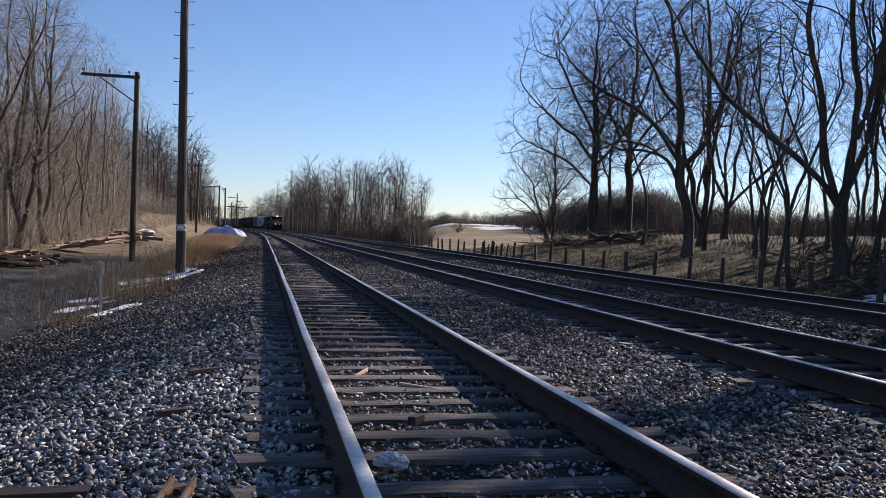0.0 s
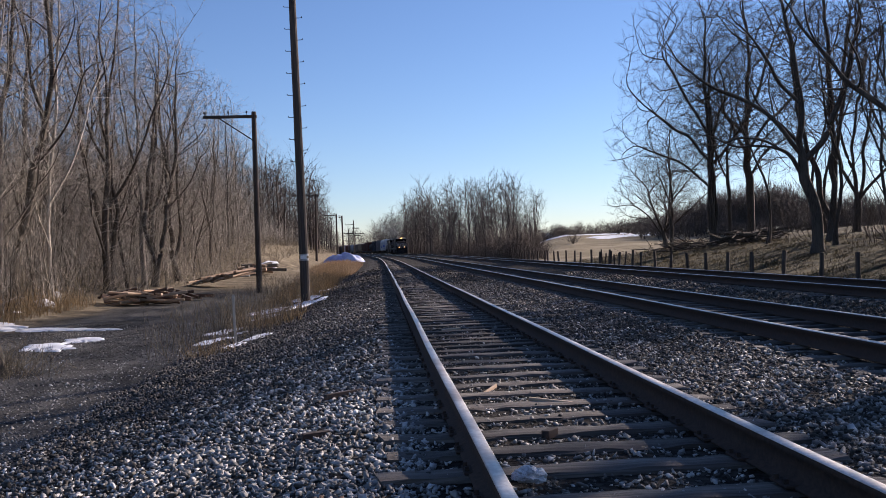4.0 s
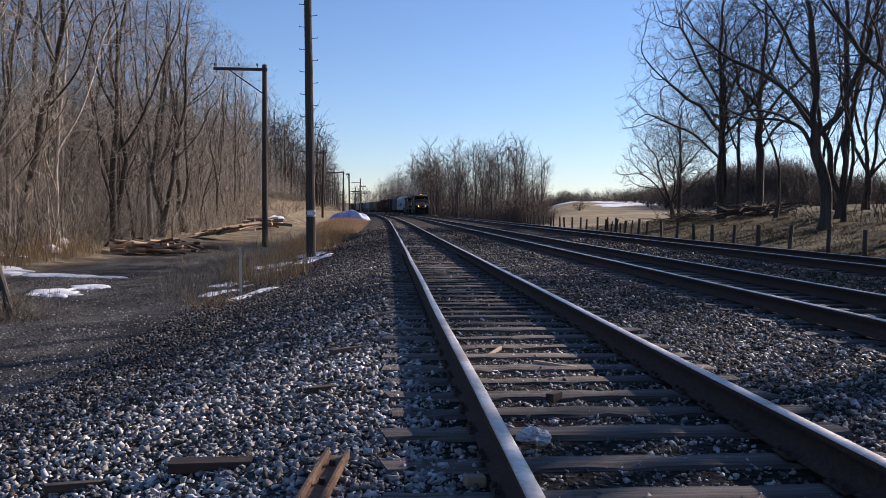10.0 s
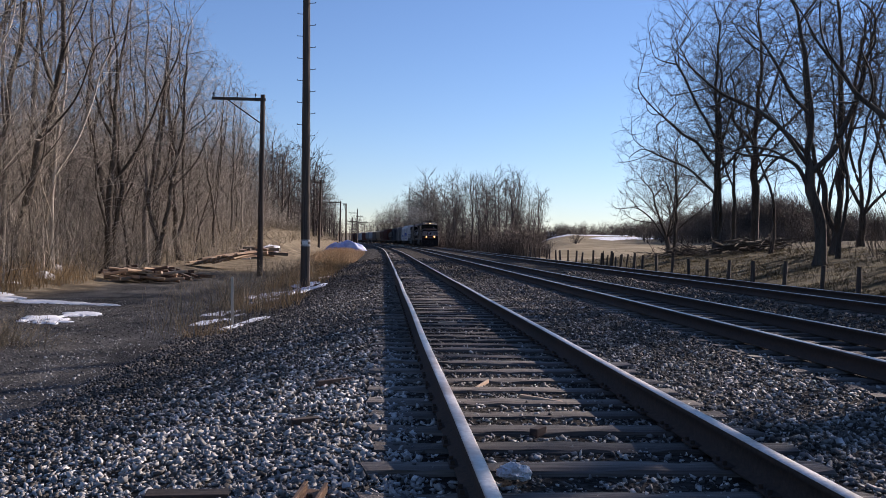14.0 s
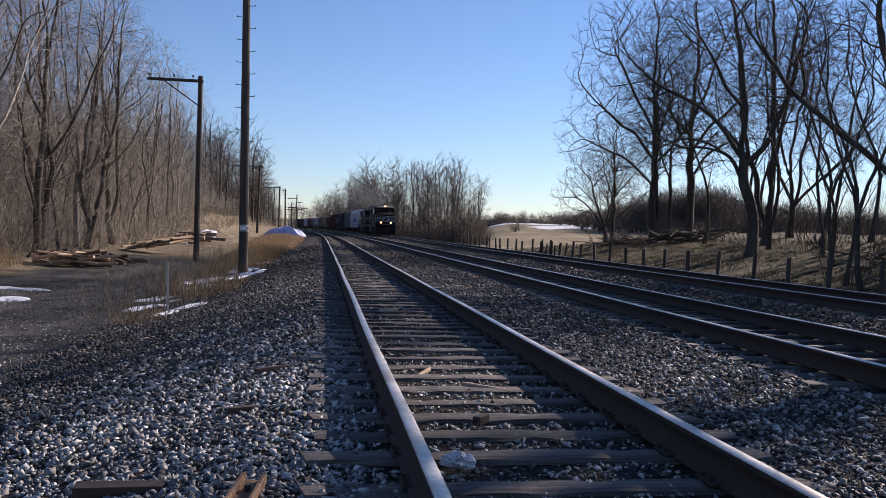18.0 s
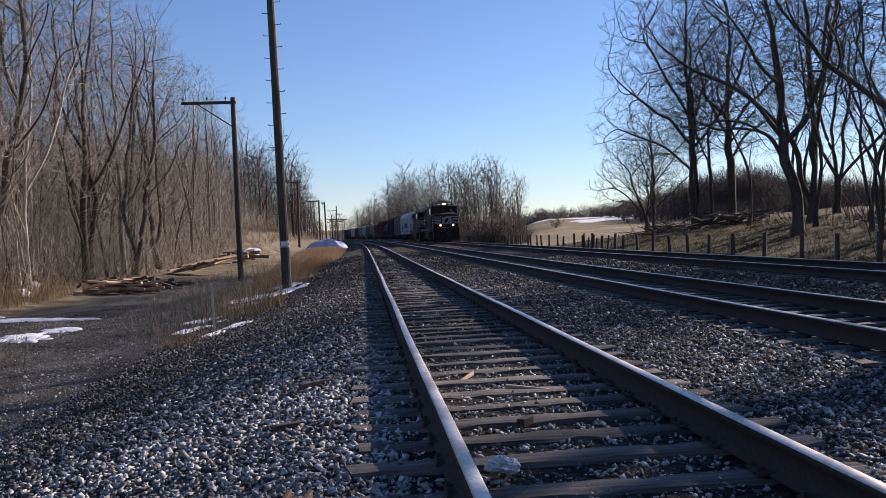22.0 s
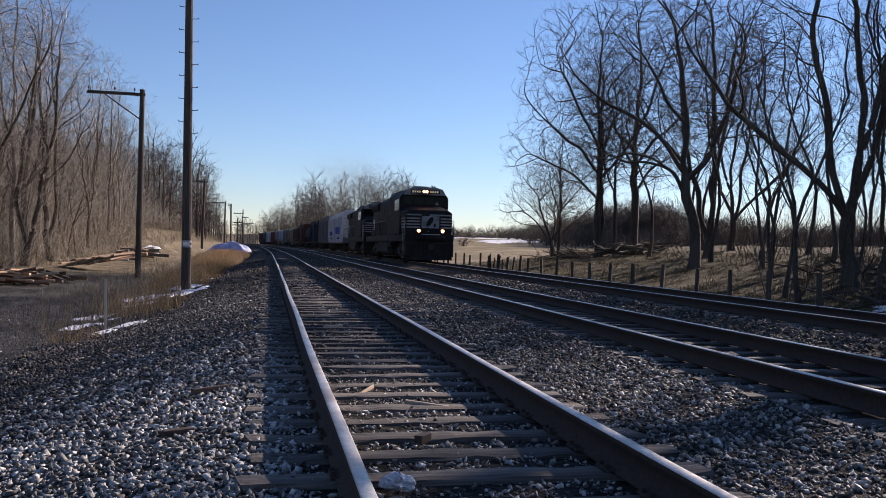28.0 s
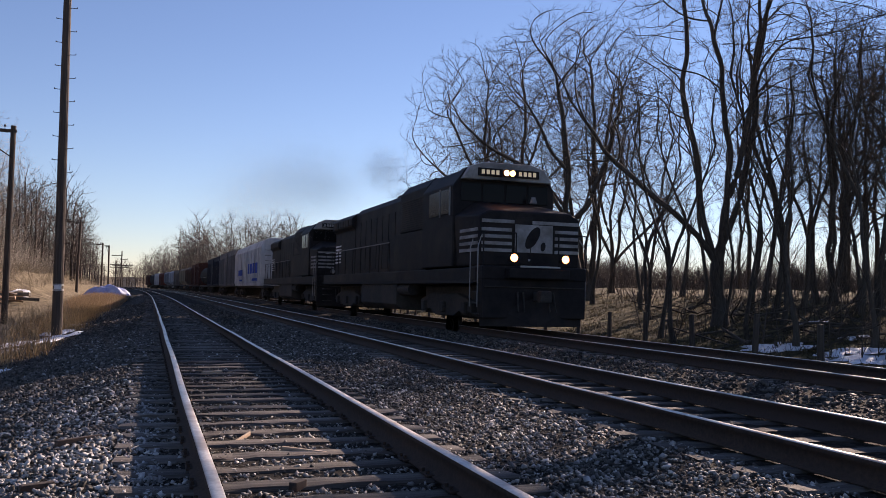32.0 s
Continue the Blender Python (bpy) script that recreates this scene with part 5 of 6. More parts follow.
# ---- fence ----
def fence():
    thing = tagged(new("fence"), "old weathered wooden post fence along the bank", "fence")
    r = random.Random(4)
    y = 9.4
    while y < 125:
        x = 17.0 + r.uniform(-0.15, 0.15) + float(bend(y))
        h = r.uniform(1.1, 1.35)
        bm = rod((0, 0, -0.25), (0, 0, h), r.uniform(0.09, 0.115), r.uniform(0.08, 0.1), 8)
        lumpy(bm, y, 0.02, 3)
        p = part("post", bm, POLE_WOOD, thing)
        p.matrix_local = pose(x, y, float(ground_height(x, y)), r.uniform(-4, 4), r.uniform(-5, 5), r.uniform(0, 90))
        y += 3.0 + r.uniform(-0.2, 0.2)
    for k in range(9):
        yy = 62 + k * 1.5 if k < 6 else 90 + 3 * k
        x = 17.1 + r.uniform(-0.2, 0.2)
        p = part("post", rod((0, 0, -0.2), (0, 0, r.uniform(0.9, 1.3)), 0.06, 0.055, 7), POLE_WOOD, thing)
        p.matrix_local = pose(x, yy, float(ground_height(x, yy)), r.uniform(-5, 5), r.uniform(-7, 7), 0)
    return thing


fence()


# ---- snow ----
def snow_patch(x, y, w, d, h, seed, turn=0.0):
    """A melting patch with a ragged rim and a few bare holes."""
    n, rings = 90, 9
    c, s = math.cos(radians(turn)), math.sin(radians(turn))
    verts, faces = [], []
    for i in range(rings + 1):
        t = i / rings
        for k in range(n):
            a = 2 * math.pi * k / n
            q = Vector((math.cos(a), math.sin(a), seed * 3.7))
            e = 1 + 0.7 * noise.noise(q * 1.3) + 0.45 * noise.noise(q * 3.1) + 0.25 * noise.noise(q * 8)
            px, py = w / 2 * t * e * math.cos(a), d / 2 * t * e * math.sin(a)
            gx_, gy_ = x + px * c - py * s, y + px * s + py * c
            lump = noise.noise(Vector((gx_ * 1.7, gy_ * 1.7, seed))) + 0.5 * noise.noise(Vector((gx_ * 5, gy_ * 5, seed)))
            z = float(ground_height(gx_, gy_)) + h * (1 - t**3) * (0.75 + 0.9 * lump) + 0.012 - 0.035 * (lump < -0.42) - (0.035 if i == rings else 0)
            verts.append((gx_, gy_, z))
    for i in range(rings):
        for k in range(n):
            faces.append((i * n + k, i * n + (k + 1) % n, (i + 1) * n + (k + 1) % n, (i + 1) * n + k))
    ob = new("snow_patch", mesh_of("snow_patch", verts, faces, SNOW, smooth=True))
    return tagged(ob, "thin patch of old melting snow on the ground", "snow patch", "snow patches")


ROADSIDE = [(-8.6, 18.0, 1.2, 1.6, 0.05, 15), (-8.2, 19.6, 0.9, 1.3, 0.04), (-12.4, 23.0, 2.6, 2.0, 0.06), (-10.7, 22.6, 2.6, 1.0, 0.05, -4), (-9.2, 22.6, 1.6, 0.5, 0.04), (-11.6, 18.4, 1.4, 1.2, 0.05), (-10.2, 14.6, 1.4, 0.7, 0.05), (-8.7, 12.0, 0.6, 0.4, 0.04)]
DITCH = [(-3.85, 16.6, 0.42, 2.4, 0.04, -14), (-5.05, 20.0, 0.6, 1.5, 0.05, -20), (-4.85, 17.8, 0.5, 1.0, 0.05, -25), (-4.45, 19.0, 0.3, 0.5, 0.03), (-4.85, 27.0, 1.1, 3.0, 0.07, -10), (-3.7, 27.6, 0.8, 3.4, 0.07, -12), (-4.5, 23.8, 0.8, 1.6, 0.05), (-4.1, 31.6, 1.2, 2.2, 0.06), (-4.4, 37.5, 1.3, 3.4, 0.06, -10)]
BANKSIDE = [(18.6, 22.3, 2.2, 2.6, 0.07), (18.9, 18.8, 2.6, 3.0, 0.07), (21.5, 22.0, 1.2, 0.8, 0.05), (20.8, 16.5, 2.2, 1.8, 0.06), (24.5, 27, 1.3, 0.8, 0.05), (-13.6, 27, 1.5, 0.8, 0.08)]
FIELDS = [(57, 205, 22, 16, 0.25, 60), (68, 240, 30, 10, 0.25, 10), (58, 268, 16, 5, 0.2), (95, 250, 30, 8, 0.25), (52, 248, 14, 5, 0.2)]
for k, args in enumerate(ROADSIDE + DITCH + BANKSIDE + FIELDS):
    snow_patch(*args[:5], k + 1, args[5] if len(args) > 5 else 0.0)


# ---- timber heaps and odd things by the road ----
TIMBER = surface("weathered_lumber", (0.24, 0.175, 0.12), (0.58, 0.445, 0.315), 7, 0.85, stain=(0.3, 0.18, 0.1), stain_scale=1.2, bump=0.5, depth=0.01, stretch=(0.2, 2, 2), vary=0.35)
TIMBER_DARK = surface("charred_old_timber", (0.025, 0.02, 0.018), (0.08, 0.06, 0.048), 9, 0.9, stain=(0.12, 0.06, 0.035), stain_scale=1.5, bump=0.6, depth=0.01, stretch=(0.2, 2, 2), vary=0.4)
RUST = surface("rusty_brown_steel", (0.12, 0.065, 0.035), (0.3, 0.18, 0.1), 25, 0.8, metal=0.2, stain=(0.2, 0.12, 0.07), stain_scale=6, bump=0.4, depth=0.004)
TARP = surface("faded_blue_tarpaulin", (0.22, 0.26, 0.52), (0.42, 0.47, 0.72), 4, 0.5, stain=(0.62, 0.65, 0.78), stain_scale=0.8, bump=0.6, depth=0.05)
CLOTH = surface("dirty_white_plastic", (0.66, 0.66, 0.67), (0.9, 0.9, 0.9), 20, 0.6, stain=(0.35, 0.27, 0.2), stain_scale=9, bump=0.7, depth=0.02)


paint_pale = surface("pale_bare_lath", (0.4, 0.34, 0.27), (0.62, 0.55, 0.45), 8, 0.8, stain=(0.3, 0.25, 0.2), bump=0.3, stretch=(2, 2, 0.2))


def heap(name, label, category, x, y, count, spread, lengths, mats, seed, turn, high, piece="timber", thick=(0.08, 0.17), wild=60):
    r = random.Random(seed)
    thing = tagged(new(name), label, category)
    thing.matrix_basis = pose(x, y, float(ground_height(x, y)), 0, 0, turn)
    for k in range(count):
        ln, w, h = r.uniform(*lengths), r.uniform(*thick) * 1.3, r.uniform(*thick)
        bm = box(-ln / 2, ln / 2, -w / 2, w / 2, -h / 2, h / 2, 0.012)
        lumpy(bm, seed + k, 0.03, 1.5)
        p = part(piece, bm, mats[k % len(mats)], thing)
        lift = (k / count) * high
        p.matrix_local = pose(r.uniform(-1, 1) * spread[0], r.uniform(-1, 1) * spread[1], 0.08 + lift, r.uniform(-14, 14), r.uniform(-13, 13), r.uniform(-1, 1) * wild)
    return thing


heap("timber_heap", "jumbled heap of broken old timbers by the road", "timber heap", -10.5, 33.2, 46, (1.1, 0.8), (0.4, 1.8), [TIMBER, TIMBER_DARK, TIMBER], 3, 24, 0.5, wild=46, thick=(0.04, 0.13))
heap("timber_heap", "low heap of dark sodden timbers", "timber heap", -9.6, 36.6, 8, (1.3, 0.5), (1.2, 2.8), [TIMBER_DARK], 4, 5, 0.25)


def lumber_stack(x, y, turn):
    """Planks side by side in three slumped layers, their ends stepped."""
    r = random.Random(5)
    thing = tagged(new("lumber_stack"), "slumped stack of tan weathered planks", "lumber stack")
    thing.matrix_basis = pose(x, y, float(ground_height(x, y)), 0, 0, turn)
    for layer in range(3):
        for k in range(9 - layer):
            ln, w = r.uniform(2.0, 2.5), r.uniform(0.2, 0.27)
            plank = box(-ln / 2, ln / 2, -w / 2, w / 2, -0.045, 0.045, 0.01)
            lumpy(plank, 50 + 10 * layer + k, 0.02, 1.5)
            p = part("plank", plank, TIMBER, thing)
            p.matrix_local = pose(-0.16 * k + r.uniform(-0.12, 0.12), 0.3 * (k - 4) - 0.12 * layer, 0.22 + 0.15 * layer + 0.05 * (8 - k) + r.uniform(0, 0.03), r.uniform(-14, -4), r.uniform(-9, -4), r.uniform(-5, 5))


lumber_stack(-10.3, 50.3, 60)
heap("log_pile", "pale logs and debris piled on the slope", "log pile", -10.6, 63.5, 20, (1.5, 1.6), (0.6, 1.9), [TIMBER, BARK_GREY], 6, 20, 0.6, "log", (0.12, 0.24))
heap("brush_pile", "pile of dead limbs at the edge of the bank", "brush pile", 28.6, 66.5, 26, (2.6, 1.2), (2.0, 4.5), [BARK_DARK], 7, 10, 0.9, "limb", (0.06, 0.16))
heap("fallen_branches", "fallen dark branches lying by the fence", "fallen branches", 18.3, 24.5, 7, (0.9, 0.9), (1.5, 3.2), [BARK_DARK], 8, 40, 0.4, "branch", (0.04, 0.09))

for k, (x, y, size) in enumerate([(-10.1, 67.6, 0.75), (-10.9, 61.0, 0.4), (-13.0, 30.0, 0.3), (-13.9, 33.5, 0.25)]):
    bm = bmesh.new()
    bmesh.ops.create_icosphere(bm, subdivisions=3, radius=size)
    lumpy(bm, k + 20, size * 0.5, 1.1 / size)
    for v in bm.verts:
        v.co.z *= 0.6
    b_ = part("boulder", bm, SNOW, None)
    b_.matrix_basis = pose(x, y, float(ground_height(x, y)) + size * 0.2)
    tagged(b_, "pale snow-capped boulder at the edge of the wood", "boulder", "pale boulders")


def tarp_mound():
    bm = bmesh.new()
    n = 28
    grid = {}
    for i in range(n + 1):
        for j in range(n + 1):
            u, v = i / n * 2 - 1, j / n * 2 - 1
            e = max(0.0, 1 - (abs(u) ** 2.2 + abs(v) ** 2.2) ** 0.9)
            z = 1.15 * e**0.6 * (1 + 0.5 * noise.noise(Vector((u * 2.6, v * 2.6, 3)))) + 0.16 * e * noise.noise(Vector((u * 6, v * 6, 1)))
            grid[i, j] = bm.verts.new((u * 2.4, v * 1.6, z * 0.85))
    for i in range(n):
        for j in range(n):
            bm.faces.new((grid[i, j], grid[i + 1, j], grid[i + 1, j + 1], grid[i, j + 1]))
    ob = part("tarpaulin_mound", bm, TARP, None)
    ob.matrix_basis = pose(-5.3, 98, float(ground_height(-5.3, 98)) + 0.15, 0, 0, 5)
    tagged(ob, "low mound under a wrinkled blue tarpaulin", "tarpaulin mound")
    for k in (1, 3):
        r = random.Random(k)
        t = part("weight", rod((0, 0, 0), (0, 0, 0.1), 0.24, 0.22, 12), TIMBER_DARK, ob, "dark tyre holding the tarpaulin down")
        t.matrix_local = pose(-1.6 + 0.8 * k, -0.3 + r.uniform(-0.2, 0.2), 0.78, r.uniform(-20, 20), r.uniform(-20, 20), 0)


tarp_mound()

stake = part("marker_stake", box(-0.024, 0.024, -0.014, 0.014, -0.3, 0.98, 0.003), paint_pale, None)
stake.matrix_basis = pose(-4.16, 16.2, float(ground_height(-4.16, 16.2)), 0, -1, 20)
tagged(stake, "thin weathered wooden marker stake in the weeds", "stake")
post = part("leaning_post", lumpy(rod((0, 0, -0.3), (0, 0, 1.0), 0.075, 0.06, 9), 3, 0.03, 4), BARK_GREY, None)
post.matrix_basis = pose(-7.45, 13.5, float(ground_height(-7.45, 13.5)), 4, -13, 0)
tagged(post, "broken grey wooden post leaning over the road", "post")
spots = [(-7.7 + 0.45 * nrng.normal(), 13.5 + 0.4 * nrng.normal()) for n in range(320)]
thicket("dead_weeds", "dead weeds tangled round the leaning post", spots, (0.15, 0.7), 0.5, 3, BRUSH, 31, 0.004)
crate = tagged(new("crate"), "dark wooden crate with a pale lid by the wood", "crate")
crate.matrix_basis = pose(-14.6, 26.0, float(ground_height(-14.6, 26.0)) - 0.05, 0, 0, 25)
for k in range(5):
    for side in (-1, 1):
        part("board", box(-0.8, 0.8, side * 0.6 - 0.02, side * 0.6 + 0.02, 0.02 + 0.2 * k, 0.2 + 0.2 * k, 0.005), TIMBER_DARK, crate)
    for side in (-1, 1):
        part("board", box(side * 0.8 - 0.02, side * 0.8 + 0.02, -0.58, 0.58, 0.02 + 0.2 * k, 0.2 + 0.2 * k, 0.005), TIMBER_DARK, crate)
part("lid", box(-0.9, 0.9, -0.7, 0.7, 1.02, 1.08, 0.01), TIMBER, crate, "pale weathered board lid")

# ---- small things between and beside the rails ----
bm = bmesh.new()
bmesh.ops.create_icosphere(bm, subdivisions=4, radius=1.0)
lumpy(bm, 4, 0.45, 1.3)
lumpy(bm, 9, 0.2, 3.5)
lumpy(bm, 5, 0.09, 9)
for v in bm.verts:
    v.co = Vector((v.co.x * 0.12, v.co.y * 0.09, max(-0.04, v.co.z * 0.062)))
bag = part("plastic_bag", bm, CLOTH, None)
bag.matrix_basis = pose(-0.54, 3.27, 0.035, 0, 0, -25)
bag.scale = (0.68, 0.68, 0.72)
tagged(bag, "crumpled dirty white plastic bag on a tie", "plastic bag")

channel = tagged(new("steel_channel"), "rusty brown steel channel lying on the ballast", "steel channel")
channel.matrix_basis = pose(-1.6, 2.62, float(ground_height(-1.6, 2.62)) + 0.03, 2, 3, -7)
part("web", box(-0.05, 0.05, -0.55, 0.5, 0.0, 0.012, 0.002), RUST, channel)
for side in (-1, 1):
    part("flange", box(side * 0.05 - 0.01, side * 0.05 + 0.01, -0.55, 0.5, 0.0, 0.05, 0.004), RUST, channel)
for k in range(4):
    part("bolt", rod((0, -0.4 + 0.25 * k, 0.01), (0, -0.4 + 0.25 * k, 0.04), 0.018, 0.014, 6), RAIL_SIDE, channel)

for k, (x, y, ln, w, turn, mat, label) in enumerate([(-2.22, 3.45, 0.44, 0.1, -4, TIMBER_DARK, "dark rotten timber sunk in the ballast"), (-2.95, 3.6, 0.36, 0.05, 20, TIMBER_DARK, "splintered dark brown board on the ballast"), (-1.75, 5.0, 0.22, 0.05, 25, TIMBER_DARK, "dark wood scrap on the ballast"), (-1.62, 6.6, 0.4, 0.05, 35, TIMBER_DARK, "dark wood scrap on the ballast"), (-0.22, 11.85, 0.3, 0.05, 15, TIMBER, "pale wood chip between the rails"), (-0.35, 6.3, 0.3, 0.02, 60, TIMBER, "pale stick between the rails"), (0.05, 5.6, 0.35, 0.03, -25, TIMBER, "thin stick between the rails"), (-0.2, 4.4, 0.1, 0.07, 40, TIMBER_DARK, "dark wood block between the ties"), (-0.9, 2.7, 0.1, 0.06, 10, TIMBER, "pale wood scrap beside the rail")]):
    bm = box(-ln / 2, ln / 2, -w / 2, w / 2, -0.025, min(0.035, w * 0.5), 0.006)
    lumpy(bm, k + 40, 0.015, 6)
    ob = part("wood_scrap", bm, mat, None)
    ob.matrix_basis = pose(x, y, max(float(ground_height(x, y)), -0.04 if abs(x) < 1.3 else -9) + 0.022, random.Random(k).uniform(-6, 6), random.Random(k + 9).uniform(-6, 6), turn)
    tagged(ob, label, "wood scrap", "wood scraps")


# ---- far farm buildings ----
def farmhouse(x, y, w, d, h, colour, roof, turn, label):
    t = tagged(new("farm_building"), label, "farm building", "far farm buildings")
    t.matrix_basis = pose(x, y, float(ground_height(x, y)) - 0.3, 0, 0, turn)
    part("wall", prism([(-d / 2, 0), (d / 2, 0), (d / 2, h), (0, h + d * 0.32), (-d / 2, h)], -w / 2, w / 2), colour, t)
    for side in (-1, 1):
        part("roof", prism([(0, h + d * 0.33), (0, h + d * 0.33 + 0.2), (side * (d / 2 + 0.4), h + 0.05), (side * (d / 2 + 0.4), h - 0.15)], -w / 2 - 0.3, w / 2 + 0.3), roof, t)
    for k in range(3):
        part("window", box(-w / 2 + w * (k + 0.6) / 3.4 - 0.5, -w / 2 + w * (k + 0.6) / 3.4 + 0.5, -d / 2 - 0.06, -d / 2 + 0.02, h * 0.4, h * 0.4 + 1.3), GLASS_DARK, t)


farmhouse(56, 345, 7, 5, 2.2, WHITE, TIMBER_DARK, 10, "white farmhouse with a dark roof beyond the field")
farmhouse(70, 352, 6, 5, 1.8, TIMBER_DARK, SNOW, -15, "low dark shed with a snowy roof beyond the field")


# ---- train ----
BLACK = surface("black_locomotive_paint", (0.011, 0.01, 0.0108), (0.02, 0.0175, 0.0185), 5, 0.65, stain=(0.038, 0.031, 0.026), stain_scale=0.9, bump=0.08, depth=0.003, spec=0.15)
UNDER = surface("grimy_running_gear", (0.012, 0.011, 0.01), (0.045, 0.038, 0.032), 9, 0.85, stain=(0.06, 0.048, 0.038), bump=0.3, depth=0.006)
CAB_GLASS, _nt, _b = base("dark_cab_glass")
_b.inputs["Base Color"].default_value, _b.inputs["Roughness"].default_value = (0.006, 0.0065, 0.008, 1), 0.12
_b.inputs["Specular IOR Level"].default_value = 0.1
# grey raised to hold the sky light on the visor; the bell shares it
VISOR_GREY = surface("skylit_grey", (0.2, 0.197, 0.192), (0.34, 0.335, 0.327), 5, 0.7, stain=(0.05, 0.047, 0.045), bump=0.1, depth=0.003)
LAMP = glow("lit_lamp", (1.0, 0.38, 0.095), 14)
# reflector bowl made to glow as an orange halo in place of lens bloom
REFLECTOR_HALO = glow("reflector_bowl_glare", (1.0, 0.36, 0.1), 2.6)
UNLIT = surface("unlit_lamp_glass", (0.2, 0.2, 0.2), (0.35, 0.35, 0.35), 20, 0.15, bump=0)
BOARD_LIT = glow("lit_number_board", (1.0, 0.82, 0.5), 0.09)
PAINTS = {}
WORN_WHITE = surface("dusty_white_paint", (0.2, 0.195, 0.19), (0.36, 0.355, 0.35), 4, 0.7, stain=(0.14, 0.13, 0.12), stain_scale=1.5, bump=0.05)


def paint(name, c, rough=0.85):
    if name not in PAINTS:
        PAINTS[name] = surface(name, tuple(v * 0.75 for v in c), c, 4, rough, stain=tuple(v * 0.5 + 0.012 for v in c), stain_scale=0.7, bump=0.15, depth=0.006, stretch=(1, 1, 0.25), spec=0.12)
    return PAINTS[name]


def wheelset(parent, y, r, name="wheelset"):
    """Two wheels on an axle that can turn about x."""
    bm = rod((-0.9, 0, 0), (0.9, 0, 0), 0.09, 0.09, 10)
    for side in (-1, 1):
        rod((side * 0.70, 0, 0), (side * 0.735, 0, 0), r + 0.03, r + 0.03, 28, bm)
        rod((side * 0.735, 0, 0), (side * 0.835, 0, 0), r, r, 28, bm)
        rod((side * 0.835, 0, 0), (side * 0.86, 0, 0), r * 0.35, r * 0.3, 12, bm)
        for k in range(6):
            a = k * math.pi / 3
            rod((side * 0.838, r * 0.65 * math.cos(a), r * 0.65 * math.sin(a)), (side * 0.85, r * 0.65 * math.cos(a), r * 0.65 * math.sin(a)), 0.05, 0.05, 8, bm)
    return part(name, bm, UNDER, parent, at=pose(0, y, r))


def truck(parent, y, axles, r, spacing):
    """A bogie: two side frames, springs, bolster, wheelsets."""
    t = new("truck")
    t.parent = parent
    t.matrix_local = pose(0, y, 0)
    bm = box(-0.95, 0.95, -0.3, 0.3, r - 0.05, r + 0.35, 0.03)
    span = spacing * (axles - 1) / 2
    me = bpy.data.meshes.new("truck")
    for side in (-1, 1):
        x0, x1 = sorted((side * 0.92, side * 1.1))
        prism([(-span - 0.45, r - 0.12), (-span - 0.45, r + 0.2), (-span * 0.6, r + 0.4), (span * 0.6, r + 0.4), (span + 0.45, r + 0.2), (span + 0.45, r - 0.12), (span * 0.7, r - 0.1), (span * 0.45, r - 0.25), (-span * 0.45, r - 0.25), (-span * 0.7, r - 0.1)], x0, x1, 0.02, bm)
        for k in range(axles):
            yy = -span + k * spacing
            box(min(side * 1.08, side * 1.2), max(side * 1.08, side * 1.2), yy - 0.16, yy + 0.16, r - 0.16, r + 0.16, 0.03, bm)
        for k in (-0.12, 0.12):
            rod((side * 1.01, k, r - 0.2), (side * 1.01, k, r + 0.15), 0.08, 0.08, 8, bm)
    bm.to_mesh(me)
    bm.free()
    me.materials.append(UNDER)
    frame_part = new("truck_frame", me)
    frame_part.parent = t
    part("brake_rigging", box(-0.66, 0.66, -span - 0.2, span + 0.2, 0.22, r + 0.5, 0.05), UNDER, t)
    for side in (-1, 1):
        part("brake_hanger", box(min(side * 0.88, side * 0.92), max(side * 0.88, side * 0.92), -span - 0.5, span + 0.5, 0.3, r + 0.6, 0.01), UNDER, t)
    sets = [wheelset(t, -span + k * spacing, r) for k in range(axles)]
    return sets


def coupler(parent, y, way):
    bm = box(-0.1, 0.1, min(y, y + way * 0.5), max(y, y + way * 0.5), 0.78, 1.0, 0.03)
    box(-0.16, 0.16, min(y - way * 0.12, y + way * 0.12), max(y - way * 0.12, y + way * 0.12), 0.74, 1.04, 0.04, bm)
    part("coupler", bm, UNDER, parent)


def handrail(parent, x, y0, y1, z0, z1, posts):
    r = part("handrail", rod((x, y0, z1), (x, y1, z1), 0.02, 0.02, 6), paint("grimy_white_rail", (0.34, 0.33, 0.31)), parent)
    for k in range(posts):
        y = y0 + (y1 - y0) * k / (posts - 1)
        part("stanchion", rod((x, y, z0), (x, y, z1), 0.018, 0.018, 6), BLACK, parent)


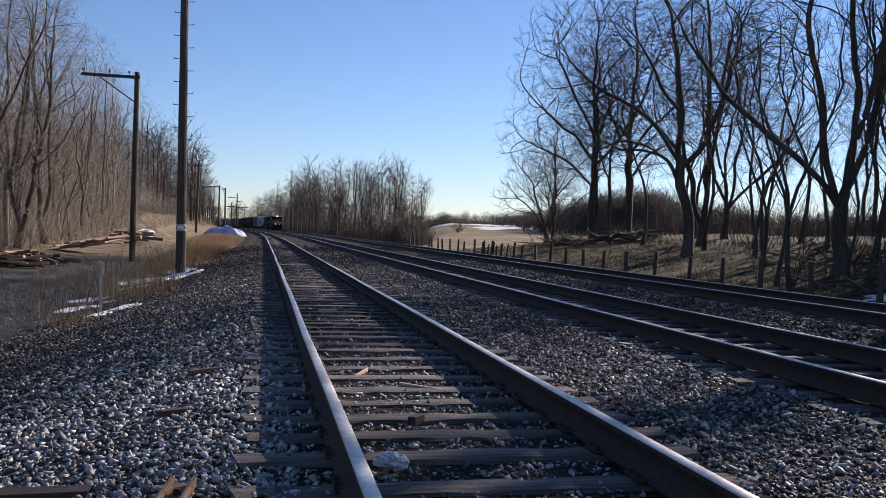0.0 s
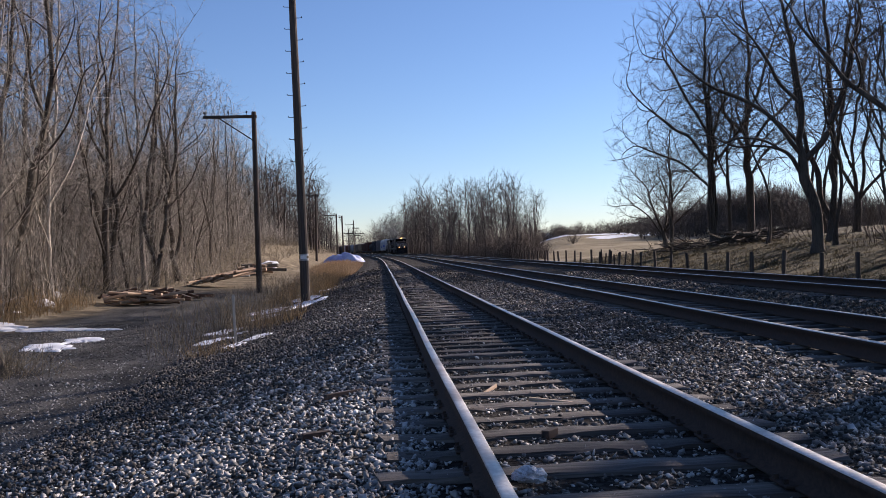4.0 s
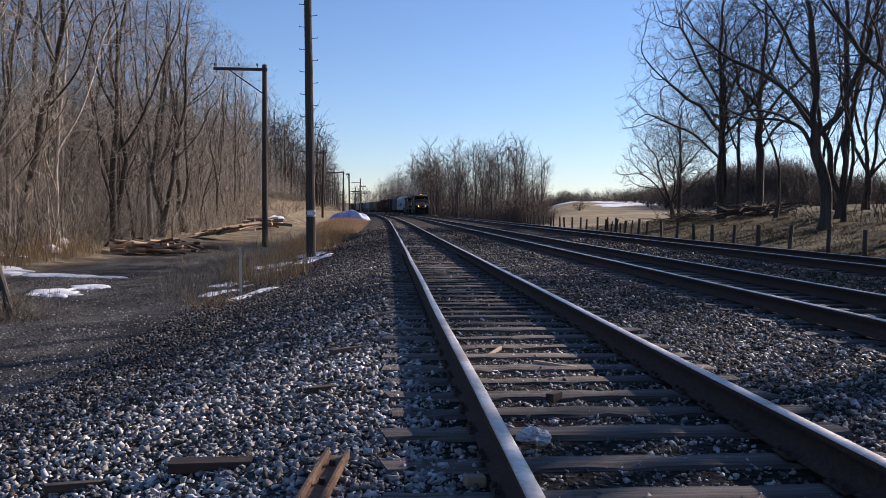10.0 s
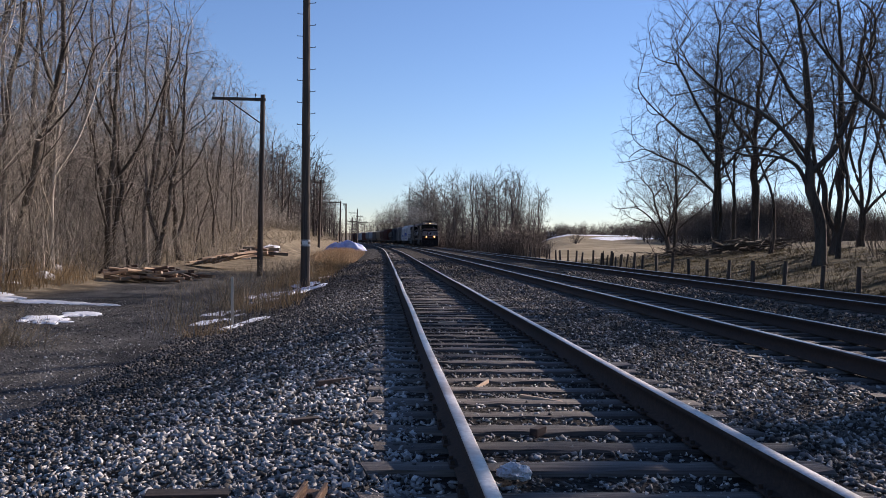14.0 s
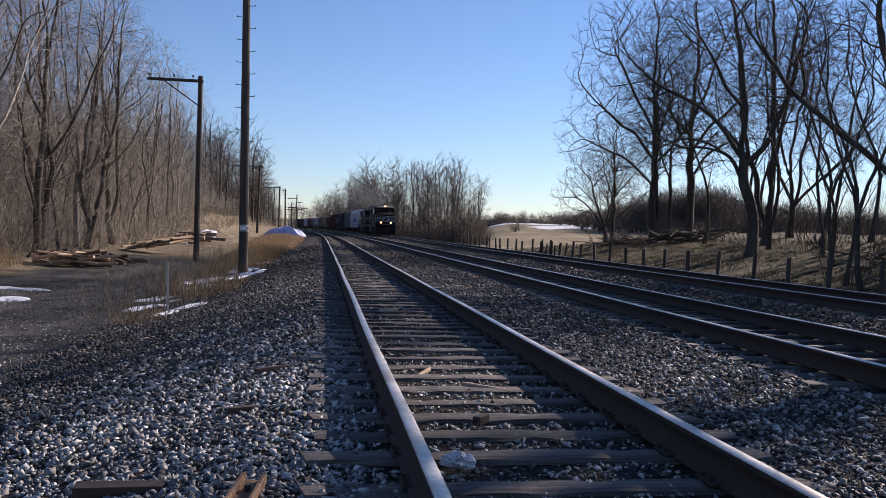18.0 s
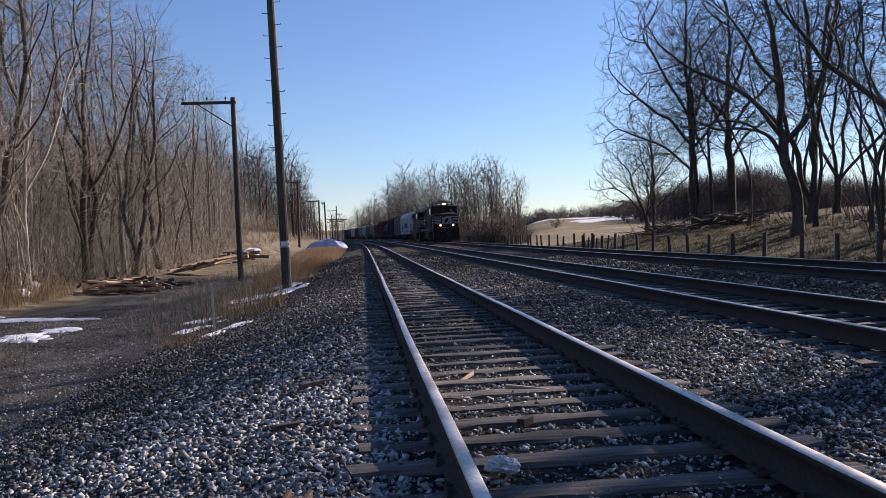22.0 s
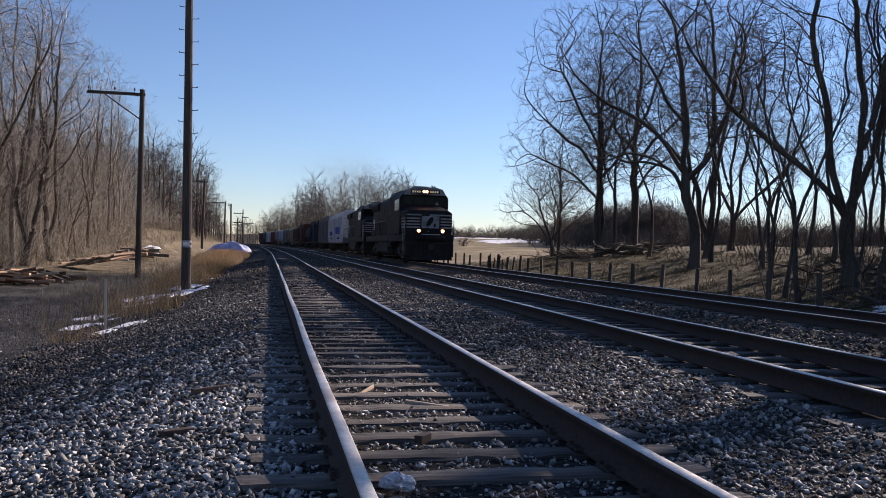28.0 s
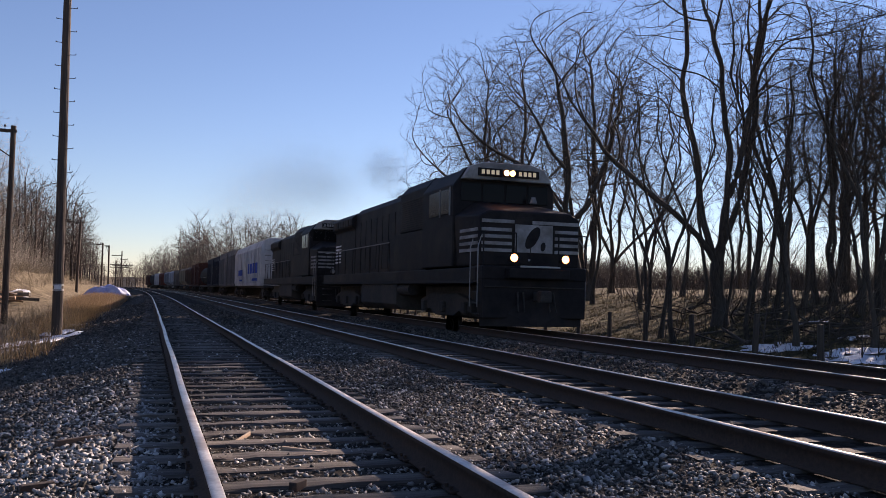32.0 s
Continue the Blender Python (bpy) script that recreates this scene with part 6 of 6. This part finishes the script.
def locomotive(label, lit):
    L = 22.3
    t = tagged(new("locomotive"), label, "locomotive", "train")
    part("frame", box(-1.5, 1.5, 1.0, L - 1.0, 1.28, 1.62, 0.03), BLACK, t)
    part("sill", box(-1.52, 1.52, 1.2, L - 1.2, 1.2, 1.3, 0.01), paint("sill_stripe", (0.05, 0.047, 0.045)), t)
    part("platform", box(-1.47, 1.47, 0.6, 1.5, 1.3, 1.66, 0.04), BLACK, t)
    part("anticlimber", box(-0.85, 0.85, 0.32, 0.6, 1.34, 1.6, 0.03), BLACK, t)
    part("step_edge", box(-0.55, 0.55, 0.28, 0.34, 1.62, 1.67, 0.01), paint("worn_white", (0.4, 0.39, 0.37)), t, "white-edged front step")
    # pilot and plough
    part("pilot", box(-1.46, 1.46, 0.62, 0.95, 0.32, 1.36, 0.03), BLACK, t)
    part("uncoupling_lever", rod((-1.4, 0.58, 1.12), (1.4, 0.58, 1.12), 0.018, 0.018, 6), UNDER, t)
    for x in (-0.5, -0.34, 0.34, 0.5):
        part("air_hose", rod((x, 0.58, 1.0), (x * 1.05, 0.45, 0.5), 0.028, 0.022, 7), UNDER, t)
    bm = bmesh.new()
    for side in (-1, 1):
        v = [bm.verts.new(p) for p in ((0, 0.42, 0.12), (side * 1.42, 0.8, 0.12), (side * 1.42, 0.8, 0.75), (0, 0.55, 0.82), (0, 0.5, 0.12), (side * 1.42, 0.88, 0.12), (side * 1.42, 0.88, 0.75), (0, 0.63, 0.82))]
        for f in ((0, 1, 2, 3), (4, 5, 6, 7), (0, 1, 5, 4), (3, 2, 6, 7), (1, 2, 6, 5), (0, 3, 7, 4)):
            bm.faces.new([v[i] for i in f])
    bmesh.ops.recalc_face_normals(bm, faces=bm.faces[:])
    part("plough", bm, BLACK, t)
    coupler(t, 0.05, 1)
    coupler(t, L - 0.05, -1)
    for side in (-1, 1):
        for k in range(4):
            part("step", box(min(side * 1.1, side * 1.5), max(side * 1.1, side * 1.5), 0.8, 1.25, 0.4 + 0.28 * k, 0.44 + 0.28 * k, 0.008), UNDER, t)
            part("step", box(min(side * 1.1, side * 1.5), max(side * 1.1, side * 1.5), L - 1.25, L - 0.8, 0.4 + 0.28 * k, 0.44 + 0.28 * k, 0.008), UNDER, t)
        for y in (0.78, 1.32):
            bm = rod((side * 1.53, y, 0.6), (side * 1.53, y, 2.15), 0.015, 0.015, 6)
            rod((side * 1.53, y, 2.15), (side * 1.4, y + 0.12, 2.42), 0.015, 0.015, 6, bm)
            part("grab_rail", bm, paint("grimy_white_rail", (0.34, 0.33, 0.31)), t, "grimy white grab rail")
        bm = rod((side * 0.6, 0.5, 1.66), (side * 0.6, 0.5, 2.5), 0.018, 0.018, 6)
        rod((side * 0.6, 0.5, 2.5), (side * 1.45, 0.6, 2.5), 0.018, 0.018, 6, bm)
        rod((side * 1.45, 0.6, 1.66), (side * 1.45, 0.6, 2.5), 0.018, 0.018, 6, bm)
        part("front_handrail", bm, BLACK, t)
        # ditch lights
        lamp = part("ditch_light", rod((side * 0.72, 0.34, 1.86), (side * 0.72, 0.55, 1.86), 0.105, 0.105, 16), BLACK, t)
        part("lens", rod((side * 0.72, 0.325, 1.86), (side * 0.72, 0.342, 1.86), 0.085, 0.085, 16), LAMP if lit else UNLIT, lamp, "lit ditch light" if lit else "")
        # ring round the lens, its glow added as the lamp's glare
        part("reflector_halo", rod((side * 0.72, 0.332, 1.86), (side * 0.72, 0.345, 1.86), 0.104, 0.104, 16), REFLECTOR_HALO if lit else UNLIT, lamp, "amber reflector that carries the lamp's glare" if lit else "")
    # nose: wide front, shoulders that fall from the windshield, flat sloped top
    bm = bmesh.new()
    rings = [[(-1.42, y, 1.66), (1.42, y, 1.66), (w, y, shoulder), (top, y, crest), (-top, y, crest), (-w, y, shoulder)] for y, w, shoulder, top, crest in ((0.95, 1.42, 2.96, 1.16, 3.1), (1.15, 1.44, 2.98, 1.14, 3.16), (2.75, 1.5, 3.06, 0.9, 3.5))]
    rings = [[bm.verts.new(p) for p in ring] for ring in rings]
    bm.faces.new(rings[0])
    bm.faces.new(rings[-1])
    for low, high in zip(rings, rings[1:]):
        for i in range(6):
            bm.faces.new((low[i], low[(i + 1) % 6], high[(i + 1) % 6], high[i]))
    bmesh.ops.recalc_face_normals(bm, faces=bm.faces[:])
    bmesh.ops.bevel(bm, geom=bm.edges[:], offset=0.05, segments=2, affect="EDGES", profile=0.5)
    nose = part("nose", bm, BLACK, t)
    part("nose_door", box(-0.48, 0.04, 0.918, 0.945, 1.72, 2.95, 0.01), BLACK, nose)
    door_handle = rod((-0.02, 0.9, 2.0), (-0.02, 0.9, 2.18), 0.012, 0.012, 6)
    part("door_handle", door_handle, UNDER, nose)
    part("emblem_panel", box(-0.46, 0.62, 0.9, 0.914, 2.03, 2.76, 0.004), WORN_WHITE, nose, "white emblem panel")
    mark = bmesh.new()
    for x, z, rx, rz, turn in ((0.04, 2.42, 0.15, 0.33, 32), (0.34, 2.2, 0.07, 0.12, 10)):
        disc = bmesh.new()
        bmesh.ops.create_cone(disc, cap_ends=True, segments=18, radius1=1, radius2=1, depth=0.006)
        join(mark, disc, pose(x, 0.893, z, 0, turn, 0) @ Matrix.Diagonal((rx, 1, rz, 1)) @ pose(0, 0, 0, 90))
    part("emblem", mark, BLACK, nose, "dark plain emblem shape")
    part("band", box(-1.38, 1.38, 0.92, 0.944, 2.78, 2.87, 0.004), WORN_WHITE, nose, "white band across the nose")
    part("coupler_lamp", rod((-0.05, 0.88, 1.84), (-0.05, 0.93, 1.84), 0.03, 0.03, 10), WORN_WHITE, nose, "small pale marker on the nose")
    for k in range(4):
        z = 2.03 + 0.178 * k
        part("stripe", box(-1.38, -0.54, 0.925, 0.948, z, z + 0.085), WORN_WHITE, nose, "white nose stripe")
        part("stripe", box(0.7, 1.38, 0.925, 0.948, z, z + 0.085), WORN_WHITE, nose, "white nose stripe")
        for side in (-1, 1):
            x0, x1 = side * 1.435, side * 1.475
            q = bmesh.new()
            v = [q.verts.new(p) for p in ((x0, 1.05, z), (x1, 2.3, z), (x1, 2.3, z + 0.085), (x0, 1.05, z + 0.085))]
            out = bmesh.ops.extrude_face_region(q, geom=[q.faces.new(v)])
            bmesh.ops.translate(q, vec=(side * 0.012, 0, 0), verts=[e for e in out["geom"] if isinstance(e, bmesh.types.BMVert)])
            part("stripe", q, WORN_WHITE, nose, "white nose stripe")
    part("bell", rod((0.75, 2.45, 3.5), (0.75, 2.45, 3.68), 0.11, 0.06, 12), VISOR_GREY, nose, "dull metal bell")
    # cab with chamfered roof
    roof = [(-1.53, 1.66), (1.53, 1.66), (1.53, 3.95), (1.2, 4.4), (0.75, 4.56), (-0.75, 4.56), (-1.2, 4.4), (-1.53, 3.95)]
    cab = part("cab", section(roof, 2.75, 5.6, 0.04), BLACK, t)
    part("roof_visor", section([(-1.35, 4.1), (1.35, 4.1), (1.12, 4.47), (0.72, 4.6), (-0.72, 4.6), (-1.12, 4.47)], 2.5, 2.76, 0.03), VISOR_GREY, cab, "grey roof visor with sky light in its colour")
    for x0, x1 in ((-1.32, -0.72), (-0.66, -0.04), (0.04, 0.66), (0.72, 1.32)):
        part("windshield", box(x0, x1, 2.72, 2.742, 3.5, 4.02, 0.01), CAB_GLASS, cab)
    for side in (-1, 1):
        for y0, y1 in ((3.05, 3.75), (3.9, 4.85)):
            w = part("side_window", box(min(side * 1.535, side * 1.555), max(side * 1.535, side * 1.555), y0, y1, 3.15, 3.85, 0.006), CAB_GLASS, cab)
            part("window_frame", box(min(side * 1.53, side * 1.56), max(side * 1.53, side * 1.56), y0 - 0.06, y0, 3.1, 3.9), paint("grimy_white_rail", (0.34, 0.33, 0.31)), w)
        part("number_board", box(min(side * 0.2, side * 0.92), max(side * 0.2, side * 0.92), 2.44, 2.5, 4.2, 4.42, 0.01), BLACK, cab)
        for k in range(4):
            part("digit_bar", box(side * 0.56 - 0.27 + 0.145 * k, side * 0.56 - 0.18 + 0.145 * k, 2.43, 2.441, 4.25, 4.37), BOARD_LIT if lit else WORN_WHITE, cab, "glowing plain bar" if lit else "")
    for x in (-0.09, 0.09):
        h = part("headlight", rod((x, 2.42, 4.31), (x, 2.5, 4.31), 0.1, 0.1, 16), BLACK, cab)
        part("lens", rod((x, 2.405, 4.31), (x, 2.425, 4.31), 0.078, 0.078, 16), LAMP if lit else UNLIT, h, "lit headlight" if lit else "")
    part("air_conditioner", box(-0.5, 0.5, 4.0, 5.1, 4.55, 4.75, 0.05), BLACK, cab)
    bm = rod((0.55, 2.9, 4.6), (0.55, 3.3, 4.75), 0.06, 0.04, 8)
    rod((0.7, 2.9, 4.6), (0.7, 3.2, 4.72), 0.05, 0.03, 8, bm)
    part("horn", bm, UNDER, cab)
    # long hood
    hood = part("hood", section([(-0.92, 1.62), (0.92, 1.62), (0.92, 4.2), (0.7, 4.44), (-0.7, 4.44), (-0.92, 4.2)], 5.6, 17.2, 0.03), BLACK, t)
    part("blower_housing", section([(-1.38, 2.9), (1.38, 2.9), (1.38, 4.2), (1.1, 4.5), (-1.1, 4.5), (-1.38, 4.2)], 5.62, 8.6, 0.04), BLACK, hood)
    part("equipment_box", box(-1.36, -0.9, 5.62, 9.4, 1.62, 2.9, 0.03), BLACK, hood)
    part("radiator", section([(-0.94, 1.62), (0.94, 1.62), (0.94, 3.6), (1.1, 3.75), (1.1, 4.12), (0.85, 4.32), (-0.85, 4.32), (-1.1, 4.12), (-1.1, 3.75), (-0.94, 3.6)], 17.2, 21.3, 0.04), BLACK, t)
    part("exhaust_stack", box(-0.35, 0.35, 12.0, 12.7, 4.42, 4.66, 0.03), UNDER, hood)
    for k in range(9):
        y = 9.0 + k * 0.9
        for side in (-1, 1):
            d = part("hood_door", box(min(side * 0.92, side * 0.945), max(side * 0.92, side * 0.945), y, y + 0.82, 1.8, 3.85, 0.012), BLACK, hood)
            part("latch", box(min(side * 0.945, side * 0.97), max(side * 0.945, side * 0.97), y + 0.7, y + 0.76, 2.7, 2.85), UNDER, d)
    for k in range(14):
        part("louvre", box(-1.4, -1.372, 5.8, 8.4, 3.0 + 0.07 * k, 3.04 + 0.07 * k), UNDER, hood)
    for k in range(7):
        part("radiator_fin", box(-1.125, -1.095, 17.4 + 0.53 * k, 17.8 + 0.53 * k, 3.8, 4.08, 0.005), UNDER, hood)
    for k in range(6):
        part("stripe", box(-0.962, -0.95, 20.0, 21.2, 2.2 + 0.15 * k, 2.27 + 0.15 * k), WHITE, hood)
    for side in (-1, 1):
        handrail(t, side * 1.46, 9.6, 21.0, 1.62, 2.65, 9)
    # fuel tank, air tanks, trucks
    part("fuel_tank", section([(-1.45, 0.5), (-1.2, 0.32), (1.2, 0.32), (1.45, 0.5), (1.45, 1.2), (-1.45, 1.2)], 8.6, 13.7, 0.04), UNDER, t)
    for side in (-1, 1):
        part("air_tank", rod((side * 1.25, 7.2, 1.02), (side * 1.25, 8.5, 1.02), 0.2, 0.2, 14), UNDER, t)
    sets = truck(t, 4.6, 3, 0.53, 1.83) + truck(t, L - 4.6, 3, 0.53, 1.83)
    return t, sets


def freight_base(label, L):
    t = tagged(new("freight_car"), label, "freight car", "train")
    part("underframe", box(-1.3, 1.3, 0.4, L - 0.4, 0.95, 1.15, 0.02), UNDER, t)
    coupler(t, 0.05, 1)
    coupler(t, L - 0.05, -1)
    sets = truck(t, 2.3, 2, 0.46, 1.75) + truck(t, L - 2.3, 2, 0.46, 1.75)
    return t, sets


def boxcar(label, colour, L, top, rounded=False, mark=None, door=True):
    t, sets = freight_base(label, L)
    if rounded:
        outline = [(-1.5, 1.1), (1.5, 1.1), (1.56, 2.2), (1.56, top - 0.7), (1.35, top - 0.22), (0.9, top), (-0.9, top), (-1.35, top - 0.22), (-1.56, top - 0.7), (-1.56, 2.2)]
    else:
        outline = [(-1.5, 1.1), (1.5, 1.1), (1.5, top - 0.18), (0, top), (-1.5, top - 0.18)]
    body = part("body", section(outline, 0.55, L - 0.55, 0.05), colour, t)
    n = int(L / 1.15)
    for k in range(n):
        y = 0.9 + (L - 1.8) * k / (n - 1)
        if door and abs(y - L / 2) < 1.6:
            continue
        for side in (-1, 1):
            x = side * (1.565 if rounded else 1.5)
            part("rib", box(min(x, x + side * 0.05), max(x, x + side * 0.05), y - 0.04, y + 0.04, 1.3, top - 0.75, 0.01), colour, body)
    if door:
        for side in (-1, 1):
            d = part("door", box(min(side * 1.5, side * 1.58), max(side * 1.5, side * 1.58), L / 2 - 1.5, L / 2 + 1.5, 1.2, top - 0.4, 0.01), colour, body)
            for k in range(4):
                part("bar", box(min(side * 1.58, side * 1.61), max(side * 1.58, side * 1.61), L / 2 - 1.4, L / 2 + 1.4, 1.5 + 0.7 * k, 1.56 + 0.7 * k), colour, d)
    for k in range(7):
        part("rung", rod((-1.25, 0.52, 1.4 + 0.4 * k), (-0.8, 0.52, 1.4 + 0.4 * k), 0.014, 0.014, 5), UNDER, body)
        part("end_rib", box(-1.35, 1.35, 0.49, 0.56, 1.35 + 0.42 * k, 1.47 + 0.42 * k, 0.015), colour, body)
    if mark:
        for k, (y0, y1, z0, z1) in enumerate(mark[1]):
            part("marking", box(-1.625, -1.612, y0, y1, z0, z1), mark[0], body, "plain painted marking")
    return t, sets


def tank_car(label, colour, L):
    t, sets = freight_base(label, L)
    bm = bmesh.new()
    prof = [(0.0, 0.9), (0.6, 0.62), (1.15, 0.3), (1.4, 0.0)]
    bmesh.ops.create_uvsphere(bm, u_segments=24, v_segments=12, radius=1.42)
    for v in bm.verts:
        x, y, z = v.co
        v.co = Vector((x, z * 0.5, y))
        v.co.y += (L / 2 - 1.7) * (1 if z > 0.001 else (-1 if z < -0.001 else 0))
        v.co += Vector((0, L / 2, 2.65))
    part("tank", bm, colour, t)
    part("dome", rod((0, L / 2, 4.0), (0, L / 2, 4.35), 0.5, 0.45, 16), colour, t)
    part("end_panel", rod((0, 0.95, 2.65), (0, 1.0, 2.65), 0.95, 0.95, 20), WHITE, t, "pale round tank end")
    for side in (-1, 1):
        handrail(t, side * 1.45, 1.2, L - 1.2, 1.15, 2.3, 6)
    return t, sets


def hopper(label, colour, L, top):
    t, sets = freight_base(label, L)
    part("body", section([(-1.0, 1.3), (1.0, 1.3), (1.52, 1.9), (1.52, top - 0.45), (1.2, top - 0.1), (0.5, top), (-0.5, top), (-1.2, top - 0.1), (-1.52, top - 0.45), (-1.52, 1.9)], 1.4, L - 1.4, 0.04), colour, t)
    for k in range(12):
        y = 1.6 + (L - 3.2) * k / 11
        for side in (-1, 1):
            part("rib", box(min(side * 1.52, side * 1.58), max(side * 1.52, side * 1.58), y - 0.04, y + 0.04, 1.9, top - 0.5, 0.01), colour, t)
    for k in range(3):
        y = L * (0.25 + 0.25 * k)
        part("chute", prism([(y - 1.3, 1.4), (y + 1.3, 1.4), (y + 0.35, 0.5), (y - 0.35, 0.5)], -0.9, 0.9, 0.02), colour, t)
    part("roof_walk", box(-0.35, 0.35, 1.2, L - 1.2, top + 0.02, top + 0.08, 0.01), STEEL, t)
    for side in (-1, 1):
        part("end_post", box(min(side * 1.2, side * 1.3), max(side * 1.2, side * 1.3), 0.5, 0.62, 1.1, top - 0.4), colour, t)
    return t, sets


BLUE_MARK = paint("blue_marking", (0.06, 0.11, 0.42))
MARKS = [(2.0, 3.6, 2.1, 2.9), (4.0, 5.2, 2.1, 2.9), (5.6, 7.2, 2.1, 2.9), (7.7, 8.6, 2.1, 2.9), (2.0, 5.5, 1.5, 1.7), (13, 16.5, 2.0, 2.5), (13, 15.5, 1.5, 1.65)]
CARS = [
    (boxcar, ("white rounded boxcar with blue markings", paint("chalky_white", (0.6, 0.6, 0.6)), 21.0, 4.75, True, (BLUE_MARK, MARKS), False), 21.0),
    (boxcar, ("tall slate-grey ribbed boxcar", paint("slate_grey", (0.16, 0.155, 0.155)), 20.5, 4.9), 20.5),
    (boxcar, ("tall dark blue ribbed boxcar", paint("dark_navy", (0.032, 0.034, 0.045)), 19.5, 4.85), 19.5),
    (tank_car, ("black tank car with a pale round end", paint("tank_black", (0.03, 0.027, 0.026)), 17.0), 17.0),
    (boxcar, ("dark brown high boxcar", paint("oxide_brown", (0.09, 0.04, 0.03)), 17.5, 4.9), 17.5),
    (hopper, ("dark brown covered hopper car", paint("umber", (0.12, 0.07, 0.05)), 17.0, 4.5), 17.0),
    (hopper, ("tan covered hopper car", paint("dusty_tan", (0.3, 0.24, 0.17)), 17.0, 4.6), 17.0),
    (boxcar, ("grey-brown boxcar with ribbed sides", paint("grey_brown", (0.16, 0.13, 0.11)), 17.5, 4.6), 17.5),
    (hopper, ("pale grey covered hopper car", paint("pale_grey", (0.4, 0.4, 0.42)), 17.0, 4.6), 17.0),
    (hopper, ("grey covered hopper car", paint("mid_grey", (0.25, 0.25, 0.26)), 17.0, 4.6), 17.0),
    (boxcar, ("red-brown boxcar with a sliding door", paint("red_brown", (0.14, 0.05, 0.035)), 17.5, 4.6), 17.5),
    (boxcar, ("white boxcar with dusty sides", paint("dusty_white", (0.45, 0.45, 0.46)), 17.5, 4.7), 17.5),
    (hopper, ("dark grey covered hopper car", paint("dark_grey", (0.09, 0.09, 0.09)), 17.0, 4.5), 17.0),
    (boxcar, ("brown boxcar at the end of view", paint("oxide_brown", (0.09, 0.04, 0.03)), 17.5, 4.6), 17.5),
]
train, turning = [], []
back = 0.0
for n in range(2):
    thing, sets = locomotive(("black diesel locomotive with white stripes and lit headlights", "black trailing diesel locomotive with unlit lamps")[n], n == 0)
    train.append((thing, back, 22.3))
    turning += [(w, 0.53) for w in sets]
    back += 22.6
for make, args, L in CARS:
    thing, sets = make(*args)
    train.append((thing, back, L))
    back += L + 0.3


SOOT = surface("exhaust_soot", (0.4, 0.375, 0.325), (0.58, 0.55, 0.48), 2, 0.9, bump=0, spec=0.0)
plume = []
prng = random.Random(12)
for n in range(5):
    age = (n + 0.3) / 5
    q = np.random.default_rng(50 + n)
    size = 0.45 + 2.6 * age
    count = int(60000 + 180000 * age)
    drift = q.normal(0, 1, (count, 3)) * np.array([size * 0.8, size * 1.5, size * 0.75]) + 0.45 * size * np.sin(q.normal(0, 1, (count, 3)) * 2)
    flake = q.normal(0, 1, (count, 3, 3)) * 0.0037
    v = (drift[:, None] + flake * (1 + 0.5 * age)).reshape(-1, 3)
    f = np.arange(count * 3).reshape(-1, 3)
    thing = new("smoke_puff", fast_mesh("smoke_puff", v, f, SOOT))
    tagged(thing, "thin grey-brown diesel exhaust drifting over the train", "exhaust smoke", "exhaust smoke")
    plume.append((thing, 12.6 + 62 * age**1.3, 5.2 + 4.2 * age**0.7 + prng.uniform(-0.3, 0.4), prng.uniform(-0.7, 0.5) - 1.2 * age, prng.uniform(0, 6.3)))


def on_line(y0, s):
    """The point of the far main track s metres back along the rails from y0."""
    y, left = y0, s
    while left > 0:
        d = min(1.0, left)
        g = float(bend(y + 0.5) - bend(y - 0.5))
        y += d / math.sqrt(1 + g * g)
        left -= d
    return MAIN_FAR + float(bend(y)), y


FRONT0, SPEED = 262.4, 7.62


def motions():
    times = [0, 3, 6, 9, 12, 15, 18, 21, 24, 27, 30, 32]
    for thing, behind, length in train:
        rows = []
        for t in times:
            ax, ay = on_line(FRONT0 - SPEED * t, behind)
            bx, by = on_line(ay, length)
            rows.append((t, pose(ax, ay, 0.285, 0, 0, -math.degrees(math.atan2(bx - ax, by - ay)))))
        walk(thing, rows)
    for wheels, r in turning:
        m = wheels.matrix_local.copy()
        walk(wheels, [(k / 10, m @ pose(0, 0, 0, -math.degrees(SPEED * k / 10 / r))) for k in range(0, 321)])
    for thing, behind, z, side, phase in plume:
        rows = []
        for k in range(0, 33, 2):
            x, y = on_line(FRONT0 - SPEED * k, behind + 2.0 * math.sin(k * 0.9 + phase))
            rows.append((k, pose(x + side, y, z + 0.6 * math.sin(k * 0.7 + phase), 0, 0, 40 * math.sin(k * 0.25 + phase))))
        walk(thing, rows)


motions()
